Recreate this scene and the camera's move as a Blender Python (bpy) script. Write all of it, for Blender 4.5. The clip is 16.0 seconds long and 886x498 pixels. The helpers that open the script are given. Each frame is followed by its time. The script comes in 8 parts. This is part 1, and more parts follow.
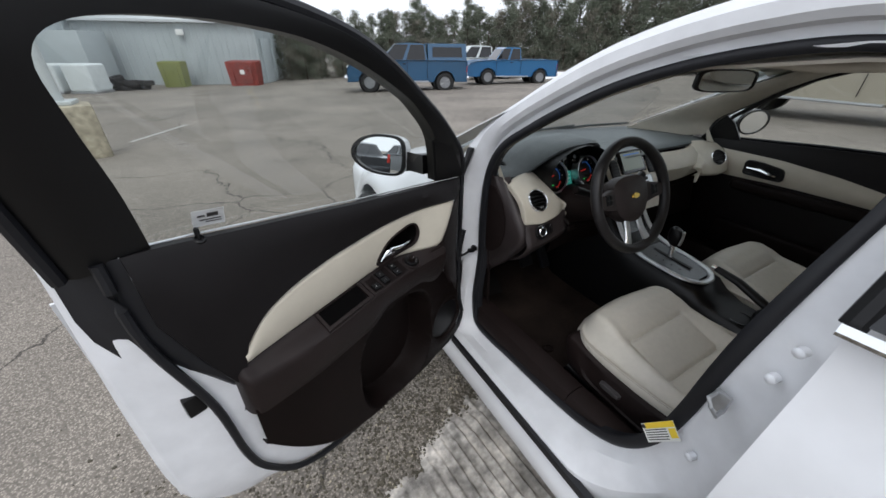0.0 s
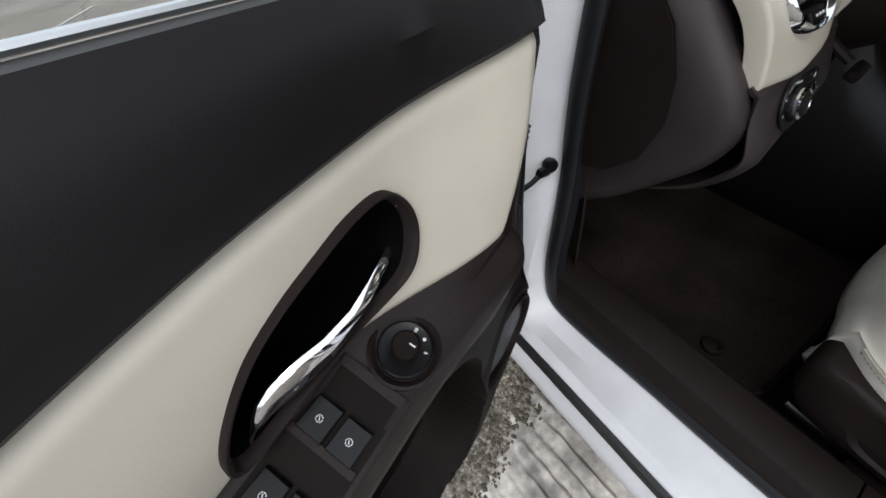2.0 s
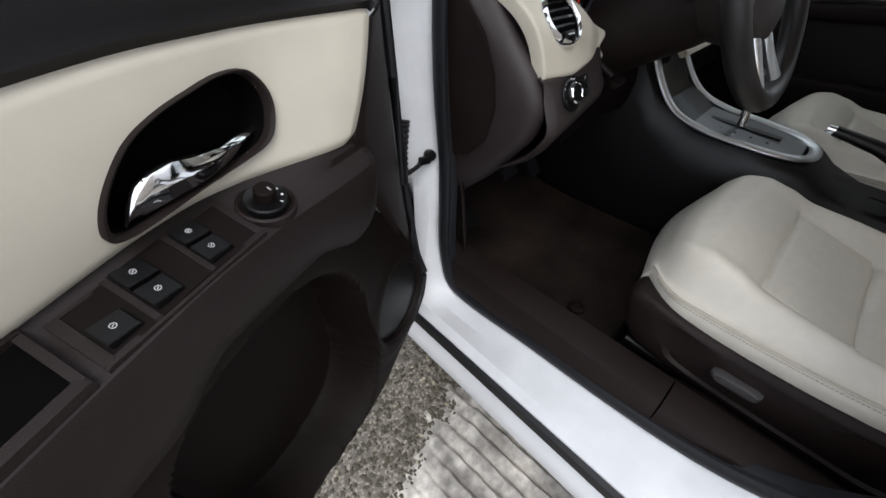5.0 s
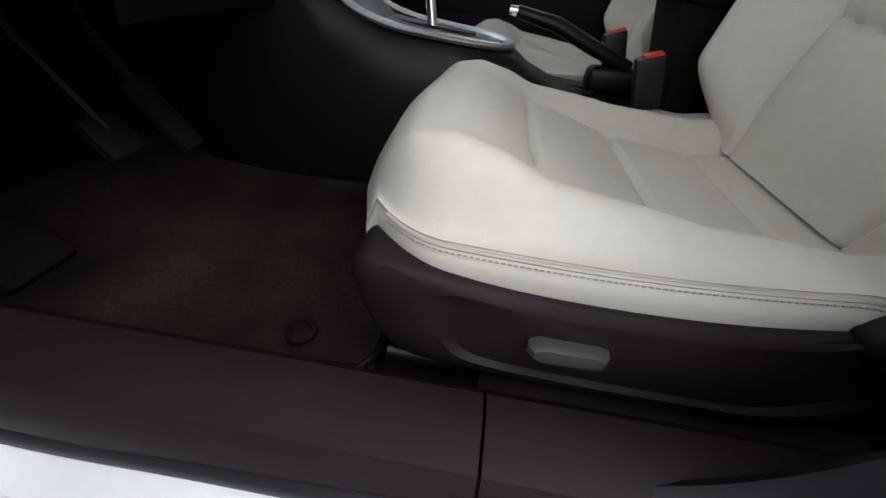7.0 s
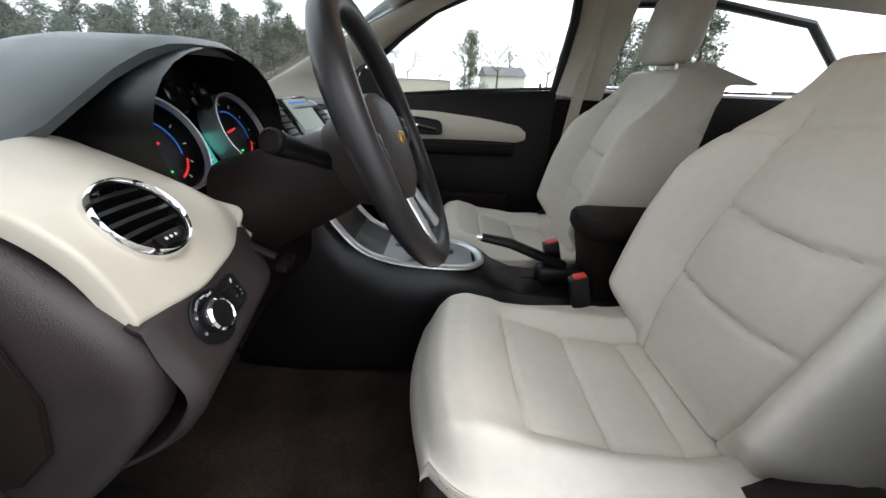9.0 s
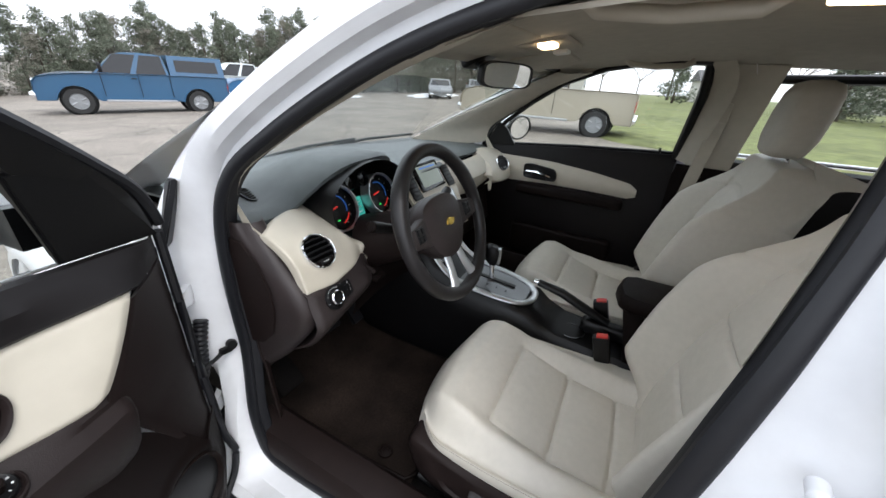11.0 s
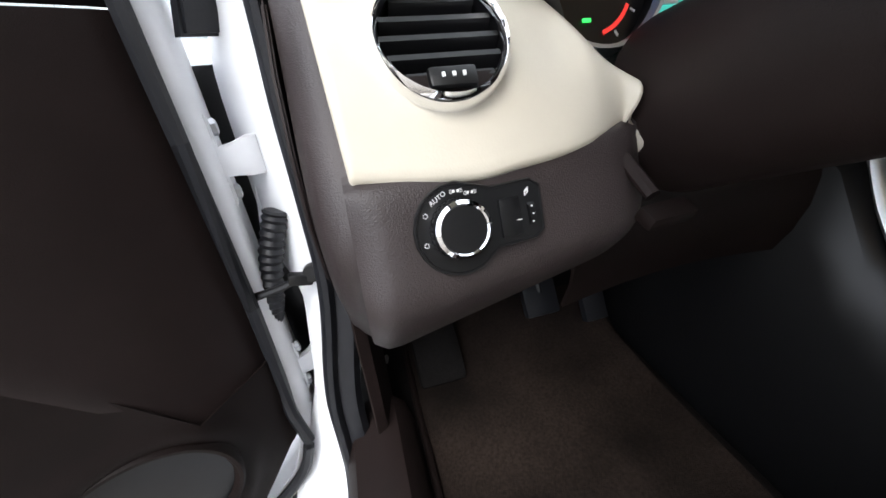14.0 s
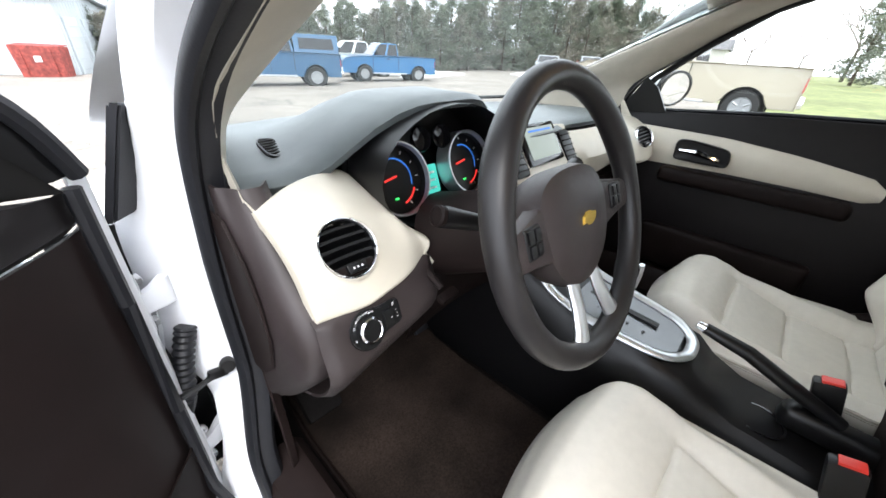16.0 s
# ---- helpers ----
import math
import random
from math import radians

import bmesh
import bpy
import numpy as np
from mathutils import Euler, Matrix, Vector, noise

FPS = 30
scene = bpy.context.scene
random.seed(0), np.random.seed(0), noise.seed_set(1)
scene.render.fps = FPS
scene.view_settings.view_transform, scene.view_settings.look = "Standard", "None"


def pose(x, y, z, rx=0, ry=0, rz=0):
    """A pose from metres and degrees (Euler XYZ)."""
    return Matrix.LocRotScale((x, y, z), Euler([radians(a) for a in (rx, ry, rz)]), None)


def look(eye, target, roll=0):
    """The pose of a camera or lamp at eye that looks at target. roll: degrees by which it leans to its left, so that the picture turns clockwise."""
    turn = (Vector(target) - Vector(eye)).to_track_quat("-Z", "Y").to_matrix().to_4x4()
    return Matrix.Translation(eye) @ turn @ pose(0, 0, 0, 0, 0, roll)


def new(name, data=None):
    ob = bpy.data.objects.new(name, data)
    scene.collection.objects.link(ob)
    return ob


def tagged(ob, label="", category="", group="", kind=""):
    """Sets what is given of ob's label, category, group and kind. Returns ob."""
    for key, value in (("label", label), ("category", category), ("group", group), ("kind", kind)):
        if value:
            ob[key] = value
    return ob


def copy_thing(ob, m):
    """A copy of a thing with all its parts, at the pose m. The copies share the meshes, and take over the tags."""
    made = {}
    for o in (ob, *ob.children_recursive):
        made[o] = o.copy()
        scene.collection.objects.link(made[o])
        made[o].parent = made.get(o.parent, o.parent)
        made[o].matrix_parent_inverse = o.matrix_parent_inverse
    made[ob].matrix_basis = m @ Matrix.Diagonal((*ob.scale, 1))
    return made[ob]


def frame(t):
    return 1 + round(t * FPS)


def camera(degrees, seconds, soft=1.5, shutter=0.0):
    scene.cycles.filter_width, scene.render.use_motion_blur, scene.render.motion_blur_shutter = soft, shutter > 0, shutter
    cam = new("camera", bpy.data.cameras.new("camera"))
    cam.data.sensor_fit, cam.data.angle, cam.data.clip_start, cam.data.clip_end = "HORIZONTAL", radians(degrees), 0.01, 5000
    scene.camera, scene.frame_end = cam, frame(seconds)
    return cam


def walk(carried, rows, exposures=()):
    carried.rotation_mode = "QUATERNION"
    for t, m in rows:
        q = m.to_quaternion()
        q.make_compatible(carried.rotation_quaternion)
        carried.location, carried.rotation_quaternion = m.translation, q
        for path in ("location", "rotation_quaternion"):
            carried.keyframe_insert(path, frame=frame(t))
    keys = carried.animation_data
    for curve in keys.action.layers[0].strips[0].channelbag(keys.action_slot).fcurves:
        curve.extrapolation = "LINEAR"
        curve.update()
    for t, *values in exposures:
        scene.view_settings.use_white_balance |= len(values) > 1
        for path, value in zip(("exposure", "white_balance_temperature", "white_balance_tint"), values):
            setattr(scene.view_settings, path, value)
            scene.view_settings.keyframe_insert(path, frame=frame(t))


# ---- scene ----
cam = camera(103.00, 16.0, soft=1.6)
PATH = [
    (0, -1.4617, -1.0093, 1.4325, 59.99, -0.67, -29.78),
    (0.5, -1.3738, -0.7838, 1.3617, 54.90, 1.15, -34.04),
    (1, -1.2759, -0.5880, 1.2692, 51.31, 2.77, -33.04),
    (1.5, -1.1568, -0.4194, 1.1749, 43.76, 4.53, -32.42),
    (2, -1.1203, -0.3327, 1.1190, 39.12, 6.99, -34.36),
    (2.5, -1.1223, -0.3168, 1.0962, 36.90, 6.16, -34.68),
    (3, -1.1485, -0.3227, 1.0997, 35.28, 5.09, -32.72),
    (3.2, -1.1572, -0.3328, 1.0979, 35.74, 6.20, -30.27),
    (5.3, -1.1696, -0.5460, 1.0586, 50.66, -0.97, -50.07),
    (5.5, -1.1172, -0.5507, 0.9854, 51.36, -3.07, -55.90),
    (6, -0.9506, -0.5439, 0.8395, 50.45, -4.07, -67.24),
    (6.5, -0.8681, -0.5508, 0.7799, 51.10, -3.17, -75.24),
    (7, -0.8463, -0.5415, 0.7696, 51.82, -3.65, -81.09),
    (7.5, -0.8337, -0.4903, 0.8410, 53.24, -5.28, -87.18),
    (8, -0.8288, -0.4357, 0.9425, 58.42, -7.23, -91.76),
    (8.2, -0.8339, -0.4339, 0.9743, 61.16, -5.48, -92.69),
    (10.3, -1.0403, -0.5930, 1.2527, 69.96, -5.66, -78.87),
    (10.5, -1.0571, -0.6319, 1.2802, 68.32, -4.31, -72.88),
    (11, -1.0918, -0.7300, 1.3224, 64.25, -3.35, -61.77),
    (11.5, -1.0273, -0.7510, 1.2882, 58.58, -3.39, -54.90),
    (12, -0.8572, -0.5930, 1.1484, 54.89, -2.39, -41.91),
    (12.5, -0.7146, -0.4618, 1.0576, 53.06, 1.10, -29.35),
    (13, -0.6814, -0.4162, 0.9863, 56.73, 3.69, -20.76),
    (13.5, -0.6538, -0.4107, 0.9858, 57.01, 4.03, -17.82),
    (14, -0.6647, -0.4076, 0.9679, 59.22, 3.61, -15.91),
    (14.5, -0.6511, -0.4100, 0.9823, 60.02, 3.42, -19.24),
    (15, -0.6660, -0.4307, 1.0213, 59.77, 2.34, -26.31),
    (15.5, -0.7322, -0.4701, 1.0837, 59.69, -0.82, -33.44),
    (16, -0.8091, -0.5273, 1.1918, 60.67, -3.00, -46.69),
]
EXPOSURES = [(0.0, 0.30), (0.5, 0.22), (1.5, 0.50), (3.2, 0.68), (5.5, 0.80), (6.5, 0.86), (7.0, 1.10), (7.5, 1.48), (8.0, 1.62), (10.5, 1.26), (11.0, 1.22), (11.5, 1.04), (12.0, 1.02), (12.5, 1.16), (13.0, 1.34), (13.5, 1.78), (14.0, 2.04), (14.5, 2.10), (15.0, 2.28), (15.5, 2.40), (16.0, 2.28)]
walk(cam, [(t, pose(x, y, z, rx, ry, rz)) for t, x, y, z, rx, ry, rz in PATH], EXPOSURES)

# ---- light: an overcast winter sky ----
world = bpy.data.worlds.new("overcast_sky")
scene.world = world
world.use_nodes = True
wn, wl = world.node_tree.nodes, world.node_tree.links
wn.clear()
sky = wn.new("ShaderNodeTexSky")
sky.sky_type = "NISHITA"
sky.sun_disc = False
sky.sun_elevation, sky.sun_rotation = radians(35), radians(200)
cloud = wn.new("ShaderNodeMix")
cloud.data_type = "RGBA"
cloud.inputs[0].default_value = 0.93
cloud.inputs[7].default_value = (8.5, 8.95, 9.85, 1)
bg = wn.new("ShaderNodeBackground")
bg.inputs[1].default_value = 0.115
wout = wn.new("ShaderNodeOutputWorld")
wl.new(sky.outputs[0], cloud.inputs[6])
wl.new(cloud.outputs[2], bg.inputs[0])
wl.new(bg.outputs[0], wout.inputs[0])
sun = new("sun", bpy.data.lights.new("sun", "SUN"))
sun.data.energy, sun.data.angle, sun.data.color = 0.7, radians(25), (1.0, 0.97, 0.93)
sun.matrix_world = look((0, 0, 10), (3.0, 5.0, 2.0))

# ---- materials ----


def material(name, color, rough=0.5, metal=0.0, var=0.15, scale=30.0, bump=0.0, bump_scale=200.0, coat=0.0, spec=0.5, stain=0.0, stain_scale=3.0, sheen=0.0):
    m = bpy.data.materials.new(name)
    m.use_nodes = True
    n, l = m.node_tree.nodes, m.node_tree.links
    b = n["Principled BSDF"]
    b.inputs["Roughness"].default_value = rough
    b.inputs["Metallic"].default_value = metal
    b.inputs["Specular IOR Level"].default_value = spec
    b.inputs["Coat Weight"].default_value = coat
    b.inputs["Coat Roughness"].default_value = 0.05
    b.inputs["Sheen Weight"].default_value = sheen
    tc = n.new("ShaderNodeTexCoord")
    no = n.new("ShaderNodeTexNoise")
    no.inputs["Scale"].default_value = scale
    no.inputs["Detail"].default_value = 5
    l.new(tc.outputs["Object"], no.inputs["Vector"])
    ramp = n.new("ShaderNodeMapRange")
    ramp.inputs[1].default_value, ramp.inputs[2].default_value = 0.3, 0.7
    ramp.inputs[3].default_value, ramp.inputs[4].default_value = 1 - var, 1 + var
    l.new(no.outputs["Fac"], ramp.inputs[0])
    mul = n.new("ShaderNodeMix")
    mul.data_type, mul.blend_type = "RGBA", "MULTIPLY"
    mul.inputs[0].default_value = 1.0
    mul.inputs[6].default_value = (*color, 1)
    l.new(ramp.outputs[0], mul.inputs[7])
    out = mul.outputs[2]
    if stain:
        sn = n.new("ShaderNodeTexNoise")
        sn.inputs["Scale"].default_value, sn.inputs["Detail"].default_value = stain_scale, 6
        l.new(tc.outputs["Object"], sn.inputs["Vector"])
        sr = n.new("ShaderNodeMapRange")
        sr.inputs[1].default_value, sr.inputs[2].default_value = 0.35, 0.65
        sr.inputs[3].default_value, sr.inputs[4].default_value = 1 - stain, 1 + stain * 0.5
        l.new(sn.outputs["Fac"], sr.inputs[0])
        m2 = n.new("ShaderNodeMix")
        m2.data_type, m2.blend_type = "RGBA", "MULTIPLY"
        m2.inputs[0].default_value = 1.0
        l.new(out, m2.inputs[6])
        l.new(sr.outputs[0], m2.inputs[7])
        out = m2.outputs[2]
    l.new(out, b.inputs["Base Color"])
    if bump:
        bn = n.new("ShaderNodeTexNoise")
        bn.inputs["Scale"].default_value, bn.inputs["Detail"].default_value = bump_scale, 3
        l.new(tc.outputs["Object"], bn.inputs["Vector"])
        bu = n.new("ShaderNodeBump")
        bu.inputs["Strength"].default_value, bu.inputs["Distance"].default_value = bump, 0.002
        l.new(bn.outputs["Fac"], bu.inputs["Height"])
        l.new(bu.outputs[0], b.inputs["Normal"])
    return m


def emitter(name, color, strength):
    m = bpy.data.materials.new(name)
    m.use_nodes = True
    b = m.node_tree.nodes["Principled BSDF"]
    b.inputs["Base Color"].default_value = (*[c * 0.5 for c in color], 1)
    b.inputs["Emission Color"].default_value = (*color, 1)
    b.inputs["Emission Strength"].default_value = strength
    return m


def glass(name, tint=(0.96, 0.98, 0.97), clear=0.93):
    """Thin pane: mostly clear, with a glossy reflection by its angle."""
    m = bpy.data.materials.new(name)
    m.use_nodes = True
    n, l = m.node_tree.nodes, m.node_tree.links
    n.clear()
    tr, gl, mx = n.new("ShaderNodeBsdfTransparent"), n.new("ShaderNodeBsdfGlossy"), n.new("ShaderNodeMixShader")
    tr.inputs[0].default_value = (*[c * clear for c in tint], 1)
    gl.inputs["Roughness"].default_value = 0.01
    lw = n.new("ShaderNodeLayerWeight")
    lw.inputs[0].default_value = 0.5
    pw = n.new("ShaderNodeMath")
    pw.operation, pw.inputs[1].default_value = "POWER", 4.5
    l.new(lw.outputs["Facing"], pw.inputs[0])
    fr = n.new("ShaderNodeMath")
    fr.operation, fr.inputs[1].default_value, fr.inputs[2].default_value = "MULTIPLY_ADD", 0.8, 0.05
    l.new(pw.outputs[0], fr.inputs[0])
    o = n.new("ShaderNodeOutputMaterial")
    l.new(fr.outputs[0], mx.inputs[0])
    l.new(tr.outputs[0], mx.inputs[1])
    l.new(gl.outputs[0], mx.inputs[2])
    l.new(mx.outputs[0], o.inputs[0])
    return m


WHITE = material("white_car_paint", (0.80, 0.81, 0.83), 0.32, var=0.02, coat=0.6, scale=6, stain=0.04, stain_scale=8)
JAMB = material("white_jamb_paint", (0.74, 0.75, 0.77), 0.45, var=0.03, scale=9, stain=0.06, stain_scale=14)
TRIM = material("dark_brown_plastic", (0.0078, 0.0049, 0.0044), 0.56, var=0.1, bump=0.16, bump_scale=1300, spec=0.10, stain=0.15, stain_scale=9)
TRIM_SOFT = material("dark_soft_trim", (0.0064, 0.0051, 0.0054), 0.52, var=0.1, bump=0.10, bump_scale=1300, spec=0.22, stain=0.12, stain_scale=6)
COCOA = material("cocoa_plastic", (0.0285, 0.0214, 0.0212), 0.48, var=0.08, bump=0.30, bump_scale=850, spec=0.42, stain=0.10, stain_scale=12)
SHIELD = material("dark_cocoa_plastic", (0.0150, 0.0099, 0.0092), 0.52, var=0.08, bump=0.14, bump_scale=1100, spec=0.16, stain=0.14, stain_scale=10)
ARMREST = material("brown_armrest_plastic", (0.0165, 0.0112, 0.0106), 0.48, var=0.08, bump=0.30, bump_scale=850, spec=0.20, stain=0.10, stain_scale=12)
WHEEL = material("dark_wheel_leather", (0.0135, 0.0120, 0.0125), 0.42, var=0.1, bump=0.10, bump_scale=700, spec=0.4, stain=0.15, stain_scale=14)
# dark dash top: the sky it reflects is mixed into this grey-green
DASH = material("dash_top_sky_grey", (0.078, 0.090, 0.092), 0.50, var=0.08, bump=0.25, bump_scale=850, stain=0.08, stain_scale=8)
BLACK = material("black_plastic", (0.0032, 0.0032, 0.0037), 0.40, var=0.1, spec=0.35)
# near-black that puts the shade of recesses into the colour
SHADE_BLACK = material("recess_shade_black", (0.0016, 0.0014, 0.0014), 0.8, var=0.1, spec=0.05)
SWITCH = material("switch_black", (0.005, 0.005, 0.0055), 0.35, var=0.05, spec=0.3)
GLOSS = material("gloss_black", (0.006, 0.006, 0.007), 0.12, var=0.05)
RUBBER = material("black_rubber", (0.0075, 0.008, 0.0105), 0.5, var=0.12, bump=0.1, bump_scale=300, spec=0.4)
LEATHER = material("cream_leather", (0.565, 0.530, 0.462), 0.46, var=0.03, scale=60, bump=0.16, bump_scale=520, stain=0.05, stain_scale=5)
CREAM = material("cream_vinyl", (0.510, 0.469, 0.388), 0.45, var=0.03, bump=0.06, bump_scale=700, stain=0.03, stain_scale=7)
PIPING = material("piping_leather", (0.44, 0.40, 0.33), 0.5, var=0.05)
STITCH = material("stitch_thread", (0.25, 0.22, 0.18), 0.7)
LINER = material("headliner_cloth", (0.42, 0.388, 0.328), 0.9, var=0.05, bump=0.2, bump_scale=500)
PILLAR = material("beige_pillar_trim", (0.455, 0.42, 0.352), 0.6, var=0.04, bump=0.12, bump_scale=600)
CARPET = material("dark_carpet", (0.0065, 0.0058, 0.0057), 0.95, var=0.35, scale=180, bump=0.9, bump_scale=500, spec=0.1, stain=0.3, stain_scale=6)
MAT = material("worn_brown_mat", (0.0210, 0.0148, 0.0122), 0.95, var=0.35, scale=220, bump=0.9, bump_scale=500, spec=0.1, stain=0.75, stain_scale=4)
GREYP = material("dark_silver_plate", (0.16, 0.165, 0.17), 0.32, metal=0.7, var=0.05)
SATIN_DK = material("grey_switch_plastic", (0.050, 0.046, 0.046), 0.35, var=0.05)
CHROME = material("chrome", (0.85, 0.86, 0.88), 0.07, metal=1.0, var=0.0)
SATIN = material("satin_silver", (0.58, 0.60, 0.61), 0.34, metal=0.85, var=0.02)
STEEL = material("galvanised_steel", (0.45, 0.46, 0.47), 0.4, metal=0.8, var=0.1)
MIRROR = material("mirror_glass", (0.92, 0.94, 0.95), 0.01, metal=1.0, var=0.0)
GLASS = glass("window_glass", (0.93, 0.97, 0.95), 0.90)
STICKER = material("half_clear_film", (0.80, 0.81, 0.82), 0.4, var=0.06)
STICKER.node_tree.nodes["Principled BSDF"].inputs["Alpha"].default_value = 0.55
TINT = material("dark_tinted_glass", (0.012, 0.013, 0.015), 0.06, var=0.0)
RED = material("red_button", (0.55, 0.03, 0.02), 0.4, var=0.05)
GOLD = material("gold_badge", (0.75, 0.52, 0.12), 0.25, metal=0.7, var=0.05)
YELLOW = material("yellow_label", (0.85, 0.62, 0.04), 0.5, var=0.03)
PAPER = material("white_label", (0.80, 0.80, 0.78), 0.5, var=0.03)
INK = material("label_ink", (0.03, 0.03, 0.03), 0.6)
PRINT = material("white_print", (0.70, 0.70, 0.70), 0.5)
LAMP = emitter("warm_lamp", (1.0, 0.70, 0.40), 4.0)
CYAN = emitter("cyan_display", (0.06, 0.50, 0.42), 0.26)
NEEDLE = emitter("red_needle", (1.0, 0.05, 0.04), 0.20)
BLUEL = emitter("blue_dial_light", (0.05, 0.25, 0.9), 0.14)
GREENL = emitter("green_tell_tale", (0.05, 0.9, 0.15), 0.35)

# ---- mesh helpers ----


def obj(name, bm, mat, parent=None, label="", smooth=True, angle=38):
    me = bpy.data.meshes.new(name)
    bmesh.ops.recalc_face_normals(bm, faces=bm.faces)
    bm.to_mesh(me)
    bm.free()
    for m in (mat if isinstance(mat, (list, tuple)) else [mat]):
        me.materials.append(m)
    if smooth:
        me.shade_smooth()
        me.set_sharp_from_angle(angle=radians(angle))
    ob = new(name, me)
    if parent is not None:
        ob.parent = parent
        ob.matrix_parent_inverse = parent.matrix_world.inverted()
    if label:
        ob["label"] = label
    return ob


def part(name, bm, mat, parent, label="", smooth=True, angle=38):
    return obj(name, bm, mat, parent, label, smooth, angle)


def thing(name, loc, label, category, group="", kind=""):
    ob = new(name)
    ob.empty_display_size = 0.1
    ob.location = loc
    bpy.context.view_layer.update()
    return tagged(ob, label, category, group, kind)


def box(bm, size, loc, bevel=0.0, m=None, seg=2):
    r = bmesh.ops.create_cube(bm, size=1.0)
    vs = r["verts"]
    bmesh.ops.scale(bm, vec=size, verts=vs)
    if bevel:
        es = list({e for v in vs for e in v.link_edges})
        nb = bmesh.ops.bevel(bm, geom=es, offset=bevel, segments=seg, affect="EDGES", profile=0.6)
        vs = list({v for f in nb["faces"] for v in f.verts} | {v for v in vs if v.is_valid})
        vs = list({v for v in vs} | {w for v in vs for e in v.link_edges for w in e.verts})
    mt = Matrix.Translation(loc) if m is None else Matrix.Translation(loc) @ m
    bmesh.ops.transform(bm, matrix=mt, verts=vs)
    return bm


def B(size, loc, bevel=0.004, m=None, seg=2):
    return box(bmesh.new(), size, loc, bevel, m, seg)


def surf(bm, rows, close_u=False, close_v=False):
    """Quads over rows of points; close_u joins the last row to the first, close_v the ends of each row."""
    vs = [[bm.verts.new(p) for p in r] for r in rows]
    nu, nv = len(vs), len(vs[0])
    for i in range(nu if close_u else nu - 1):
        for j in range(nv if close_v else nv - 1):
            a, b = vs[i], vs[(i + 1) % nu]
            try:
                bm.faces.new((a[j], a[(j + 1) % nv], b[(j + 1) % nv], b[j]))
            except ValueError:
                pass
    return vs


def cap(bm, ring):
    try:
        bm.faces.new(ring)
    except ValueError:
        pass


def loft(rings, ends=True):
    bm = bmesh.new()
    vs = surf(bm, rings, close_v=True)
    if ends:
        cap(bm, vs[0])
        cap(bm, vs[-1])
    return bm


def tube(path, r, n=10, closed=False, bm=None, flat=1.0, up=(0, 0, 1)):
    """A round bar along a path; r may be a list; flat squeezes it along the second axis."""
    bm = bm or bmesh.new()
    pts = [Vector(p) for p in path]
    rings = []
    for i, p in enumerate(pts):
        a = pts[(i - 1) % len(pts)] if closed or i else p
        b = pts[(i + 1) % len(pts)] if closed or i < len(pts) - 1 else p
        t = (b - a).normalized()
        s = t.cross(Vector(up))
        if s.length < 1e-4:
            s = t.cross(Vector((1, 0, 0)))
        s.normalize()
        w = s.cross(t).normalized()
        rr = r[i] if isinstance(r, (list, tuple)) else r
        rings.append([p + s * rr * math.cos(k * 2 * math.pi / n) + w * rr * flat * math.sin(k * 2 * math.pi / n) for k in range(n)])
    vs = surf(bm, rings, close_u=closed, close_v=True)
    if not closed:
        cap(bm, vs[0])
        cap(bm, vs[-1])
    return bm


def lathe(profile, m=None, n=28, bm=None, ends=True):
    """Rings of (radius, height) about z, then moved by m."""
    bm = bm or bmesh.new()
    m = m or Matrix()
    rings = [[m @ Vector((r * math.cos(k * 2 * math.pi / n), r * math.sin(k * 2 * math.pi / n), h)) for k in range(n)] for r, h in profile]
    vs = surf(bm, rings, close_v=True)
    if ends:
        cap(bm, vs[0])
        cap(bm, vs[-1])
    return bm


def prism(outline, off, bm=None, bevel=0.0):
    """A flat outline of points, thickened by the vector off."""
    bm = bm or bmesh.new()
    off = Vector(off)
    a = [bm.verts.new(p) for p in outline]
    b = [bm.verts.new(Vector(p) + off) for p in outline]
    fs = [bm.faces.new(a), bm.faces.new(b[::-1])]
    for i in range(len(a)):
        j = (i + 1) % len(a)
        bm.faces.new((a[i], b[i], b[j], a[j]))
    if bevel:
        es = [e for f in fs for e in f.edges]
        bmesh.ops.bevel(bm, geom=es, offset=bevel, segments=2, affect="EDGES")
    return bm


def shell(rows, thick):
    """A sheet over rows of points, made solid along its normals."""
    bm = bmesh.new()
    surf(bm, rows)
    bmesh.ops.recalc_face_normals(bm, faces=bm.faces)
    bmesh.ops.solidify(bm, geom=bm.faces[:], thickness=thick)
    return bm


def lerp(table, x):
    """Linear reading of a table of (x, y)."""
    if x <= table[0][0]:
        return table[0][1]
    for (a, p), (b, q) in zip(table, table[1:]):
        if x <= b:
            return p + (q - p) * (x - a) / (b - a)
    return table[-1][1]


def smoothed(table, x, w=0.04):
    return sum(lerp(table, x + k * w / 3) * c for k, c in ((-3, 1), (-2, 2), (-1, 3), (0, 4), (1, 3), (2, 2), (3, 1))) / 16


def spline(pts, n, closed=False):
    """Catmull-Rom through the points, n steps for each stretch."""
    pts = [Vector(p) for p in pts]
    k = len(pts)
    out = []
    for i in range(k if closed else k - 1):
        p = [pts[(i + d) % k] if closed else pts[min(max(i + d, 0), k - 1)] for d in (-1, 0, 1, 2)]
        for s in range(n):
            t = s / n
            out.append(0.5 * (2 * p[1] + (p[2] - p[0]) * t + (2 * p[0] - 5 * p[1] + 4 * p[2] - p[3]) * t * t + (3 * p[1] - p[0] - 3 * p[2] + p[3]) * t ** 3))
    if not closed:
        out.append(pts[-1])
    return out


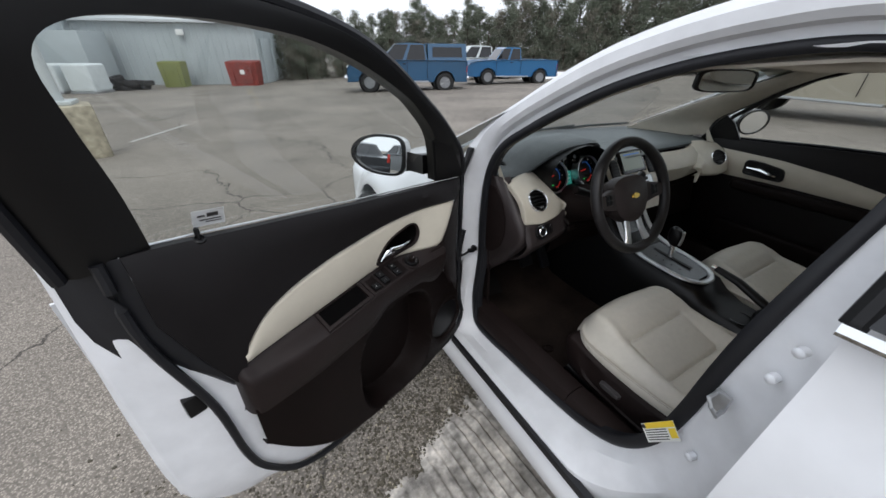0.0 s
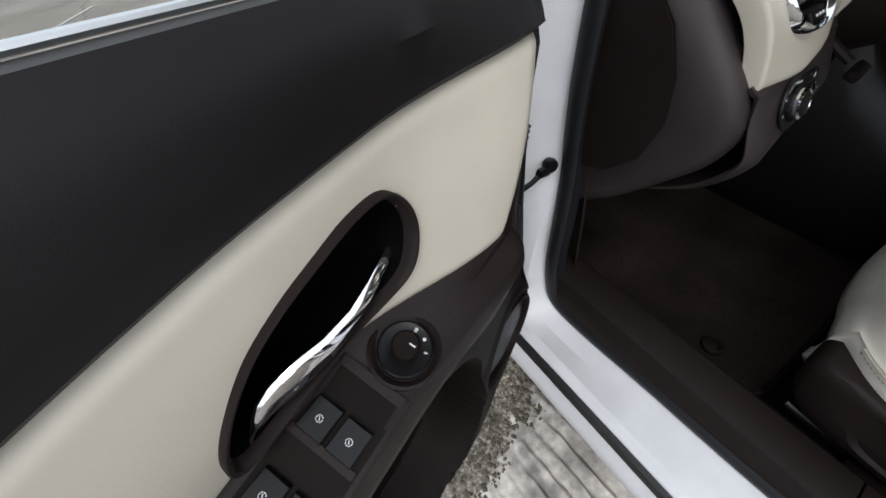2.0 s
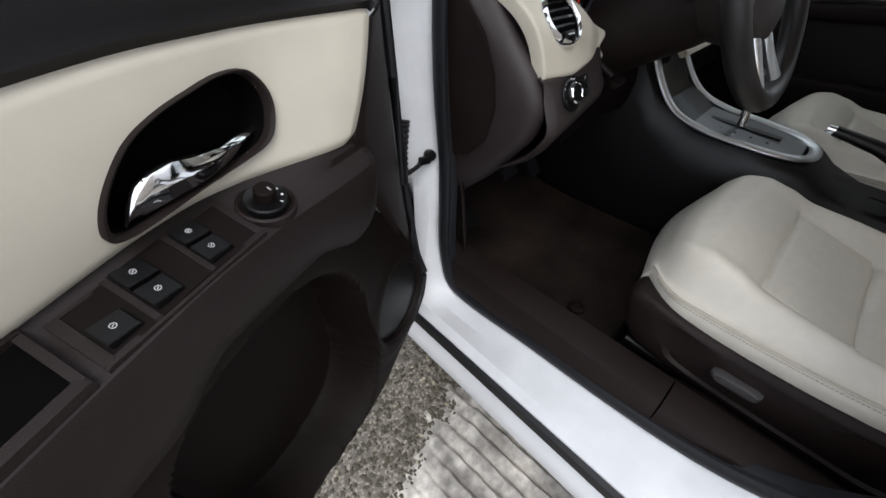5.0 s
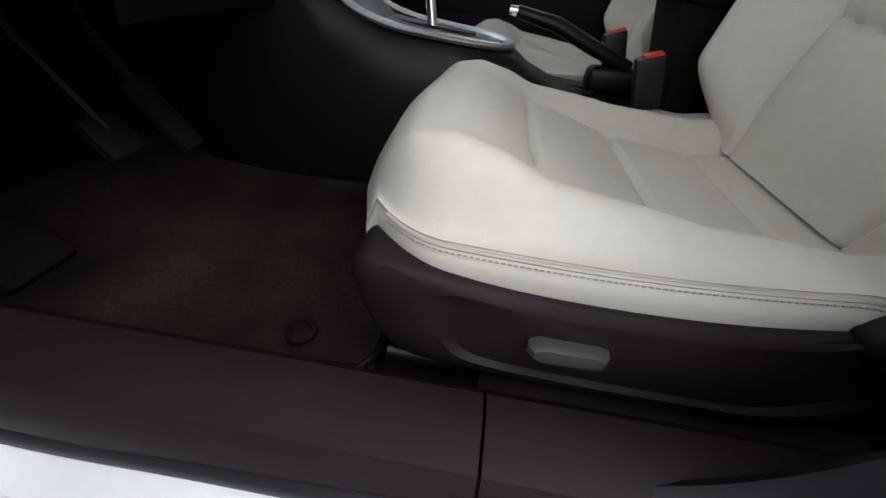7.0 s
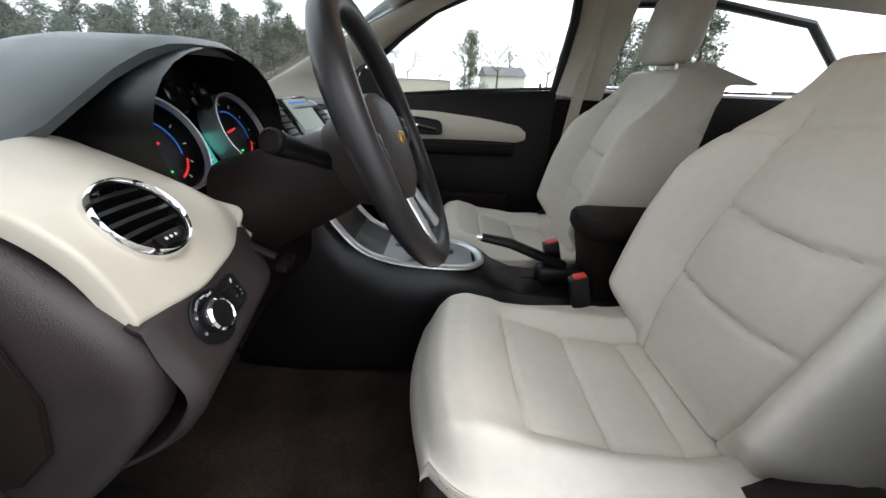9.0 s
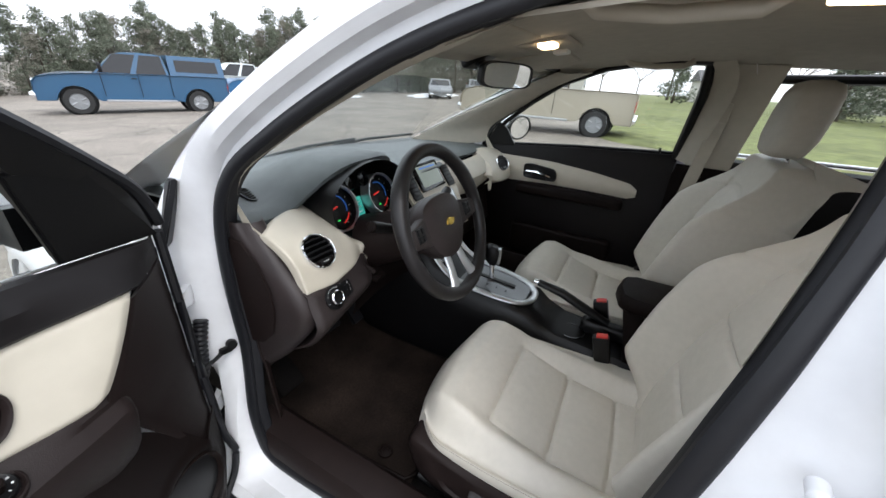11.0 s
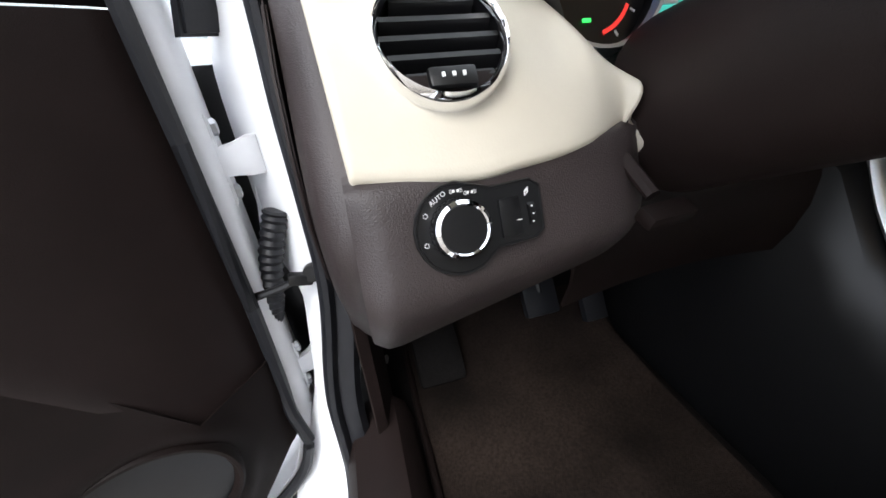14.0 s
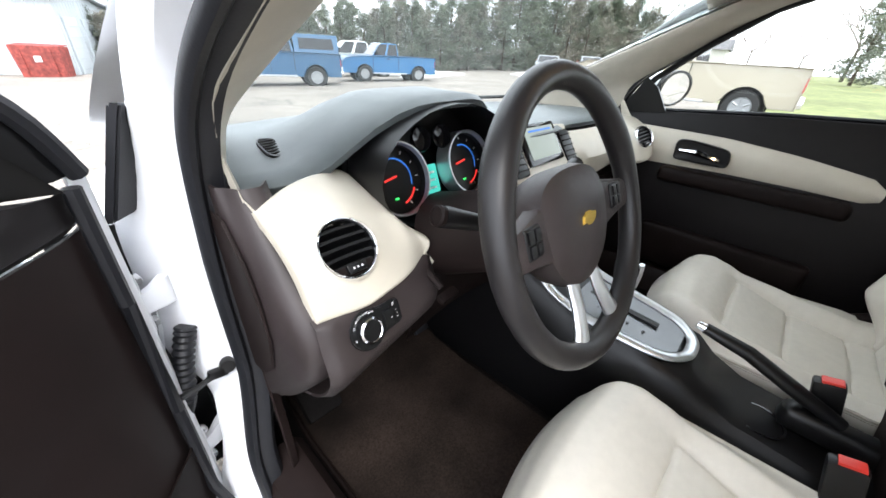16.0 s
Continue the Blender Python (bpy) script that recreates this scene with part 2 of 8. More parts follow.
def frame_at(o, z, x):
    """A matrix at o whose z axis is z and whose x axis lies near x."""
    z = Vector(z).normalized()
    y = z.cross(Vector(x)).normalized()
    x = y.cross(z)
    m = Matrix((x, y, z)).transposed().to_4x4()
    m.translation = o
    return m


# ---- ground and surroundings ----


def ground_material():
    m = material("weathered_asphalt", (0.275, 0.243, 0.205), 0.9, var=0.30, scale=55, bump=0.9, bump_scale=90, stain=0.22, stain_scale=0.5)
    n, l = m.node_tree.nodes, m.node_tree.links
    b = n["Principled BSDF"]
    tc = n.new("ShaderNodeTexCoord")
    nz = n.new("ShaderNodeTexNoise")
    nz.inputs["Scale"].default_value = 1.6
    nz.inputs["Detail"].default_value = 9
    nz.inputs["Roughness"].default_value = 0.62
    l.new(tc.outputs["Object"], nz.inputs["Vector"])
    mixv = n.new("ShaderNodeMix")
    mixv.data_type = "RGBA"
    mixv.inputs[0].default_value = 0.35
    l.new(tc.outputs["Object"], mixv.inputs[6])
    l.new(nz.outputs["Color"], mixv.inputs[7])
    vo = n.new("ShaderNodeTexVoronoi")
    vo.feature = "DISTANCE_TO_EDGE"
    vo.inputs["Scale"].default_value = 0.75
    l.new(mixv.outputs[2], vo.inputs["Vector"])
    mr = n.new("ShaderNodeMapRange")
    mr.inputs[1].default_value, mr.inputs[2].default_value = 0.0012, 0.0070
    mr.inputs[3].default_value, mr.inputs[4].default_value = 0.28, 1.0
    # a finer net of cracks, broken up by patches
    v2 = n.new("ShaderNodeTexVoronoi")
    v2.feature = "DISTANCE_TO_EDGE"
    v2.inputs["Scale"].default_value = 2.3
    l.new(mixv.outputs[2], v2.inputs["Vector"])
    br = n.new("ShaderNodeTexNoise")
    br.inputs["Scale"].default_value = 0.7
    l.new(tc.outputs["Object"], br.inputs["Vector"])
    ba = n.new("ShaderNodeMapRange")
    ba.inputs[1].default_value, ba.inputs[2].default_value = 0.42, 0.58
    ba.inputs[3].default_value, ba.inputs[4].default_value = 0.0, 0.05
    l.new(br.outputs["Fac"], ba.inputs[0])
    ad = n.new("ShaderNodeMath")
    ad.operation = "ADD"
    l.new(v2.outputs[0], ad.inputs[0])
    l.new(ba.outputs[0], ad.inputs[1])
    mi = n.new("ShaderNodeMath")
    mi.operation = "MINIMUM"
    l.new(vo.outputs[0], mi.inputs[0])
    l.new(ad.outputs[0], mi.inputs[1])
    l.new(mi.outputs[0], mr.inputs[0])
    old = b.inputs["Base Color"].links[0].from_socket
    mm = n.new("ShaderNodeMix")
    mm.data_type, mm.blend_type = "RGBA", "MULTIPLY"
    mm.inputs[0].default_value = 1.0
    l.new(old, mm.inputs[6])
    l.new(mr.outputs[0], mm.inputs[7])
    # pale stones set in the worn surface
    st = n.new("ShaderNodeTexVoronoi")
    st.inputs["Scale"].default_value = 115
    l.new(tc.outputs["Object"], st.inputs["Vector"])
    sr = n.new("ShaderNodeMapRange")
    sr.inputs[1].default_value, sr.inputs[2].default_value = 0.15, 0.55
    sr.inputs[3].default_value, sr.inputs[4].default_value = 1.45, 0.62
    l.new(st.outputs["Distance"], sr.inputs[0])
    m3 = n.new("ShaderNodeMix")
    m3.data_type, m3.blend_type = "RGBA", "MULTIPLY"
    m3.inputs[0].default_value = 1.0
    l.new(mm.outputs[2], m3.inputs[6])
    l.new(sr.outputs[0], m3.inputs[7])
    l.new(m3.outputs[2], b.inputs["Base Color"])
    return m


ASPHALT = ground_material()
GRASS = material("winter_grass", (0.150, 0.165, 0.055), 0.95, var=0.35, scale=3, bump=1.0, bump_scale=40, stain=0.25, stain_scale=0.25)
SIDING = material("grey_steel_siding", (0.42, 0.46, 0.47), 0.55, var=0.04, scale=2, stain=0.06, stain_scale=0.4)
ROOFING = material("pale_roof_sheet", (0.55, 0.57, 0.58), 0.5, var=0.05, scale=2)
DOORP = material("pale_door_panel", (0.46, 0.50, 0.51), 0.5, var=0.04)
CONCRETE = material("rough_concrete", (0.36, 0.32, 0.24), 0.9, var=0.2, scale=12, bump=0.8, bump_scale=30, stain=0.35, stain_scale=3)
FADED = material("faded_line_paint", (0.42, 0.41, 0.38), 0.8, var=0.35, scale=25)
GRIT = material("dark_grit", (0.080, 0.070, 0.050), 0.85, var=0.3, scale=40)
ICE = material("dirty_ice", (0.47, 0.435, 0.39), 0.55, var=0.42, scale=34, bump=0.7, bump_scale=120, stain=0.55, stain_scale=9)
SNOW = material("old_snow", (0.78, 0.79, 0.80), 0.8, var=0.06, scale=4, bump=0.5, bump_scale=20)
BLUE_A = material("blue_truck_paint", (0.014, 0.076, 0.160), 0.3, var=0.03, coat=0.6)
BLUE_B = material("bright_blue_truck_paint", (0.012, 0.115, 0.27), 0.3, var=0.04, coat=0.5)
TAN = material("tan_truck_paint", (0.37, 0.335, 0.265), 0.32, metal=0.25, var=0.03, coat=0.5)
DARKCAR = material("dark_car_paint", (0.02, 0.022, 0.028), 0.25, var=0.03, coat=0.6)
TYRE = material("tyre_rubber", (0.018, 0.018, 0.018), 0.8, var=0.2)
RIM = material("alloy_rim", (0.26, 0.27, 0.28), 0.4, metal=0.5, var=0.05)
RUST = material("rusty_red_steel", (0.24, 0.045, 0.035), 0.7, var=0.25, scale=8, stain=0.3, stain_scale=4)
GREENB = material("faded_green_steel", (0.20, 0.22, 0.07), 0.7, var=0.2, scale=8)
TANK = material("white_tank", (0.62, 0.66, 0.66), 0.5, var=0.06, scale=5)
BARK = material("bark", (0.085, 0.065, 0.050), 0.9, var=0.3, scale=12)
NEEDLES = material("pine_needles", (0.158, 0.178, 0.132), 0.8, var=0.4, scale=2.5)
NEEDLES_B = material("brownish_needles", (0.205, 0.196, 0.158), 0.85, var=0.4, scale=2.5)
TWIGS = material("bare_twigs", (0.17, 0.145, 0.125), 0.9, var=0.25, scale=3)
HOUSEW = material("house_siding", (0.55, 0.53, 0.50), 0.8, var=0.05)
SHINGLE = material("grey_shingle", (0.13, 0.125, 0.13), 0.9, var=0.15, scale=4)
LAMPPOLE = material("galvanised_pole", (0.52, 0.55, 0.55), 0.5, metal=0.3, var=0.06)



def gz(x, y):
    """The lot is level under the sedan and falls away gently all round."""
    d = math.hypot(x + 0.5, y + 0.4)
    t = max(0.0, min(1.0, (d - 2.2) / 6.8))
    return t * t * (3 - 2 * t) * max(-1.0, min(0.15, 0.014 * x - 0.034 * y))


bm = bmesh.new()
N = 100
rows = []
for i in range(N + 1):
    s = (i / N * 2 - 1)
    x = 300 * s * abs(s) ** 1.6
    rows.append([(x, 300 * (k / N * 2 - 1) * abs(k / N * 2 - 1) ** 1.6, gz(x, 300 * (k / N * 2 - 1) * abs(k / N * 2 - 1) ** 1.6)) for k in range(N + 1)])
surf(bm, rows)
ground = tagged(obj("ground", bm, ASPHALT), "worn cracked grey-brown asphalt car park", "ground", kind="structure")

# the lawn lies a little higher, with an uneven border
edge = spline([(9.6, -40, 0), (9.0, -12, 0), (8.5, -3, 0), (9.2, -0.2, 0), (11.6, 0.5, 0), (16.2, 1.9, 0), (25, 5.2, 0), (42, 13, 0), (80, 17, 0)], 8)
bm = bmesh.new()
rows = []
for p in edge:
    r = []
    for k, h in ((0, 0.004), (0.2, 0.035), (1.5, 0.05), (4, 0.08), (8, 0.12), (16, 0.2), (30, 0.3), (60, 0.4), (180, 0.6)):
        x, y = p.x + k, p.y - k * 0.35
        r.append((x, y, gz(x, y) + h))
    rows.append(r)
surf(bm, rows)
lawn = tagged(obj("lawn", bm, GRASS), "dull green winter lawn beside the car park", "grass", kind="structure")

# ridged dirty ice beside the rocker, pressed by tyre treads
rng = random.Random(4)
bm = bmesh.new()
NX, NY = 190, 90
grid, inside = [], []
for i in range(NY + 1):
    y = -0.06 - 1.32 * i / NY
    r, ins = [], []
    for j in range(NX + 1):
        x = -1.36 + 0.80 * j / NX
        # place within the slanting patch
        dx, dy = -(x + 0.72), -(y + 0.10)
        s = (0.62 * dy - 0.28 * dx) / (0.62 * 0.95 + 0.44 * 0.28)
        q = (dx + 0.44 * s) / 0.62
        edge_in = 4.5 * min(s, 1 - s, q * 1.2 + 0.02, 1.02 - q) + 0.30 * noise.noise((x * 9, y * 9, 1)) + 0.14 * noise.noise((x * 30, y * 30, 6))
        # long steps that rise slowly and break off sharply
        w_ = x + 0.06 * y + 0.003 * noise.noise((x * 4, y * 4, 2))
        ph = (w_ / 0.043) % 1.0
        step_ = ph / 0.80 if ph < 0.80 else (1 - ph) / 0.20
        worn = max(0.15, min(1.0, 0.85 + 0.9 * noise.noise((x * 3.0, y * 3.0, 5))))
        h = 0.020 + 0.013 * step_ * worn + 0.003 * noise.noise((x * 7, y * 7, 0)) + 0.0022 * noise.noise((x * 55, y * 40, 0)) + 0.0012 * noise.noise((x * 120, y * 110, 4))
        ins.append(edge_in > 0)
        r.append(bm.verts.new((x + 0.002 * noise.noise((x * 30, y * 30, 3)), y, 0.001 + h * max(0.0, min(1.0, edge_in * 2.2)))))
    grid.append(r)
    inside.append(ins)
for i in range(NY):
    for j in range(NX):
        if inside[i][j] or inside[i + 1][j] or inside[i][j + 1] or inside[i + 1][j + 1]:
            bm.faces.new((grid[i][j], grid[i + 1][j], grid[i + 1][j + 1], grid[i][j + 1]))
for v in [v for v in bm.verts if not v.link_faces]:
    bm.verts.remove(v)
tagged(obj("ice_patch", bm, ICE, angle=45), "ridged slab of dirty ice on the asphalt beside the rocker", "ice", kind="stuff")

# loose stones by the door
ib = bmesh.new()
bmesh.ops.create_icosphere(ib, subdivisions=1, radius=1.0)
ib.verts.ensure_lookup_table()
if_ = [[v.index for v in f.verts] for f in ib.faces]
shapes = [[v.co * rng.uniform(0.62, 1.15) for v in ib.verts] for _ in range(12)]
ib.free()
for nm, mt_, cnt, lo_, hi_, lab in (("gravel", CONCRETE, 2400, 0.0025, 0.0080, "loose pale gravel on the worn asphalt"), ("gravel", GRIT, 12000, 0.0035, 0.0105, "loose dark grit on the worn asphalt")):
    vv, ff = [], []
    for k in range(cnt):
        x, y = -0.75 - abs(rng.gauss(0, 0.55)), rng.gauss(-0.50, 0.55)
        s = lo_ + (hi_ - lo_) * rng.random() ** 2.2
        mt = pose(x, y, s * 0.25, rng.uniform(-22, 22), rng.uniform(-22, 22), rng.uniform(0, 360)) @ Matrix.Diagonal((s, s * rng.uniform(0.6, 1), s * rng.uniform(0.35, 0.7), 1))
        iv = rng.choice(shapes)
        o_ = len(vv)
        vv += [tuple(mt @ v) for v in iv]
        ff += [[i + o_ for i in f] for f in if_]
    me = bpy.data.meshes.new(nm)
    me.from_pydata(vv, [], ff)
    me.materials.append(mt_)
    tagged(new(nm, me), lab, "gravel", kind="stuff")


def wheel(parent, x, y, z, r, w=0.22, side=1, spokes=6):
    m = pose(x, y, z, 0, 90, 0)
    ty = part("wheel", lathe([(r * 0.62, -w / 2), (r * 0.95, -w / 2), (r, -w * 0.35), (r, w * 0.35), (r * 0.95, w / 2), (r * 0.62, w / 2), (r * 0.58, w * 0.2)], m, 24, ends=False), TYRE, parent, "black rubber tyre")
    bm = lathe([(r * 0.64, w * 0.42), (r * 0.60, w * 0.5), (r * 0.56, w * 0.42), (r * 0.52, w * 0.1), (r * 0.10, w * 0.1)], m, 24) if side > 0 else lathe([(r * 0.64, -w * 0.42), (r * 0.60, -w * 0.5), (r * 0.56, -w * 0.42), (r * 0.52, -w * 0.1), (r * 0.10, -w * 0.1)], m, 24)
    for k in range(spokes):
        a = k * 2 * math.pi / spokes
        p0 = m @ Vector((0.08 * math.cos(a), 0.08 * math.sin(a), side * w * 0.30))
        p1 = m @ Vector((r * 0.57 * math.cos(a), r * 0.57 * math.sin(a), side * w * 0.36))
        tube([p0, p1], [r * 0.11, r * 0.08], 6, bm=bm)
    part("rim", bm, RIM, ty, "silver alloy rim")


def vehicle(name, label, profile, cab, width, paint, pos, yaw, wheels, r, label_cat="pickup truck", bed=None, cap_=None, group="", size=1.0):
    """Body lofted across its width from a side profile of (length, height); cab: a second, narrower profile with windows."""
    e = thing(name, (0, 0, 0), label, label_cat, group)
    hw = width / 2
    arch = r * 1.22

    def side(pts, x):
        return [(x, a, b) for a, b in pts]
    # body with wheel arches cut into the lower edge
    low = []
    y0, y1 = profile[0][0], profile[-1][0]
    base = 0.42 if "pickup" in label_cat else 0.28
    for i in range(61):
        y = y1 + (y0 - y1) * i / 60
        z = base
        for wy in wheels:
            d = abs(y - wy)
            if d < arch:
                z = max(z, r + math.sqrt(arch * arch - d * d))
        low.append((y, min(z, 0.93 if "pickup" in label_cat else 0.74)))
    out = profile + low
    bm = bmesh.new()
    ins = [(a + (0.02 if a < (y0 + y1) / 2 else -0.02), b - 0.03 if b > 0.9 else b) for a, b in out]
    vs = surf(bm, [side(ins, -hw * 0.93), side(out, -hw), side(out, hw), side(ins, hw * 0.93)], close_v=True)
    for ring in (vs[0], vs[-1]):
        cap(bm, ring)
    body = part("body", bm, paint, e, smooth=False)
    # cabin
    bm = bmesh.new()
    surf_w = [hw * 0.95, hw * 0.82]
    zb, zt = min(p[1] for p in cab), max(p[1] for p in cab)
    xw = lambda z: surf_w[0] + (surf_w[1] - surf_w[0]) * (z - zb) / (zt - zb)
    l = [bm.verts.new((-xw(z), y, z)) for y, z in cab]
    q = [bm.verts.new((xw(z), y, z)) for y, z in cab]
    bm.faces.new(l)
    bm.faces.new(q[::-1])
    for i in range(len(cab)):
        j = (i + 1) % len(cab)
        bm.faces.new((l[i], q[i], q[j], l[j]))
    part("cab", bm, paint, e, smooth=False)
    # windows: inset dark panes, each a little proud of the cab
    ys = sorted(y for y, z in cab if z > zt - 0.1)
    yb = sorted(y for y, z in cab if z < zb + 0.1)
    for sx in (-1, 1):
        k = 2 if (ys[-1] - ys[0]) > 1.0 else 1
        for i in range(k):
            a, b = i / k + 0.04, (i + 1) / k - 0.04
            f = lambda s, z: (sx * (xw(z) + 0.006), (yb[0] + (yb[-1] - yb[0]) * s) * (1 - (z - zb) / (zt - zb)) + (ys[0] + (ys[-1] - ys[0]) * s) * (z - zb) / (zt - zb), z)
            z0, z1 = zb + 0.06, zt - 0.07
            part("window", prism([f(a, z0), f(b, z0), f(b, z1), f(a, z1)], (sx * 0.004, 0, 0)), TINT, e)
    for (ya, za), (yb_, zb_) in ((cab[0], cab[1]), (cab[-1], cab[-2])):
        w0, w1 = xw(za) - 0.1, xw(zb_) - 0.1
        nrm = Vector((0, zb_ - za, -(yb_ - ya))).normalized()
        if nrm.z < 0:
            nrm = -nrm
        s0, s1 = 0.08, 0.92
        pa, pb = Vector((0, ya + (yb_ - ya) * s0, za + (zb_ - za) * s0)), Vector((0, ya + (yb_ - ya) * s1, za + (zb_ - za) * s1))
        o = nrm * 0.006
        part("windscreen", prism([pa + o + Vector((-w0, 0, 0)), pa + o + Vector((w0, 0, 0)), pb + o + Vector((w1, 0, 0)), pb + o + Vector((-w1, 0, 0))], nrm * 0.004), TINT, e)
    if bed:
        part("bed_floor", B((width * 0.8, bed[1] - bed[0], 0.02), (0, (bed[0] + bed[1]) / 2, bed[2]), 0.0), BLACK, e)
    if cap_:
        a, b, z0, z1 = cap_
        bm = loft([[(-hw * .95, a, z0), (-hw * .82, a + 0.03, z1), (hw * .82, a + 0.03, z1), (hw * .95, a, z0)], [(-hw * .95, b, z0), (-hw * .82, b, z1), (hw * .82, b, z1), (hw * .95, b, z0)]])
        part("bed_cap", bm, paint, e)
        for sx in (-1, 1):
            part("cap_window", prism([(sx * (hw * .93 + .004), a + .2, z0 + .14), (sx * (hw * .93 + .004), b - .2, z0 + .14), (sx * (hw * .86 + .012), b - .2, z1 - .14), (sx * (hw * .86 + .012), a + .25, z1 - .14)], (sx * .004, 0, 0)), TINT, e)
    for sx in (-1, 1):
        part("headlight", B((0.30, 0.03, 0.16), (sx * hw * 0.72, y1 + 0.0, profile[-1][1] - 0.16), 0.01), CHROME, e)
        part("tail_light", B((0.10, 0.03, 0.30), (sx * hw * 0.9, y0 - 0.0, 0.95), 0.01), RED, e)
        for wy in wheels:
            wheel(e, sx * (hw - 0.12), wy, r, r, 0.24, sx)
    if "pickup" in label_cat:
        for sx in (-1, 1):
            part("mirror", B((0.14, 0.10, 0.22), (sx * (hw + 0.09), cab[0][0] - 0.25, zb + 0.24), 0.03), BLACK, e)
            for yy in ((-0.02, -0.93) if cap_ else (-0.50,)):
                part("door_seam", B((0.006, 0.018, 0.70), (sx * (hw + 0.001), yy, 0.93), 0.0), BLACK, e)
            part("door_seam", B((0.006, 0.018, 0.70), (sx * (hw + 0.001), 0.98, 0.93), 0.0), BLACK, e)
            part("door_handle", B((0.03, 0.16, 0.04), (sx * (hw + 0.01), 0.10, 1.16), 0.008), BLACK, e)
            part("side_step", B((0.16, 2.0, 0.06), (sx * (hw - 0.02), 0.0, 0.44), 0.02), STEEL, e)
            for wy in wheels:
                part("arch_liner", lathe([(arch * 0.99, -0.10), (arch * 0.99, 0.10)], pose(sx * (hw - 0.34), wy, r, 0, 90, 0), 24, ends=True), BLACK, e)
        part("grille", B((width * 0.55, 0.04, 0.26), (0, y1 - 0.02, 0.92), 0.02), CHROME, e)
    part("front_bumper", B((width * 0.98, 0.14, 0.22), (0, y1 + 0.04, 0.56), 0.03), CHROME if "pickup" in label_cat else paint, e)
    part("rear_bumper", B((width * 0.96, 0.12, 0.2), (0, y0 - 0.04, 0.56), 0.03), CHROME if "pickup" in label_cat else paint, e)
    e.matrix_world = pose(*pos, 0, 0, yaw) @ Matrix.Scale(size, 4)
    return e


PICK = [(-2.80, 0.62), (-2.82, 0.95), (-2.80, 1.30), (-2.2, 1.31), (-0.98, 1.31), (-0.55, 1.31), (0.0, 1.31), (1.05, 1.29), (1.6, 1.265), (2.15, 1.22), (2.50, 1.13), (2.64, 1.00), (2.68, 0.72)]
CABQ = [(1.18, 1.26), (0.92, 1.50), (0.48, 1.90), (0.30, 1.96), (-0.1, 1.985), (-0.70, 1.965), (-0.84, 1.92), (-0.95, 1.30)]
CABR = [(1.02, 1.26), (0.55, 1.86), (0.40, 1.91), (0.0, 1.93), (-0.36, 1.91), (-0.46, 1.86), (-0.52, 1.30)]
vehicle("pickup_truck", "blue crew-cab pickup truck with a matching bed cap, parked", PICK, CABQ, 2.0, BLUE_A, (6.35, 16.24, gz(6.35, 16.24)), 69.7, (-1.76, 1.70), 0.40, cap_=(-2.76, -0.98, 1.30, 1.97))
vehicle("pickup_truck", "bright blue regular-cab pickup truck with an open bed, parked", PICK, CABR, 1.95, BLUE_B, (12.63, 16.4, gz(12.63, 16.4)), 70, (-1.75, 1.45), 0.40, bed=(-2.6, -0.55, 0.95), size=0.92)
vehicle("pickup_truck", "white pickup truck parked behind the blue trucks", PICK, CABQ, 1.95, TANK, (13.6, 21.0, gz(13.6, 21)), 70, (-1.85, 1.72), 0.40)
vehicle("pickup_truck", "tan pickup truck with alloy wheels parked beside the lawn", PICK, CABR, 1.9, TAN, (10.55, 2.0, gz(9.8, 1.0)), 0, (-1.8, 1.6), 0.385, bed=(-2.6, -0.55, 0.95), size=0.9)
SED = [(-2.2, 0.55), (-2.2, 0.95), (-1.6, 1.02), (-0.9, 1.0), (0.9, 0.96), (1.9, 0.86), (2.2, 0.70), (2.25, 0.5)]
SEDC = [(1.0, 0.96), (0.25, 1.40), (-0.4, 1.45), (-0.95, 1.40), (-1.6, 1.02)]
vehicle("parked_car", "dark grey parked car with black tyres", SED, SEDC, 1.8, DARKCAR, (-7.7, 12.2, gz(-7.7, 12.2)), -60, (-1.35, 1.4), 0.33, "car")
vehicle("parked_car", "silver parked car across the lot", SED, SEDC, 1.8, RIM, (27.0, 14.6, gz(27, 14.6)), 120, (-1.35, 1.4), 0.33, "car")
vehicle("parked_car", "silver parked car across the lot", SED, SEDC, 1.8, RIM, (31.5, 13.2, gz(31.5, 13.2)), 120, (-1.35, 1.4), 0.33, "car")
vehicle("parked_car", "silver parked car behind the walkway", SED, SEDC, 1.8, RIM, (-6.5, -9.5, gz(-6.5, -9.5)), 80, (-1.35, 1.4), 0.33, "car")
vehicle("parked_car", "white parked car behind the walkway", SED, SEDC, 1.8, TANK, (-11.5, -7.5, gz(-11.5, -7.5)), 85, (-1.35, 1.4), 0.33, "car")

vehicle("parked_car", "dark grey parked car behind the walkway", SED, SEDC, 1.8, DARKCAR, (-15.0, -1.6, gz(-15, -1.6)), 82, (-1.35, 1.4), 0.33, "car")
vehicle("parked_car", "silver parked car behind the walkway", SED, SEDC, 1.8, RIM, (-16.5, -4.6, gz(-16.5, -4.6)), 78, (-1.35, 1.4), 0.33, "car")


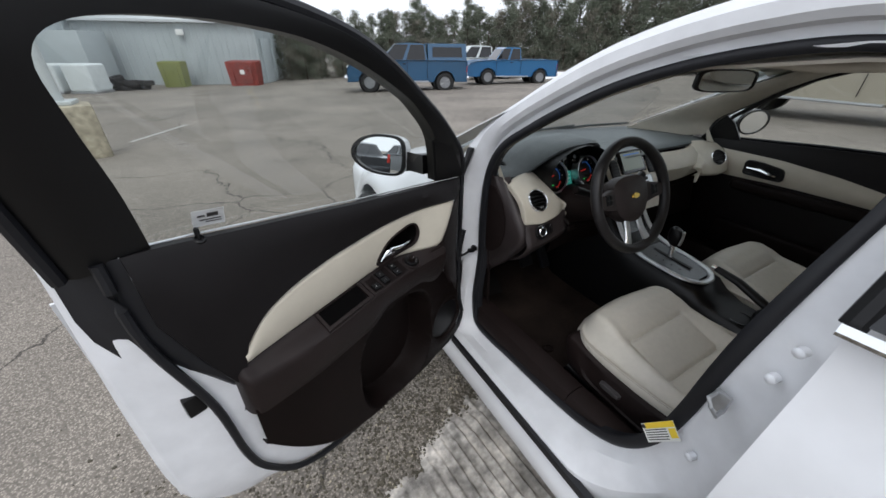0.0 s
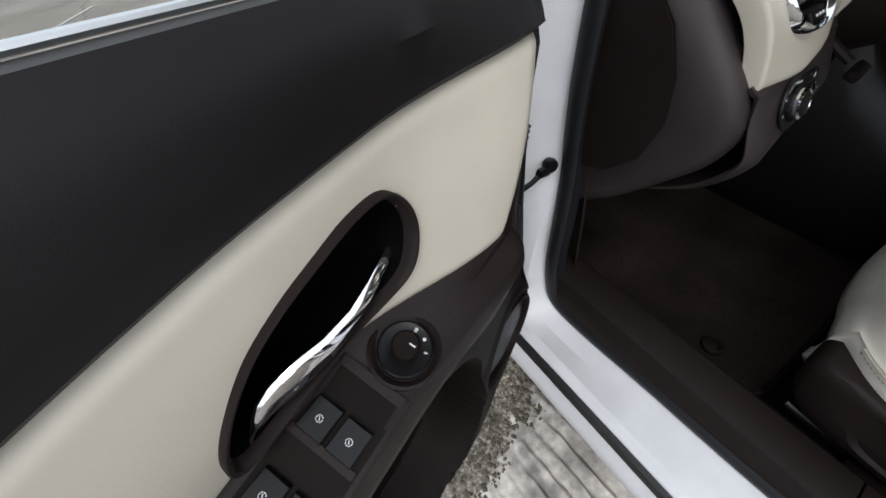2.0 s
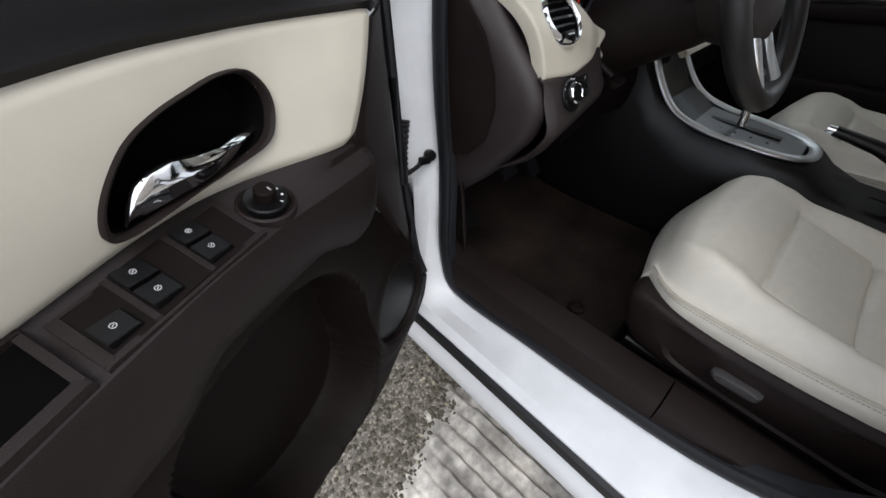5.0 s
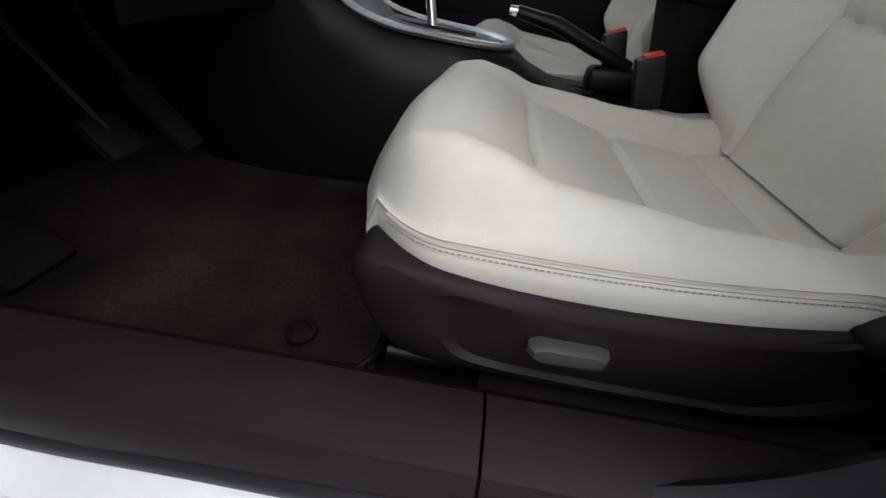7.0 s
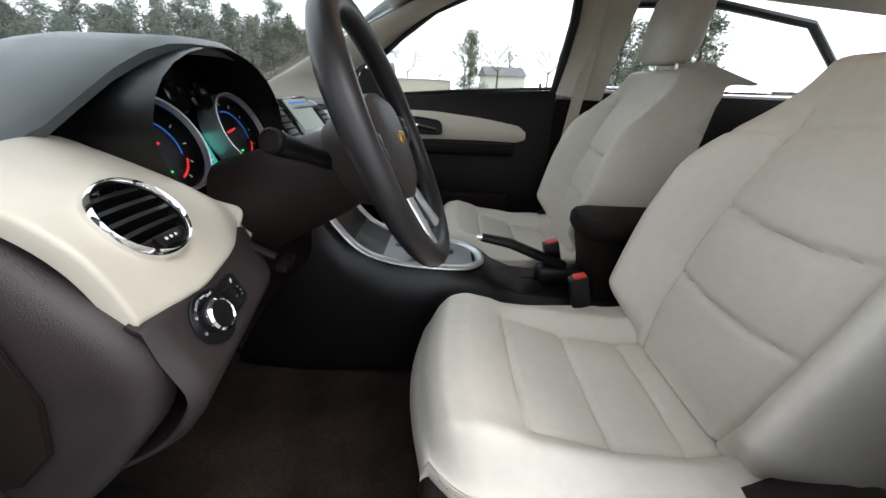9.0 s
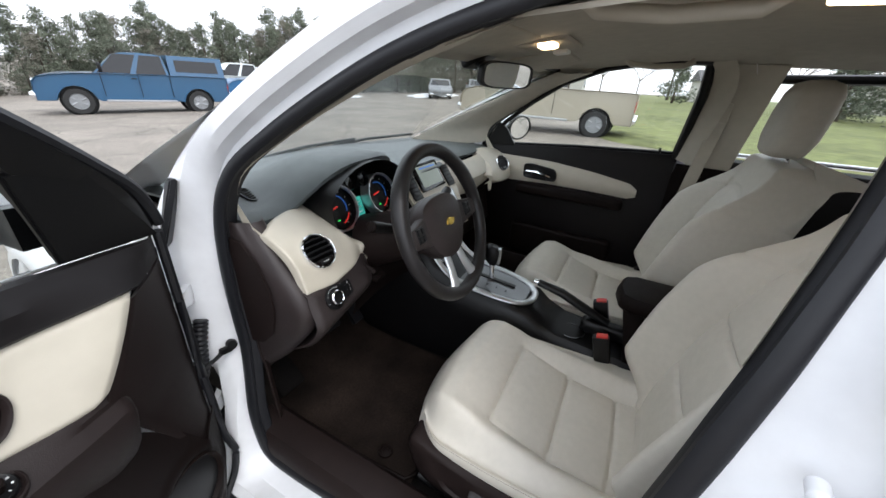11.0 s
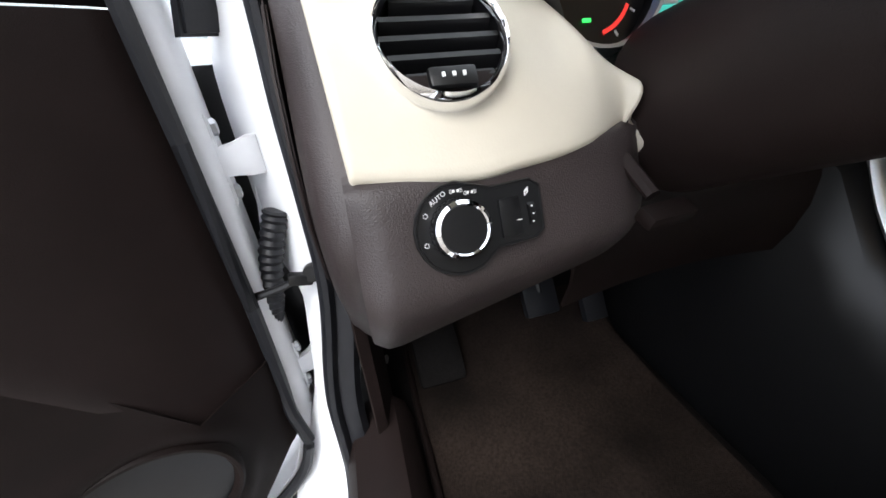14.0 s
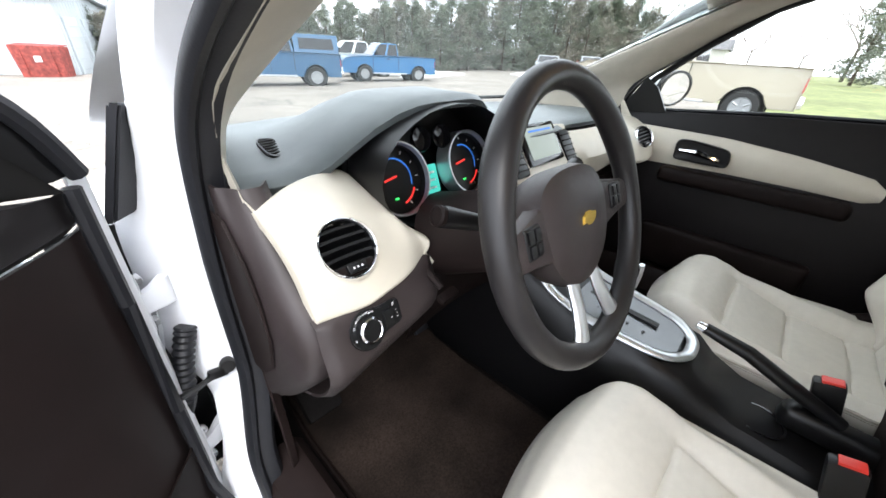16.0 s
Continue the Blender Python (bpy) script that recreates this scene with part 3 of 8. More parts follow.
def ribbed(o, ux, length, h0, h1, pitch=0.3, depth=0.03, n=None):
    """A wall of ribbed sheet from o along ux, its height running from h0 to h1."""
    ux = Vector(ux).normalized()
    nrm = ux.cross(Vector((0, 0, 1)))
    bm = bmesh.new()
    k = max(1, int(length / pitch))
    pts = []
    for i in range(k):
        for s, d in ((0, 0), (0.72, 0), (0.8, depth), (0.92, depth)):
            pts.append(((i + s) * pitch, d))
    pts.append((length, 0))
    rows = []
    for a, d in pts:
        a = min(a, length)
        p = Vector(o) + ux * a + nrm * d
        rows.append([(p.x, p.y, p.z), (p.x, p.y, p.z + h0 + (h1 - h0) * a / length)])
    surf(bm, rows)
    back = [(Vector(o) - nrm * 0.15), (Vector(o) + ux * length - nrm * 0.15)]
    a, b = back
    bm.faces.new([bm.verts.new(p) for p in ((a.x, a.y, a.z), (b.x, b.y, b.z), (b.x, b.y, b.z + h1), (a.x, a.y, a.z + h0))])
    return bm


# the grey steel workshop: a low wing with overhead doors, and a tall hall behind
hall = thing("workshop_building", (0, 29, -1.0), "grey ribbed steel workshop with a low wing and overhead doors", "building")
WC, WD, GD = Vector((1.14, 27.57, -1.1)), Vector((-0.932, 0.361, 0)), Vector((0.361, 0.932, 0))
WL = WC + WD * 10.9
part("wall", ribbed(WL, -WD, 10.9, 3.55, 3.55, 0.4), SIDING, hall)
part("gable_wall", ribbed(WC, GD, 3.45, 3.55, 3.99, 0.4), SIDING, hall)
part("gable_wall", ribbed(WC + GD * 3.45, GD, 10.4, 3.99, 3.13, 0.4), SIDING, hall)
up_ = Vector((0, 0, 1))
ea, eb = WC + up_ * 3.56 - GD * 0.35 - WD * 0.35, WL + up_ * 3.56 - GD * 0.35
ra, rb = WC + GD * 3.45 + up_ * 4.02 - WD * 0.35, WL + GD * 3.45 + up_ * 4.02
fa, fb = WC + GD * 14.0 + up_ * 3.14 - WD * 0.35, WL + GD * 14.0 + up_ * 3.14
part("roof", prism([ea, ra, rb, eb], (0, 0, 0.14)), ROOFING, hall)
part("roof", prism([ra + up_ * 0.004, fa, fb, rb + up_ * 0.004], (0, 0, 0.14)), ROOFING, hall)
gyaw = math.degrees(math.atan2(GD.y, GD.x)) - 90
for k in range(5):
    c = WC + GD * (1.5 + k * 2.55) - WD * 0.06
    od = part("overhead_door", B((0.08, 1.75, 2.8), (c.x, c.y, 0.30), 0.01, pose(0, 0, 0, 0, 0, gyaw)), DOORP, hall)
    for q in range(5):
        part("door_rib", B((0.03, 1.70, 0.03), (c.x - WD.x * 0.05, c.y - WD.y * 0.05, -0.7 + q * 0.5), 0.005, pose(0, 0, 0, 0, 0, gyaw)), SIDING, od)
part("tall_wall", ribbed((-15.5, 21.0, -1.1), (9.53, 13.8, 0), 16.8, 4.6, 7.05, 0.45), SIDING, hall)
part("roof_edge", prism([(-15.5, 20.95, 3.45), (-5.97, 34.75, 5.93), (-5.97, 34.75, 6.5), (-15.5, 20.95, 4.2)], (-0.5, 0.35, 0)), ROOFING, hall)
part("side_door", B((0.95, 0.07, 2.05), (-11.75, 26.35, 0.0), 0.01, pose(0, 0, 0, 0, 0, 55.4)), DOORP, hall, "pale side door")
part("rear_hall", ribbed((-6.1, 36.8, -1.1), (12.8, 7.5, 0), 14.8, 6.1, 5.0, 0.45), SIDING, hall)
part("lean_to", B((3.4, 2.2, 3.0), (-8.7, 29.6, 0.4), 0.02, pose(0, 0, 0, 0, 0, -21)), SIDING, hall)
for p in ((-2.9, 29.0, 1.95), (-11.6, 26.4, 2.7)):
    part("wall_lamp", B((0.40, 0.28, 0.3), (p[0], p[1] - 0.12, p[2]), 0.03), PAPER, hall)

PX, PY = -3.75, 7.15
PZ = gz(PX, PY)
pole = thing("light_pole", (PX, PY, PZ), "pale steel lamp pole on a stained concrete block", "lamp pole")
part("base_block", B((0.74, 0.66, 0.86), (PX, PY, PZ + 0.41), 0.06, pose(0, 0, 0, 0, 0, 14)), CONCRETE, pole, "stained square concrete block")
part("mast", tube([(PX, PY, PZ + 0.83), (PX, PY, PZ + 9.0)], [0.085, 0.065], 12), LAMPPOLE, pole)
part("base_plate", B((0.40, 0.40, 0.06), (PX, PY, PZ + 0.87), 0.01), LAMPPOLE, pole)
for px, py in ((-9, -14), (3, -22), (-16, -8), (-20, -2)):
    g0 = gz(px, py)
    q = thing("light_pole", (px, py, g0), "tall lamp pole with a pair of box lights", "lamp pole")
    part("mast", tube([(px, py, g0), (px, py, g0 + 8.5)], [0.11, 0.07], 10), LAMPPOLE, q)
    for s in (-1, 1):
        part("lamp_head", B((0.7, 0.3, 0.18), (px + s * 0.55, py, g0 + 8.45), 0.03), LAMPPOLE, q)
for k in range(3):
    cx_, cy_ = -10.3 + k * 1.45, 27.4 - k * 0.78
    c = (cx_, cy_, gz(cx_, cy_) + 0.76)
    e = thing("storage_tank", c, "white plastic liquid tank on a pallet", "tank", "tanks by the workshop")
    part("tank_body", B((1.28, 1.20, 1.28), c, 0.12, pose(0, 0, 0, 0, 0, -28), 4), TANK, e)
    part("pallet", B((1.32, 1.24, 0.14), (cx_, cy_, c[2] - 0.70), 0.01, pose(0, 0, 0, 0, 0, -28)), STEEL, e)
rng = random.Random(9)
for k in range(11):
    x_, y_ = -6.5 + rng.uniform(0, 1.6), 26.8 + rng.uniform(-0.2, 0.9)
    m = pose(x_, y_, gz(x_, y_) + 0.12 + (k // 5) * 0.24, rng.uniform(-14, 14), rng.uniform(-14, 14), 0) @ Matrix.Scale(1.35, 4)
    tagged(obj("old_tyre", lathe([(0.14, -0.09), (0.24, -0.09), (0.27, 0), (0.24, 0.09), (0.14, 0.09), (0.13, 0)], m, 18, ends=False), TYRE), "worn black tyre in a heap by the workshop wall", "tyre", "heap of tyres")


def skip(name, label, mat, c, w, d, h, yaw):
    z0 = gz(c[0], c[1])
    e = thing(name, (c[0], c[1], z0), label, "dumpster")
    m = pose(c[0], c[1], z0, 0, 0, yaw)
    ring = lambda z, s: [m @ Vector((x * w / 2 * s, y * d / 2 * s, z)) for x, y in ((-1, -1), (1, -1), (1, 1), (-1, 1))]
    bm = bmesh.new()
    vs = surf(bm, [ring(0.0, 0.9), ring(h, 1.0), ring(h, 0.94), ring(0.16, 0.85)], close_v=True)
    cap(bm, vs[0])
    cap(bm, vs[-1])
    part("bin", bm, mat, e)
    for s in (-0.5, 0.5):
        part("lid", B((w * 0.5, d * 0.98, 0.05), m @ Vector((s * w * 0.5, 0, h + 0.03)), 0.015, pose(0, 0, 0, 3, 0, yaw)), mat, e)
        part("rib", B((0.06, 0.06, h * 0.8), m @ Vector((s * w * 0.6, -d / 2 - 0.01, h * 0.5)), 0.01, pose(0, 0, 0, 0, 0, yaw)), mat, e)
    part("label_plate", B((0.25, 0.03, 0.24), m @ Vector((0, -d / 2 - 0.0, h * 0.6)), 0.004, pose(0, 0, 0, 0, 0, yaw)), PAPER if mat is RUST else mat, e)
    return e


skip("dumpster", "rusty red steel dumpster against the workshop wall", RUST, (0.05, 26.4, 0), 1.75, 1.15, 1.30, -21)
skip("dumpster", "faded green steel dumpster against the workshop wall", GREENB, (-3.75, 28.2, 0), 1.25, 0.9, 1.35, -21)

# painted bay line, faded
tagged(obj("bay_line", prism([(x, y, gz(x, y) + 0.006) for x, y in ((-3.36, 8.38), (-3.27, 8.34), (-2.41, 10.24), (-2.50, 10.28))], (0, 0, 0.003)), FADED), "faded white painted bay line", "road marking", kind="structure")
for k, (x, y, s) in enumerate(((20.5, 20.0, 2.6), (17.5, 18.2, 1.4), (30, 16.5, 3.0))):
    bm = bmesh.new()
    rr = [[(x + s * 1.5 * q * math.cos(a / 14 * 2 * math.pi) * (1 + 0.25 * math.sin(a * 2.3 + k)), y + s * 0.5 * q * math.sin(a / 14 * 2 * math.pi), gz(x, y) - 0.03 + 0.28 * s * 0.35 * (1 - q * q)) for a in range(14)] for q in (1.0, 0.75, 0.5, 0.2)]
    vs = surf(bm, rr, close_v=True)
    cap(bm, vs[-1])
    tagged(obj("snow_heap", bm, SNOW), "low heap of old white snow on the asphalt", "snow")


def conifer(name, h, r, seed, mat, label, clumps=900, bare=0.12):
    """Tapered trunk, drooping limbs and a crown of many small needle sprays with gaps."""
    rg = random.Random(seed)
    e = thing(name, (0, 0, 0), label, "tree", "pine trees")
    part("trunk", tube([(0, 0, 0), (0.05, 0, h * 0.5), (0, 0.03, h * 0.97)], [h * 0.022, h * 0.013, 0.012], 7), BARK, e)
    verts, faces = [], []
    lb = bmesh.new()
    limbs = []
    for k in range(46):
        z = h * (bare + (1 - bare) * (k + rg.random()) / 46)
        q = (z / h - bare) / (1 - bare)
        length = r * (1.05 - q) ** 0.6 * rg.uniform(0.35, 1.30) + 0.1
        a = rg.uniform(0, 2 * math.pi)
        tip = Vector((math.cos(a) * length, math.sin(a) * length, z + length * rg.uniform(-0.2, 0.35)))
        limbs.append((Vector((0, 0, z)), tip))
        if k % 2 == 0:
            tube([(0, 0, z), tip], [0.03, 0.008], 4, bm=lb)
    part("limbs", lb, BARK, e)
    for k in range(clumps):
        a, b = limbs[rg.randrange(len(limbs))]
        s = rg.uniform(0.25, 1.05)
        c = a.lerp(b, s) + Vector((rg.gauss(0, 0.26), rg.gauss(0, 0.26), rg.gauss(0, 0.24)))
        sz = rg.uniform(0.07, 0.22)
        for _ in range(3):
            d1 = Vector((rg.gauss(0, 1), rg.gauss(0, 1), rg.gauss(0, 0.6))).normalized() * sz
            d2 = Vector((rg.gauss(0, 1), rg.gauss(0, 1), rg.gauss(0, 0.6))).normalized() * sz * 0.34
            i = len(verts)
            verts += [c - d1 * 0.3 - d2, c + d1, c - d1 * 0.3 + d2]
            faces.append((i, i + 1, i + 2))
    me = bpy.data.meshes.new("crown")
    me.from_pydata([tuple(v) for v in verts], [], faces)
    me.materials.append(mat)
    cr = new("crown", me)
    cr.parent = e
    cr["kind"] = "stuff"
    return e


protos = [conifer("pine_tree", 8.2, 3.3, 3, NEEDLES, "dense green pine in the row behind the car park", 4800, 0.03),
          conifer("pine_tree", 7.4, 2.9, 5, NEEDLES_B, "brownish green pine in the row behind the car park", 4800, 0.03),
          conifer("pine_tree", 8.6, 2.9, 8, NEEDLES, "tall green pine in the row behind the car park", 4300, 0.03)]
rng = random.Random(21)
place = []
row_ = spline([(3.0, 31.5, 0.44), (9, 32.0, 0.50), (15, 31.5, 0.58), (21, 30, 0.64), (28, 28, 0.76), (36, 25, 0.92), (44, 20, 0.98), (50, 15, 0.86)], 8)
for k, p in enumerate(row_):
    place.append((p.x + rng.uniform(-0.5, 0.5), p.y + rng.uniform(-1.0, 1.0), p.z * rng.uniform(0.80, 1.04)))
for p in row_[::2]:
    place.append((p.x + 1.5 + rng.uniform(-0.6, 0.6), p.y + 4.0 + rng.uniform(-1, 1), p.z * rng.uniform(1.0, 1.2)))
for k, (x, y, s) in enumerate(place):
    p = protos[k % 3]
    m = pose(x, y, gz(x, y) - 0.05, 0, 0, rng.uniform(0, 360))
    q = p if k < 3 else copy_thing(p, m)
    q.matrix_world = m @ Matrix.Diagonal((s, s, s * rng.uniform(0.9, 1.1), 1))
spr = conifer("spruce_tree", 6.4, 1.9, 14, NEEDLES, "dark green spruce standing alone on the lawn", 3600, 0.03)
spr.matrix_world = pose(45, -3.0, gz(45, -3) + 0.3)
for x, y, a, k in ((30, -11, 70, 0.82), (26, -13.5, 150, 0.78), (33, -15, 20, 0.95), (24.5, -16.2, 260, 0.85), (35, -12.6, 200, 0.8)):
    copy_thing(spr, pose(x, y, gz(x, y) + 0.2, 0, 0, a)).scale = (k * 1.25, k * 1.25, k)


def bare_tree(seed, h):
    rg = random.Random(seed)
    e = thing("bare_tree", (0, 0, 0), "leafless winter tree beyond the lawn", "tree", "bare trees")
    part("trunk", tube([(0, 0, 0), (0, 0, h * 0.45)], [h * 0.02, h * 0.013], 6), BARK, e)
    bm = bmesh.new()

    def grow(p, d, l, r, lev):
        q = p + d * l
        tube([p, q], [r, r * 0.6], 4, bm=bm)
        if lev:
            for _ in range(3):
                grow(q, (d + Vector((rg.gauss(0, 0.45), rg.gauss(0, 0.45), rg.gauss(0.1, 0.25)))).normalized(), l * 0.72, r * 0.6, lev - 1)
    for _ in range(5):
        grow(Vector((0, 0, h * 0.42)), Vector((rg.gauss(0, 0.5), rg.gauss(0, 0.5), 1)).normalized(), h * 0.19, h * 0.011, 4)
    part("branches", bm, TWIGS, e)
    return e


bt = bare_tree(2, 8.5)
bt.matrix_world = pose(58, 10, gz(58, 10) + 0.3)
for k in range(16):
    bx_, by_ = 52 + (k * 37 % 11) * 2.0, -34 + k * 4.4
    q = copy_thing(bt, pose(bx_, by_, gz(bx_, by_) - 0.05, 0, 0, k * 77.0))
    s = rng.uniform(0.7, 1.1)
    q.scale = (s, s, s)


def house(x, y, w, d, h, yaw):
    e = thing("house", (0, 0, 0), "pale low house with a grey shingle roof beyond the lawn", "house", "houses beyond the lawn")
    part("wall", B((w, d, h), (0, 0, h / 2), 0.0), HOUSEW, e)
    part("roof", loft([[(-w / 2 - .3, -d / 2 - .3, h), (-w / 2 - .3, 0, h + 1.4), (-w / 2 - .3, d / 2 + .3, h)], [(w / 2 + .3, -d / 2 - .3, h), (w / 2 + .3, 0, h + 1.4), (w / 2 + .3, d / 2 + .3, h)]]), SHINGLE, e)
    for k in range(3):
        part("window", B((0.9, 0.06, 1.0), (-w / 3 + k * w / 3, -d / 2 - .02, h * 0.55), 0.01), TINT, e)
        part("window", B((0.06, 0.8, 1.0), (-w / 2 - .02, -d / 3 + k * d / 3, h * 0.55), 0.01), TINT, e)
    e.matrix_world = pose(x, y, gz(x, y) + 0.3, 0, 0, yaw)


house(62, -9.0, 6, 6, 2.6, 96)
house(66, 15, 12, 8, 2.8, 95)
house(60, -28, 11, 8, 2.8, 80)
# ---- the white sedan: shell ----
car = thing("white_sedan", (0, -1.0, 0), "white compact sedan parked with its driver door wide open", "car")


def xs(z):
    """How far out the side frame stands at height z."""
    return smoothed([(0.2, 0.748), (0.95, 0.742), (1.10, 0.722), (1.30, 0.665), (1.45, 0.600)], z, 0.06)


LOOP = [(-.070, .47), (-.058, .60), (-.044, .70), (-.034, .79), (-.030, .90), (-.036, 1.03), (-.085, 1.135), (-.19, 1.215), (-.30, 1.285), (-.42, 1.350), (-.55, 1.398), (-.68, 1.428), (-.80, 1.440),
        (-.890, 1.424), (-.932, 1.355), (-.922, 1.25), (-.90, 1.13), (-.878, 1.0), (-.862, .88), (-.848, .75), (-.828, .64), (-.79, .55), (-.73, .485), (-.63, .445), (-.48, .425), (-.32, .415), (-.18, .402), (-.095, .41)]
ring = spline([(0, y, z) for y, z in LOOP], 5, closed=True)
ring = [(p.y, p.z) for p in ring]


def offset_ring(d):
    k = len(ring)
    out = []
    for i in range(k):
        (y0, z0), (y1, z1) = ring[(i - 2) % k], ring[(i + 2) % k]
        ty, tz = y1 - y0, z1 - z0
        l = math.hypot(ty, tz)
        dd = d(ring[i]) if callable(d) else d
        out.append((ring[i][0] - tz / l * -dd, ring[i][1] + ty / l * -dd))
    return out


def is_sill(y, z):
    return max(0.0, min(1.0, (0.56 - z) / 0.10))


def ease(t):
    t = max(0.0, min(1.0, t))
    return t * t * (3 - 2 * t)


def is_front(y, z):
    return ease((y + 0.22) / 0.15) * ease((1.28 - z) / 0.34) * ease((z - 0.52) / 0.24)


def is_b(y, z):
    return max(0.0, min(1.0, (-0.74 - y) / 0.08)) * max(0.0, min(1.0, (1.37 - z) / 0.06)) * (1 - is_sill(y, z))


def place_ring(pts, dx, side=-1):
    out = []
    for (y, z), (y0, z0) in zip(pts, ring):
        d = dx(y0, z0) if callable(dx) else dx
        out.append(Vector((side * (xs(z0) + d - 0.030 * is_front(y0, z0)), y, z)))
    return out


def side_frame(side):
    w = lambda a, f, s, b: (lambda y, z: a + (f - a) * is_front(y, z) + (s - a) * is_sill(y, z) + (b - a) * is_b(y, z))
    wr = lambda *q: (lambda p: w(*q)(*p))
    r0 = place_ring(offset_ring(0.0), -0.02, side)
    r1 = place_ring(offset_ring(wr(0.004, 0.004, 0.004, 0.004)), 0.0, side)
    r2 = place_ring(offset_ring(wr(0.032, 0.018, 0.022, 0.045)), w(0.002, 0.002, 0.012, 0.008), side)
    r3 = place_ring(offset_ring(wr(0.037, 0.030, 0.036, 0.075)), w(0.026, 0.008, 0.045, 0.014), side)
    r4 = place_ring(offset_ring(wr(0.050, 0.046, 0.046, 0.092)), w(0.036, 0.020, 0.085, 0.026), side)
    r5 = place_ring(offset_ring(wr(0.074, 0.068, 0.066, 0.112)), w(0.034, 0.044, 0.102, 0.040), side)
    r6 = place_ring(offset_ring(wr(0.100, 0.092, 0.14, 0.130)), w(-0.012, 0.066, 0.100, 0.048), side)
    r7 = place_ring(offset_ring(wr(0.110, 0.12, 0.19, 0.150)), w(-0.06, 0.083, 0.070, 0.048), side)
    # the sill's lower edges run straight along the rocker
    for r, level in ((r4, 0.376), (r5, 0.358), (r6, 0.312), (r7, 0.290)):
        for p, (y0, z0) in zip(r, ring):
            k = ease((0.60 - z0) / 0.19)
            p.z += (level - p.z) * k
    bm = bmesh.new()
    surf(bm, [r0, r1, r2, r3, r4, r5, r6, r7], close_v=True)
    return bm


part("door_frame_left", side_frame(-1), JAMB, car, "white painted pillars and sill round the open door", angle=32)
part("door_frame_right", side_frame(1), JAMB, car, "white painted pillars and sill", angle=50)

# rubber seal round the opening: a fat bulb over a flange
for side in (-1, 1):
    rows = []
    base = offset_ring(0.003)
    k = len(ring)
    for i in range(k):
        (y0, z0), (y1, z1) = ring[(i - 2) % k], ring[(i + 2) % k]
        l = math.hypot(y1 - y0, z1 - z0)
        ny, nz = (z1 - z0) / l, -(y1 - y0) / l
        c = Vector((side * (xs(ring[i][1]) + 0.006 - 0.030 * is_front(*ring[i])), base[i][0], base[i][1]))
        thk = 0.0165 - 0.0045 * max(0.0, min(1.0, (ring[i][1] - 1.0) / 0.2))
        r = []
        for a in range(10):
            t = a / 10 * 2 * math.pi
            r.append(c + Vector((side * 0.010 * math.cos(t), ny * thk * math.sin(t), nz * thk * math.sin(t))))
        rows.append(r)
    bm = bmesh.new()
    surf(bm, rows, close_u=True, close_v=True)
    part("door_seal", bm, RUBBER, car, "black rubber door seal")
    bm = bmesh.new()
    surf(bm, [place_ring(offset_ring(0.001), 0.002, side), place_ring(offset_ring(-0.005), -0.006, side), place_ring(offset_ring(-0.006), -0.024, side), place_ring(offset_ring(0.004), lambda y, z: -0.032 + 0.006 * ease((z - 1.0) / 0.1), side)], close_v=True)
    part("seal_lip", bm, RUBBER, car, "black lip of the door seal")

# black strip along the rocker
bm = loft([[(-0.840, y, 0.356), (-0.858, y, 0.349), (-0.859, y, 0.322), (-0.840, y, 0.314)] for y in (-0.055, -0.3, -0.6, -0.95)])
part("rocker_strip", bm, RUBBER, car, "black rubber strip along the rocker")
bm = shell([[(-0.846 - 0.02 * math.sin(s * 3.1), y, 0.312 - s * 0.13) for s in (0, .3, .6, 1.0)] for y in (0.2, -0.3, -0.8, -1.3, -1.9)], 0.004)
part("rocker_panel", bm, WHITE, car)

# roof, and cloth headliner beneath
def roof_rows(dz, dx, ys_, crown=0.055):
    rows = []
    for y in ys_:
        r = []
        for i in range(17):
            s = i / 16 * 2 - 1
            edge = 0.0
            zc = lerp([(-2.6, 1.30), (-2.0, 1.455), (-1.3, 1.505), (-0.8, 1.50), (-0.5, 1.47), (-0.30, 1.43), (-0.22, 1.405)], y)
            hw = 0.565 - 0.02 * max(0, -1.6 - y)
            r.append((s * (hw + dx), y, zc + dz - crown * s * s - 0.03 * abs(s) ** 8))
        rows.append(r)
    return rows


YS = [-0.24, -0.3, -0.38, -0.5, -0.65, -0.8, -1.0, -1.3, -1.6, -2.0, -2.4]
part("roof", shell(roof_rows(0.03, 0.06, YS), 0.006), WHITE, car)
part("headliner", shell(roof_rows(-0.034, 0.04, YS, 0.012), 0.006), LINER, car, "beige cloth headliner")

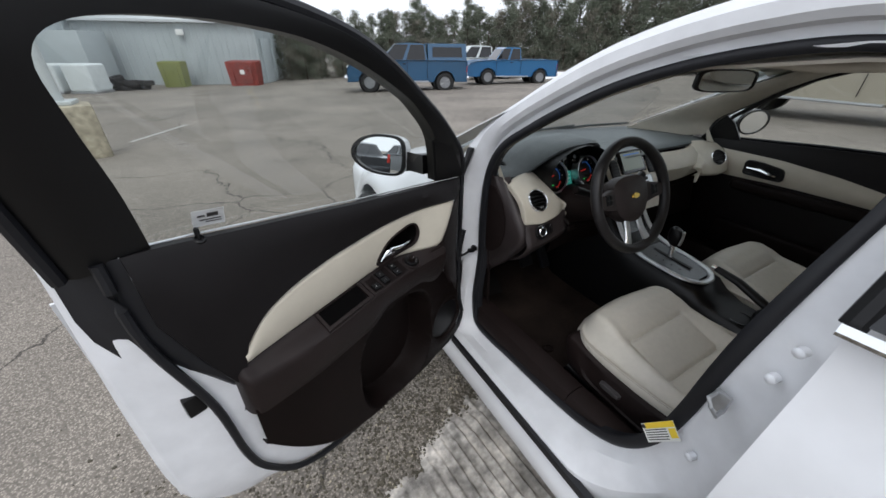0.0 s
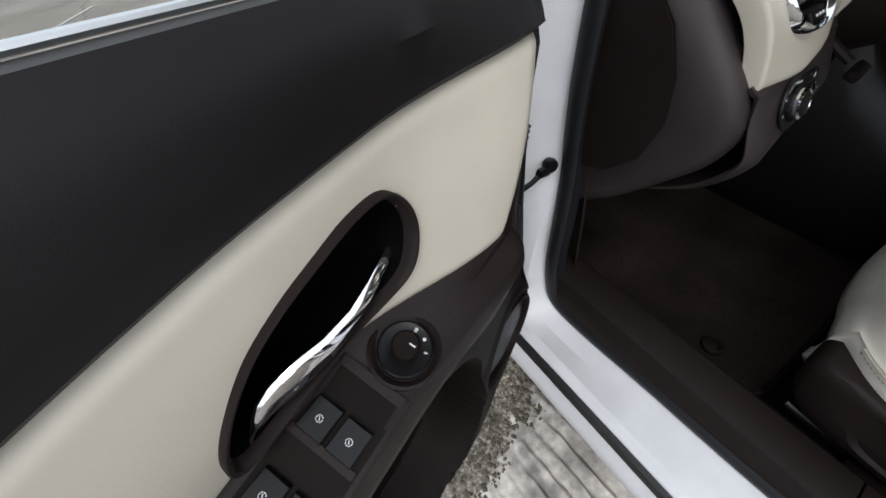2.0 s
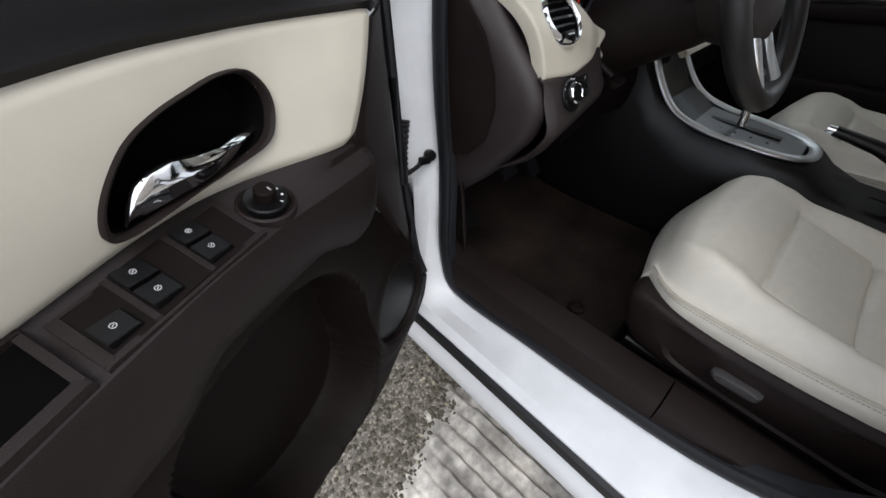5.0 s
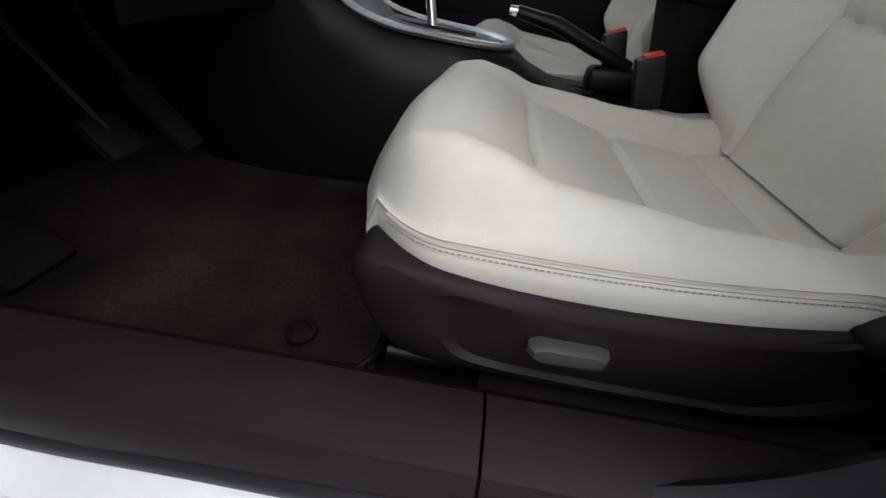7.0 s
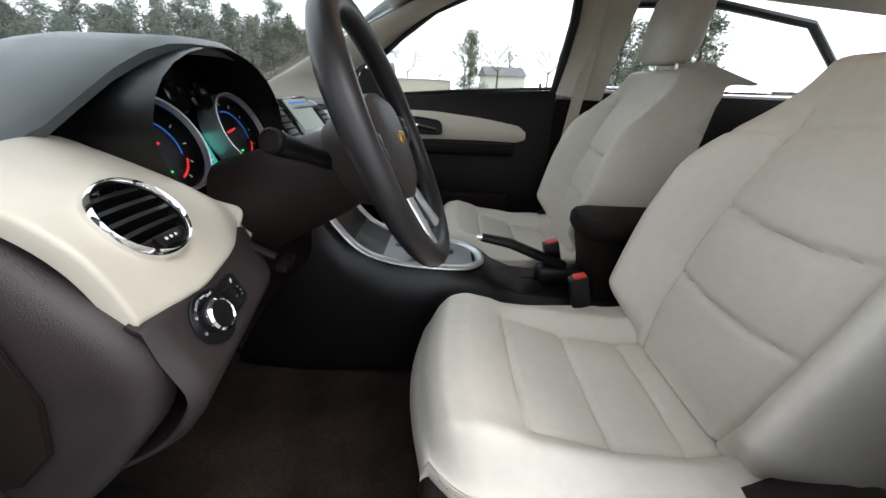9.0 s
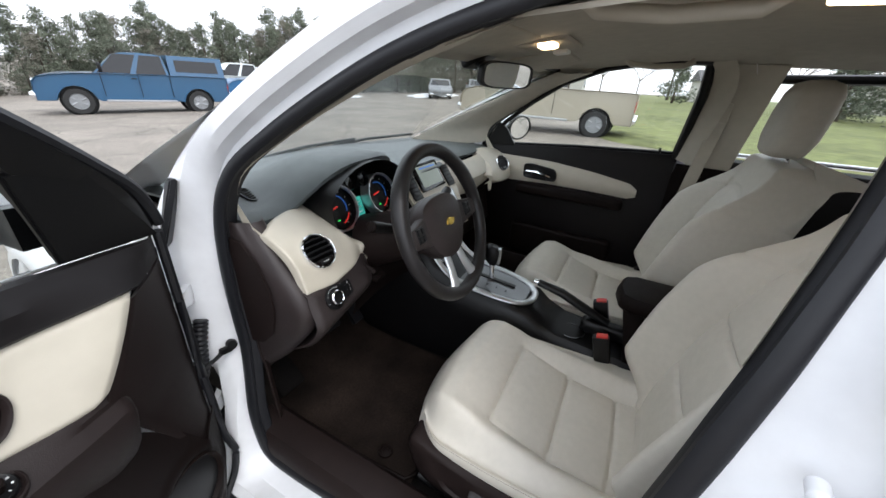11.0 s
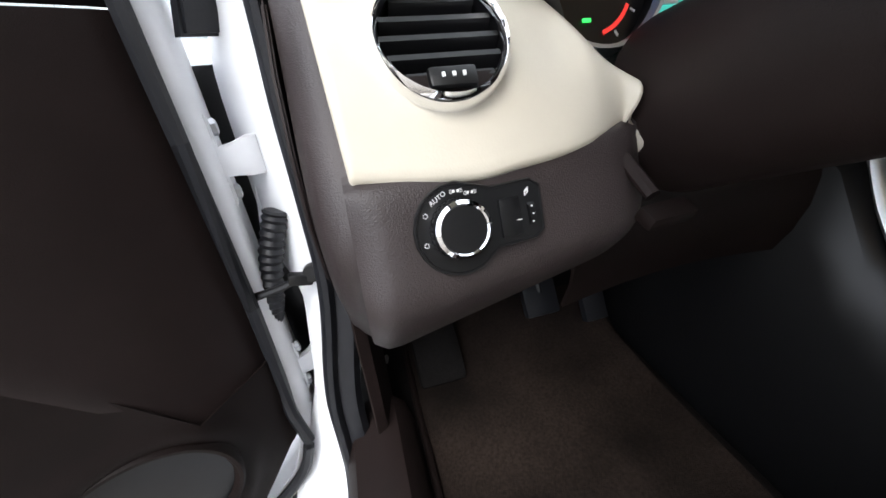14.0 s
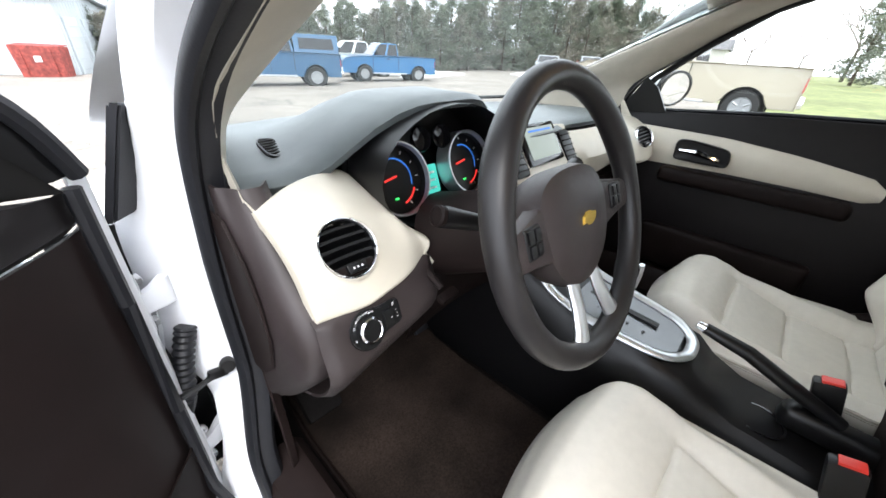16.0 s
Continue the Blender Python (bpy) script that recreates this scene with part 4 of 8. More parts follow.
# inner pillar trims (windscreen pillar, cant rail, centre pillar)
for side in (-1, 1):
    bm = bmesh.new()
    a = place_ring(offset_ring(-0.010), -0.018, side)
    b = place_ring(offset_ring(0.012), -0.050, side)
    c = place_ring(offset_ring(0.060), -0.075, side)
    idx = [i for i, (y, z) in enumerate(ring) if z > 1.06 and y < -0.47]
    surf(bm, [[q[i] for i in idx] for q in (a, b, c)])
    part("pillar_trim", bm, PILLAR, car, "beige moulded pillar trim")
    # lower centre pillar
    bm = shell([[(side * (xs(z) - 0.03 - 0.02 * s), -0.90 - 0.17 * s + (z - 1.0) * -0.06, z) for s in (0, .25, .5, .75, 1)] for z in (0.42, 0.6, 0.8, 1.0, 1.06)], 0.01)
    part("centre_pillar_trim", bm, TRIM, car, "dark lower centre pillar trim")
    bm = shell([[(side * (xs(z) - 0.02 - 0.02 * s), -0.93 - 0.15 * s + (z - 1.0) * -0.08, z) for s in (0, .25, .5, .75, 1)] for z in (1.06, 1.15, 1.25, 1.35, 1.43)], 0.01)
    part("centre_pillar_upper", bm, PILLAR, car, "beige upper centre pillar trim")

# windscreen
def ws(s, q):
    """s across (-1..1), q from the cowl (0) to the header (1)."""
    x = s * (0.625 - 0.080 * q)
    y = 0.52 - 0.78 * q - 0.10 * s * s * (1 + 0.2 * q)
    return (x, y, 0.995 + 0.445 * q - 0.035 * q * q - 0.022 * s * s * q)


bm = bmesh.new()
surf(bm, [[ws(i / 8 - 1, q / 8) for i in range(17)] for q in range(9)])
wsc = part("windscreen", bm, GLASS, car, "clear windscreen")
wsc.visible_shadow = False
bm = tube([ws(i / 12 - 1, 0.0) for i in range(25)], 0.012, 6)
tube([ws(i / 12 - 1, 1.0) for i in range(25)], 0.012, 6, bm=bm)
part("windscreen_band", bm, BLACK, car)
for s in (-0.35, 0.25):
    part("wiper", tube([Vector(ws(s, 0.02)) + Vector((0, 0.0, 0.012)), Vector(ws(s + 0.3, 0.05)) + Vector((0, 0, 0.016)), Vector(ws(s + 0.75, 0.07)) + Vector((0, 0, 0.016))], 0.007, 6), BLACK, car, "black wiper arm")
# outer windscreen pillars, white
for side in (-1, 1):
    bm = bmesh.new()
    rows = []
    for q in [i / 10 for i in range(11)]:
        g = Vector(ws(side * 1.0, q))
        f = Vector((side * (xs(g.z) + 0.035), g.y - 0.10 + 0.04 * q, g.z + 0.035))
        rows.append([g, g.lerp(f, 0.5) + Vector((side * 0.01, 0.01, 0.02)), f])
    surf(bm, rows)
    part("windscreen_pillar", bm, WHITE, car)
    inner = spline([(0, -0.036, 1.045), (0, -0.085, 1.135), (0, -0.19, 1.215), (0, -0.30, 1.285), (0, -0.42, 1.350), (0, -0.52, 1.388)], 4)
    rows = []
    for i, a in enumerate(inner):
        q = i / (len(inner) - 1)
        a = Vector((side * (xs(a.z) - 0.020 - 0.026 * (1 - ease(q / 0.25))), a.y - 0.004, a.z))
        g = Vector(ws(side * 0.985, q)) + Vector((-side * 0.006, -0.008, -0.008))
        rows.append([a.lerp(g, k) + Vector((-side * 0.016, -0.012, -0.006)) * math.sin(k * math.pi) ** 0.7 for k in (0, .06, .15, .3, .45, .6, .75, .88, 1)])
    part("pillar_lining", shell(rows, 0.004), PILLAR, car, "beige lining of the windscreen pillar", angle=60)

# bonnet, wings and nose
rows = []
for i in range(13):
    q = i / 12
    y = 0.50 + 1.0 * q
    z = 0.985 - 0.24 * q ** 1.4 - 0.20 * max(0, q - 0.75) ** 1.3
    rows.append([(s * (0.74 - 0.03 * q), y, z - 0.05 * s * s - 0.10 * abs(s) ** 7) for s in [k / 8 - 1 for k in range(17)]])
part("bonnet", shell(rows, 0.006), WHITE, car)
for side in (-1, 1):
    rows = []
    for i in range(17):
        q = i / 16
        y = 0.075 + 1.36 * q
        arch = max(0.0, 1 - ((y - 0.95) / 0.37) ** 2)
        zl = 0.24 + 0.46 * math.sqrt(arch) if arch > 0 else 0.24
        zt = 0.965 - 0.30 * q ** 1.3
        rows.append([(side * (0.735 + 0.105 * math.sin(min(1.0, 1.25 * (1 - k)) * math.pi / 2) ** 0.7 - 0.03 * q * q), y, zl + (zt - zl) * k) for k in (0, .2, .4, .6, .8, .9, .96, 1.0)])
    part("front_wing", shell(rows, 0.006), WHITE, car)
    wheel(car, side * 0.77, 0.95, 0.32, 0.32, 0.2, side)
    wheel(car, side * 0.77, -1.73, 0.32, 0.32, 0.2, side)
part("nose", B((1.5, 0.3, 0.4), (0, 1.52, 0.48), 0.1, None, 4), WHITE, car)
# added black panels darken the gap behind each wing and hide the sky
for side in (-1, 1):
    part("dark_gap_panel", B((0.10, 0.006, 0.56), (side * 0.815, 0.098, 0.68), 0.002), BLACK, car, "added black panel that darkens the gap behind the wing")
# wedge of black rubber between wing and pillar
for side in (-1, 1):
    bm = prism([(side * 0.748, 0.005, 1.125), (side * 0.735, 0.05, 1.118), (side * 0.748, 0.075, 0.985), (side * 0.792, 0.030, 0.985)], (side * 0.012, 0.006, 0.0), bevel=0.003)
    part("wing_gap_filler", bm, RUBBER, car, "black rubber filler at the windscreen pillar's foot")

# closed rear door on the driver's side, and rear flank
def flank(side):
    rows = []
    for i in range(13):
        y = -0.965 - 1.45 * i / 12
        rows.append([(side * (0.80 + 0.075 * math.sin(min(1, k * 1.15) * math.pi) ** 0.6 + 0.0), y - 0.02 * (k - 0.5), 0.33 + 0.76 * k) for k in (0, .08, .2, .35, .5, .65, .8, .9, .97, 1.0)])
    return shell(rows, 0.008)


for side in (-1, 1):
    part("rear_door", flank(side), WHITE, car, "closed white rear door")
    part("belt_moulding", tube([(side * 0.812, y, 1.105 + 0.012 * (-(y) - 1)) for y in (-0.965, -1.3, -1.7, -2.1)], 0.010, 8), CHROME, car, "bright chrome belt moulding")
    g = bmesh.new()
    surf(g, [[(side * (0.785 - 0.125 * k), -0.985 - 0.98 * i / 8 - 0.03 * k, 1.11 + 0.28 * k - 0.06 * (i / 8) ** 3 * k) for k in (0, .25, .5, .75, 1)] for i in range(9)])
    gl = part("rear_door_glass", g, TINT if side < 0 else GLASS, car, "dark tinted rear door glass" if side < 0 else "rear door glass")
    gl.visible_shadow = False
    part("rear_window_frame", tube([(side * 0.78, -0.972, 1.10), (side * 0.73, -0.985, 1.25), (side * 0.655, -1.0, 1.385), (side * 0.64, -1.4, 1.40), (side * 0.66, -1.8, 1.35), (side * 0.74, -2.05, 1.2)], 0.016, 8), BLACK, car)
part("rear_body", B((1.45, 0.7, 0.75), (0, -2.6, 0.72), 0.12, None, 4), WHITE, car)
bm = bmesh.new()
surf(bm, [[(s * (0.58 + 0.05 * q), -2.05 - 0.55 * q, 1.42 - 0.34 * q - 0.04 * s * s) for s in (-1, -.5, 0, .5, 1)] for q in (0, .25, .5, .75, 1)])
rg_ = part("rear_window", bm, GLASS, car)
rg_.visible_shadow = False
part("parcel_shelf", B((1.2, 0.5, 0.03), (0, -2.3, 1.04), 0.01), TRIM, car)

# floor pan, tunnel side, firewall, sills
bm = bmesh.new()
surf(bm, [[(x, y, z) for x in (-0.70, -0.4, -0.15, 0.15, 0.4, 0.70)] for y, z in ((-2.0, 0.40), (-0.9, 0.385), (-0.2, 0.385), (0.05, 0.40), (0.20, 0.52), (0.32, 0.70), (0.40, 0.85), (0.42, 1.0))])
part("floor_pan", bm, CARPET, car, "dark carpeted floor and toe board")
part("underbody", B((1.5, 3.6, 0.06), (0, -0.4, 0.25), 0.0), BLACK, car)
for side in (-1, 1):
    rows = []
    for y in [-0.02 - i * 0.05 for i in range(20)]:
        rows.append([(side * x, y, z) for x, z in ((0.756, 0.418), (0.752, 0.446), (0.738, 0.472), (0.700, 0.482), (0.672, 0.476), (0.655, 0.455), (0.640, 0.385))])
    a, b = rows[:12], rows[11:]
    part("sill_plate", shell([r for r in a], 0.004), SHIELD, car, "dark brown plastic sill plate")
    part("sill_plate", shell([[(p[0], p[1] - 0.003, p[2]) for p in r] for r in b], 0.004), SHIELD, car, "dark brown plastic sill plate")
    rows = []
    for z in (0.38, 0.5, 0.62, 0.76, 0.9, 1.0):
        yk = lerp([(0.38, -0.080), (0.60, -0.064), (0.79, -0.042), (1.0, -0.040)], z)
        rows.append([(side * 0.702, yk - 0.008, z), (side * 0.690, yk, z), (side * 0.676, -0.01, z), (side * 0.678, 0.12, z), (side * 0.68, 0.45, z)])
    part("kick_panel", shell(rows, 0.004), SHIELD, car, "dark brown kick panel")
    part("kick_clip", lathe([(0.0, 0), (0.007, 0), (0.007, 0.004), (0.0, 0.005)], frame_at((side * 0.672, 0.004, 0.535), (-side, -0.3, 0), (0, 0, 1)), 12), SATIN, car)

# ---- the right-hand side of the cabin ----
pd = thing("passenger_door", (0.75, -0.5, 0.4), "closed passenger door with dark trim and a cream insert", "car door")
PW = lambda y: lerp([(-0.95, 1.095), (-0.5, 1.07), (0.0, 1.03)], y)
rows = []
for i in range(23):
    y = -0.90 + 0.86 * i / 22
    rows.append([(0.735, y, 0.44), (0.715, y, 0.55), (0.70, y, 0.70), (0.69, y, 0.84), (0.70, y, 0.90), (0.708, y, 0.98), (0.712, y, PW(y) - 0.02), (0.722, y, PW(y)), (0.745, y, PW(y))])
part("door_trim", shell(rows, 0.005), TRIM_SOFT, pd)
rows = []
for i in range(24):
    y = -0.79 + 0.75 * i / 23
    top = lerp([(-0.79, 0.925), (-0.782, 0.938), (-0.765, 0.947)], y) if y < -0.765 else smoothed([(-0.80, 0.940), (-0.74, 0.952), (-0.6, 0.975), (-0.4, 0.995), (-0.1, 1.0)], y, 0.03)
    low = smoothed([(-0.80, 0.880), (-0.6, 0.885), (-0.4, 0.885), (-0.2, 0.875), (0, 0.865)], y, 0.05) + 0.012 * max(0.0, (-0.775 - y) / 0.015)
    rows.append([(0.697 - 0.012 * math.sin(k * math.pi), y, low + (top - low) * k) for k in (0, .1, .3, .5, .7, .9, 1)])
part("insert", shell(rows, 0.004), CREAM, pd, "smooth cream insert")
part("armrest", B((0.06, 0.50, 0.05), (0.680, -0.50, 0.852), 0.02, None, 4), TRIM, pd)
cupo = spline([(0.0, -0.078, -0.030), (0, -0.04, -0.034), (0, 0.03, -0.034), (0, 0.074, -0.030), (0, 0.080, -0.005), (0, 0.078, 0.030), (0, 0.040, 0.036), (0, -0.02, 0.030), (0, -0.066, 0.022), (0, -0.080, 0.0)], 4, closed=True)
pc_ = Vector((0.688, -0.355, 0.938))
part("handle_cup", loft([[pc_ + Vector((dx, p.y * f, p.z * f)) for p in cupo] for dx, f in ((0.01, 1.0), (-0.012, 1.0), (-0.014, 0.94), (-0.012, 0.86), (-0.0095, 0.80), (-0.009, 0.3))]), BLACK, pd, "dark oval handle cup")
part("pull_handle", tube([(0.668, -0.29, 0.938), (0.664, -0.34, 0.940), (0.666, -0.41, 0.925)], [0.006, 0.010, 0.008], 8), CHROME, pd, "chrome pull handle")
part("map_pocket", B((0.05, 0.5, 0.16), (0.70, -0.5, 0.58), 0.02, None, 3), TRIM, pd)
bm = bmesh.new()
surf(bm, [[(0.735 - 0.105 * k, -0.92 + 0.90 * i / 10 - 0.02 * k, PW(-0.92 + 0.9 * i / 10) + (0.35 - 0.0) * k) for k in (0, .25, .5, .75, 1)] for i in range(11)])
g = part("window_glass", bm, GLASS, pd)
g.visible_shadow = False
part("mirror_sail", prism([(0.715, -0.04, 1.03), (0.715, -0.20, 1.045), (0.70, -0.155, 1.12), (0.69, -0.115, 1.15)], (0.012, 0, 0)), BLACK, pd)
part("rear_window_bar", tube([(0.724, -0.893, 1.080), (0.690, -0.900, 1.20), (0.650, -0.908, 1.32), (0.610, -0.900, 1.43)], 0.018, 8), BLACK, pd, "black bar of the window frame")
part("front_window_bar", tube([(0.735, -0.06, 1.05), (0.705, -0.14, 1.15), (0.665, -0.27, 1.25), (0.632, -0.40, 1.335), (0.605, -0.56, 1.395), (0.592, -0.75, 1.43), (0.592, -0.90, 1.43)], 0.010, 8), BLACK, pd, "black bar of the window frame")
part("sill_strip", tube([(0.74, -0.03, 1.036), (0.742, -0.5, 1.076), (0.74, -0.92, 1.10)], 0.007, 6), RUBBER, pd)
part("lock_pin", tube([(0.715, -0.83, 1.085), (0.715, -0.83, 1.115)], 0.005, 8), BLACK, pd)
PMm = frame_at(Vector((0.845, -0.17, 1.115)), Vector((-0.42, -0.90, -0.10)), (0, 0, 1))
pmo = lambda f, z: [PMm @ Vector((0.060 * f * math.sin(a), 0.084 * f * math.cos(a) * (1 - 0.1 * (math.cos(a) > 0)), z)) for a in [k * math.pi / 16 for k in range(32)]]
pm = part("door_mirror", loft([pmo(0.35, -0.11), pmo(0.75, -0.09), pmo(0.98, -0.03), pmo(1.0, 0.0), pmo(0.96, 0.003)]), WHITE, pd, "white door mirror")
part("mirror_surround", loft([pmo(1.02, -0.012), pmo(1.03, 0.006), pmo(0.90, 0.008), pmo(0.89, 0.002)], ends=False), BLACK, pm)
part("mirror_glass", loft([pmo(0.91, 0.0035), pmo(0.90, 0.005)]), MIRROR, pm)
rows = [[(0.735, y, 0.42), (0.71, y, 0.7), (0.70, y, 0.95), (0.715, y, 1.09), (0.745, y, 1.10)] for y in (-1.07, -1.3, -1.6, -1.95)]
part("rear_door_trim", shell(rows, 0.005), TRIM_SOFT, car)
part("rear_door_trim", shell([[(-p[0], p[1], p[2]) for p in r] for r in rows], 0.005), TRIM_SOFT, car)

pd.location.x -= 0.020
# seat belt on the passenger side
belt = thing("seat_belt", (0.62, -0.95, 1.28), "beige seat belt hanging from the centre pillar", "seat belt")
part("upper_anchor", B((0.03, 0.05, 0.07), (0.628, -0.985, 1.27), 0.008), PILLAR, belt)
part("webbing", shell([[(0.630 + 0.012 * q, -0.99 + w_ + 0.06 * q, 1.26 - 0.60 * q) for w_ in (-0.023, 0, 0.023)] for q in (0, .2, .4, .6, .8, 1)], 0.002), PILLAR, belt)

# ---- dashboard ----
dash = thing("dashboard", (0, 0, 0.9), "two-tone dashboard with a top greyed for reflected sky, cream bands and brown lower panels", "dashboard")


def top_z(x, y):
    """Height of the padded top."""
    z = 1.028 - 0.05 * max(0, y - 0.15) + 0.012 * math.exp(-((x - 0.0) / 0.35) ** 2)
    z += 0.100 * math.exp(-((x + 0.36) / 0.165) ** 4) * math.exp(-max(0.0, (y + 0.0) / 0.20) ** 2) * (1 if y < 0.5 else 0)
    return z


rows = []
for i in range(45):
    x = -0.672 + 1.344 * i / 44
    front = -0.075 - 0.055 * math.exp(-((x + 0.36) / 0.15) ** 4) - 0.04 * math.exp(-(x / 0.14) ** 4) + 0.02 * (abs(x) / 0.67) ** 4
    r = [(x, front + 0.004, top_z(x, front) - 0.020), (x, front, top_z(x, front) - 0.008), (x, front + 0.012, top_z(x, front + 0.01))]
    for k in range(1, 11):
        y = front + 0.012 + (0.47 - 0.10 * (x / 0.67) ** 2 - front) * k / 10
        r.append((x, y, top_z(x, y)))
    rows.append(r)
part("padded_top", shell(rows, 0.006), DASH, dash, "soft padded dash top, coloured grey-green for reflected sky")


def vent(center, nrm, r, up, parent, name="air_vent"):
    m = frame_at(center, nrm, up)
    v = part(name, lathe([(r * 0.89, 0.002), (r * 0.91, 0.006), (r * 0.95, 0.0078), (r * 0.99, 0.0055), (r * 1.02, 0.000), (r * 1.02, -0.014)], m, 48, ends=False), CHROME, parent, "chrome-ringed round air vent")
    part("vent_well", lathe([(r * 0.905, 0.003), (r * 0.89, -0.03), (0.001, -0.034)], m, 40, ends=False), BLACK, v)
    # m's x axis runs up, its y axis across
    for k in range(5):
        u = r * (0.62 - 0.30 * k)
        half = math.sqrt(max(0.0, (r * 0.885) ** 2 - u * u))
        bm = bmesh.new()
        rr = []
        for j in range(9):
            s = j / 8 * 2 - 1
            bow = 0.004 * (1 - s * s)
            rr.append([m @ Vector((u + dx + bow * 0.4, s * half, dz - 0.002 * (1 - s * s))) for dx, dz in ((0.0030, 0.000), (0.0042, -0.004), (-0.006, -0.018), (-0.008, -0.017), (-0.0008, 0.0005))])
        vs = surf(bm, rr, close_v=True)
        cap(bm, vs[0])
        cap(bm, vs[-1])
        part("slat", bm, BLACK, v)
    lo = [(-r * 0.50, s * math.sqrt((r * 0.84) ** 2 - (r * 0.50) ** 2)) for s in (-1, 1)]
    arc = [(r * 0.895 * math.cos(a), r * 0.895 * math.sin(a)) for a in [math.radians(127 + k * 106 / 12) for k in range(13)]]
    part("vent_base", prism([m @ Vector((a, b, -0.004)) for a, b in arc], m.to_3x3() @ Vector((0, 0, 0.004))), TRIM, v)
    part("thumb_wheel", B((0.012, 0.028, 0.006), (0, 0, 0), 0.002, m @ pose(-r * 0.66, 0, 0.003)), BLACK, v)
    for k in range(3):
        part("wheel_mark", B((0.0026, 0.0018, 0.001), (0, 0, 0), 0.0, m @ pose(-r * 0.66, -0.006 + k * 0.006, 0.0066)), PRINT, v)
    return v


# cream panel round the driver's outer vent; its corners in space
TL, BLc, BR, TR = Vector((-0.673, -0.114, 1.016)), Vector((-0.664, -0.209, 0.904)), Vector((-0.466, -0.184, 0.910)), Vector((-0.522, -0.055, 1.023))


def cream_panel(mirror, hole, axis, r_hole):
    """A curved quilt from the top edge to the lower edge; the lower edge runs on to a point by the column."""
    top = spline([TL, Vector((-0.625, -0.088, 1.026)), Vector((-0.575, -0.072, 1.030)), TR, Vector((-0.505, -0.095, 0.995)), Vector((-0.480, -0.120, 0.955)), Vector((-0.452, -0.145, 0.932))], 12)
    low = spline([BLc, Vector((-0.60, -0.214, 0.898)), Vector((-0.56, -0.210, 0.900)), Vector((-0.52, -0.202, 0.902)), Vector((-0.49, -0.192, 0.905)), Vector((-0.468, -0.182, 0.909)), BR], 12)
    rows = []
    for a, b in zip(top, low):
        r = []
        for k in range(33):
            s = k / 32
            p = a.lerp(b, s) + Vector((0, -0.020, 0.012)) * math.sin(s * math.pi)
            r.append((p.x * mirror, p.y, p.z))
        q = [Vector(p) for p in r]
        d0, d1 = (q[0] - q[1]).normalized(), (q[-1] - q[-2]).normalized()
        b = Vector((0, 0.85, -0.5))
        rows.append([q[0] + d0 * 0.004 + b * 0.022, q[0] + d0 * 0.004 + b * 0.006, q[0] + d0 * 0.002 + b * 0.0015] + q + [q[-1] + d1 * 0.003 + b * 0.0015, q[-1] + d1 * 0.0045 + b * 0.005, q[-1] + d1 * 0.005 + b * 0.020])
    for at, nb in ((0, 1), (-1, -2)):
        out = (Vector(rows[at][11]) - Vector(rows[nb][11])).normalized()
        for k, (a, c) in enumerate(((0.0025, 0.0015), (0.004, 0.006), (0.004, 0.024))):
            new_ = [Vector(p) + out * a + Vector((0, 0.85, -0.5)) * c for p in (rows[at] if k == 0 else base_row)]
            if k == 0:
                base_row = rows[at]
            rows.insert(0, new_) if at == 0 else rows.append(new_)
    bm = shell(rows, 0.004)
    # the opening for the air vent
    gone = []
    for f in bm.faces:
        d = f.calc_center_median() - hole
        if abs(d.dot(axis)) < 0.05 and (d - axis * d.dot(axis)).length < r_hole:
            gone.append(f)
    bmesh.ops.delete(bm, geom=gone, context="FACES")
    return bm


VN = Vector((0.02, -0.72, 0.60)).normalized()
VC = Vector((-0.601, -0.180, 0.968))
VP = Vector((-0.35, -0.72, 0.5)).normalized()
part("cream_panel", cream_panel(1, VC, VN, 0.0384), CREAM, dash, "smooth cream vinyl vent panel", angle=70)
vent(VC, VN, 0.041, (0, 0.6, 0.8), dash)
part("cream_panel", cream_panel(-1, Vector((0.585, -0.182, 0.970)), VP, 0.0362), CREAM, dash, "smooth cream vinyl vent panel")
vent(Vector((0.585, -0.182, 0.970)), Vector((-0.35, -0.72, 0.5)), 0.038, (0, 0.6, 0.8), dash)
# long cream band in front of the passenger
rows = []
for i in range(16):
    x = 0.16 + 0.40 * i / 15
    rows.append([(x, -0.075 - 0.02 * math.sin(i / 15 * math.pi), 1.012), (x, -0.115 - 0.02 * math.sin(i / 15 * math.pi), 0.985), (x, -0.135 - 0.02 * math.sin(i / 15 * math.pi), 0.945), (x, -0.130, 0.895 - 0.02 * math.sin(i / 15 * math.pi))])
part("cream_band", shell(rows, 0.004), CREAM, dash, "cream vinyl band across the passenger side")
part("glove_box", B((0.44, 0.20, 0.22), (0.38, -0.03, 0.76), 0.04, pose(0, 0, 0, -12, 0, 0), 4), TRIM, dash)
part("passenger_lower", B((0.50, 0.14, 0.10), (0.40, -0.06, 0.885), 0.03, None, 4), TRIM, dash)

# dash end cap by the door, and knee panel with the light switch
rows = []
for q in [k / 40 for k in range(41)]:
    z = 1.035 - 0.425 * q
    yf = smoothed([(0, -0.080), (0.06, -0.100), (0.325, -0.204), (0.42, -0.222), (0.55, -0.205), (0.8, -0.115), (1, -0.02)], q, 0.06)
    rows.append([(-0.694, 0.02, z), (-0.700, yf * 0.35, z), (-0.700, yf * 0.7 + 0.005, z), (-0.692, yf + 0.022, z), (-0.680, yf + 0.004, z), (-0.664, yf, z), (-0.652, yf + 0.003, z), (-0.640, yf + 0.020, z)])
    rows[-1] = spline(rows[-1], 4)
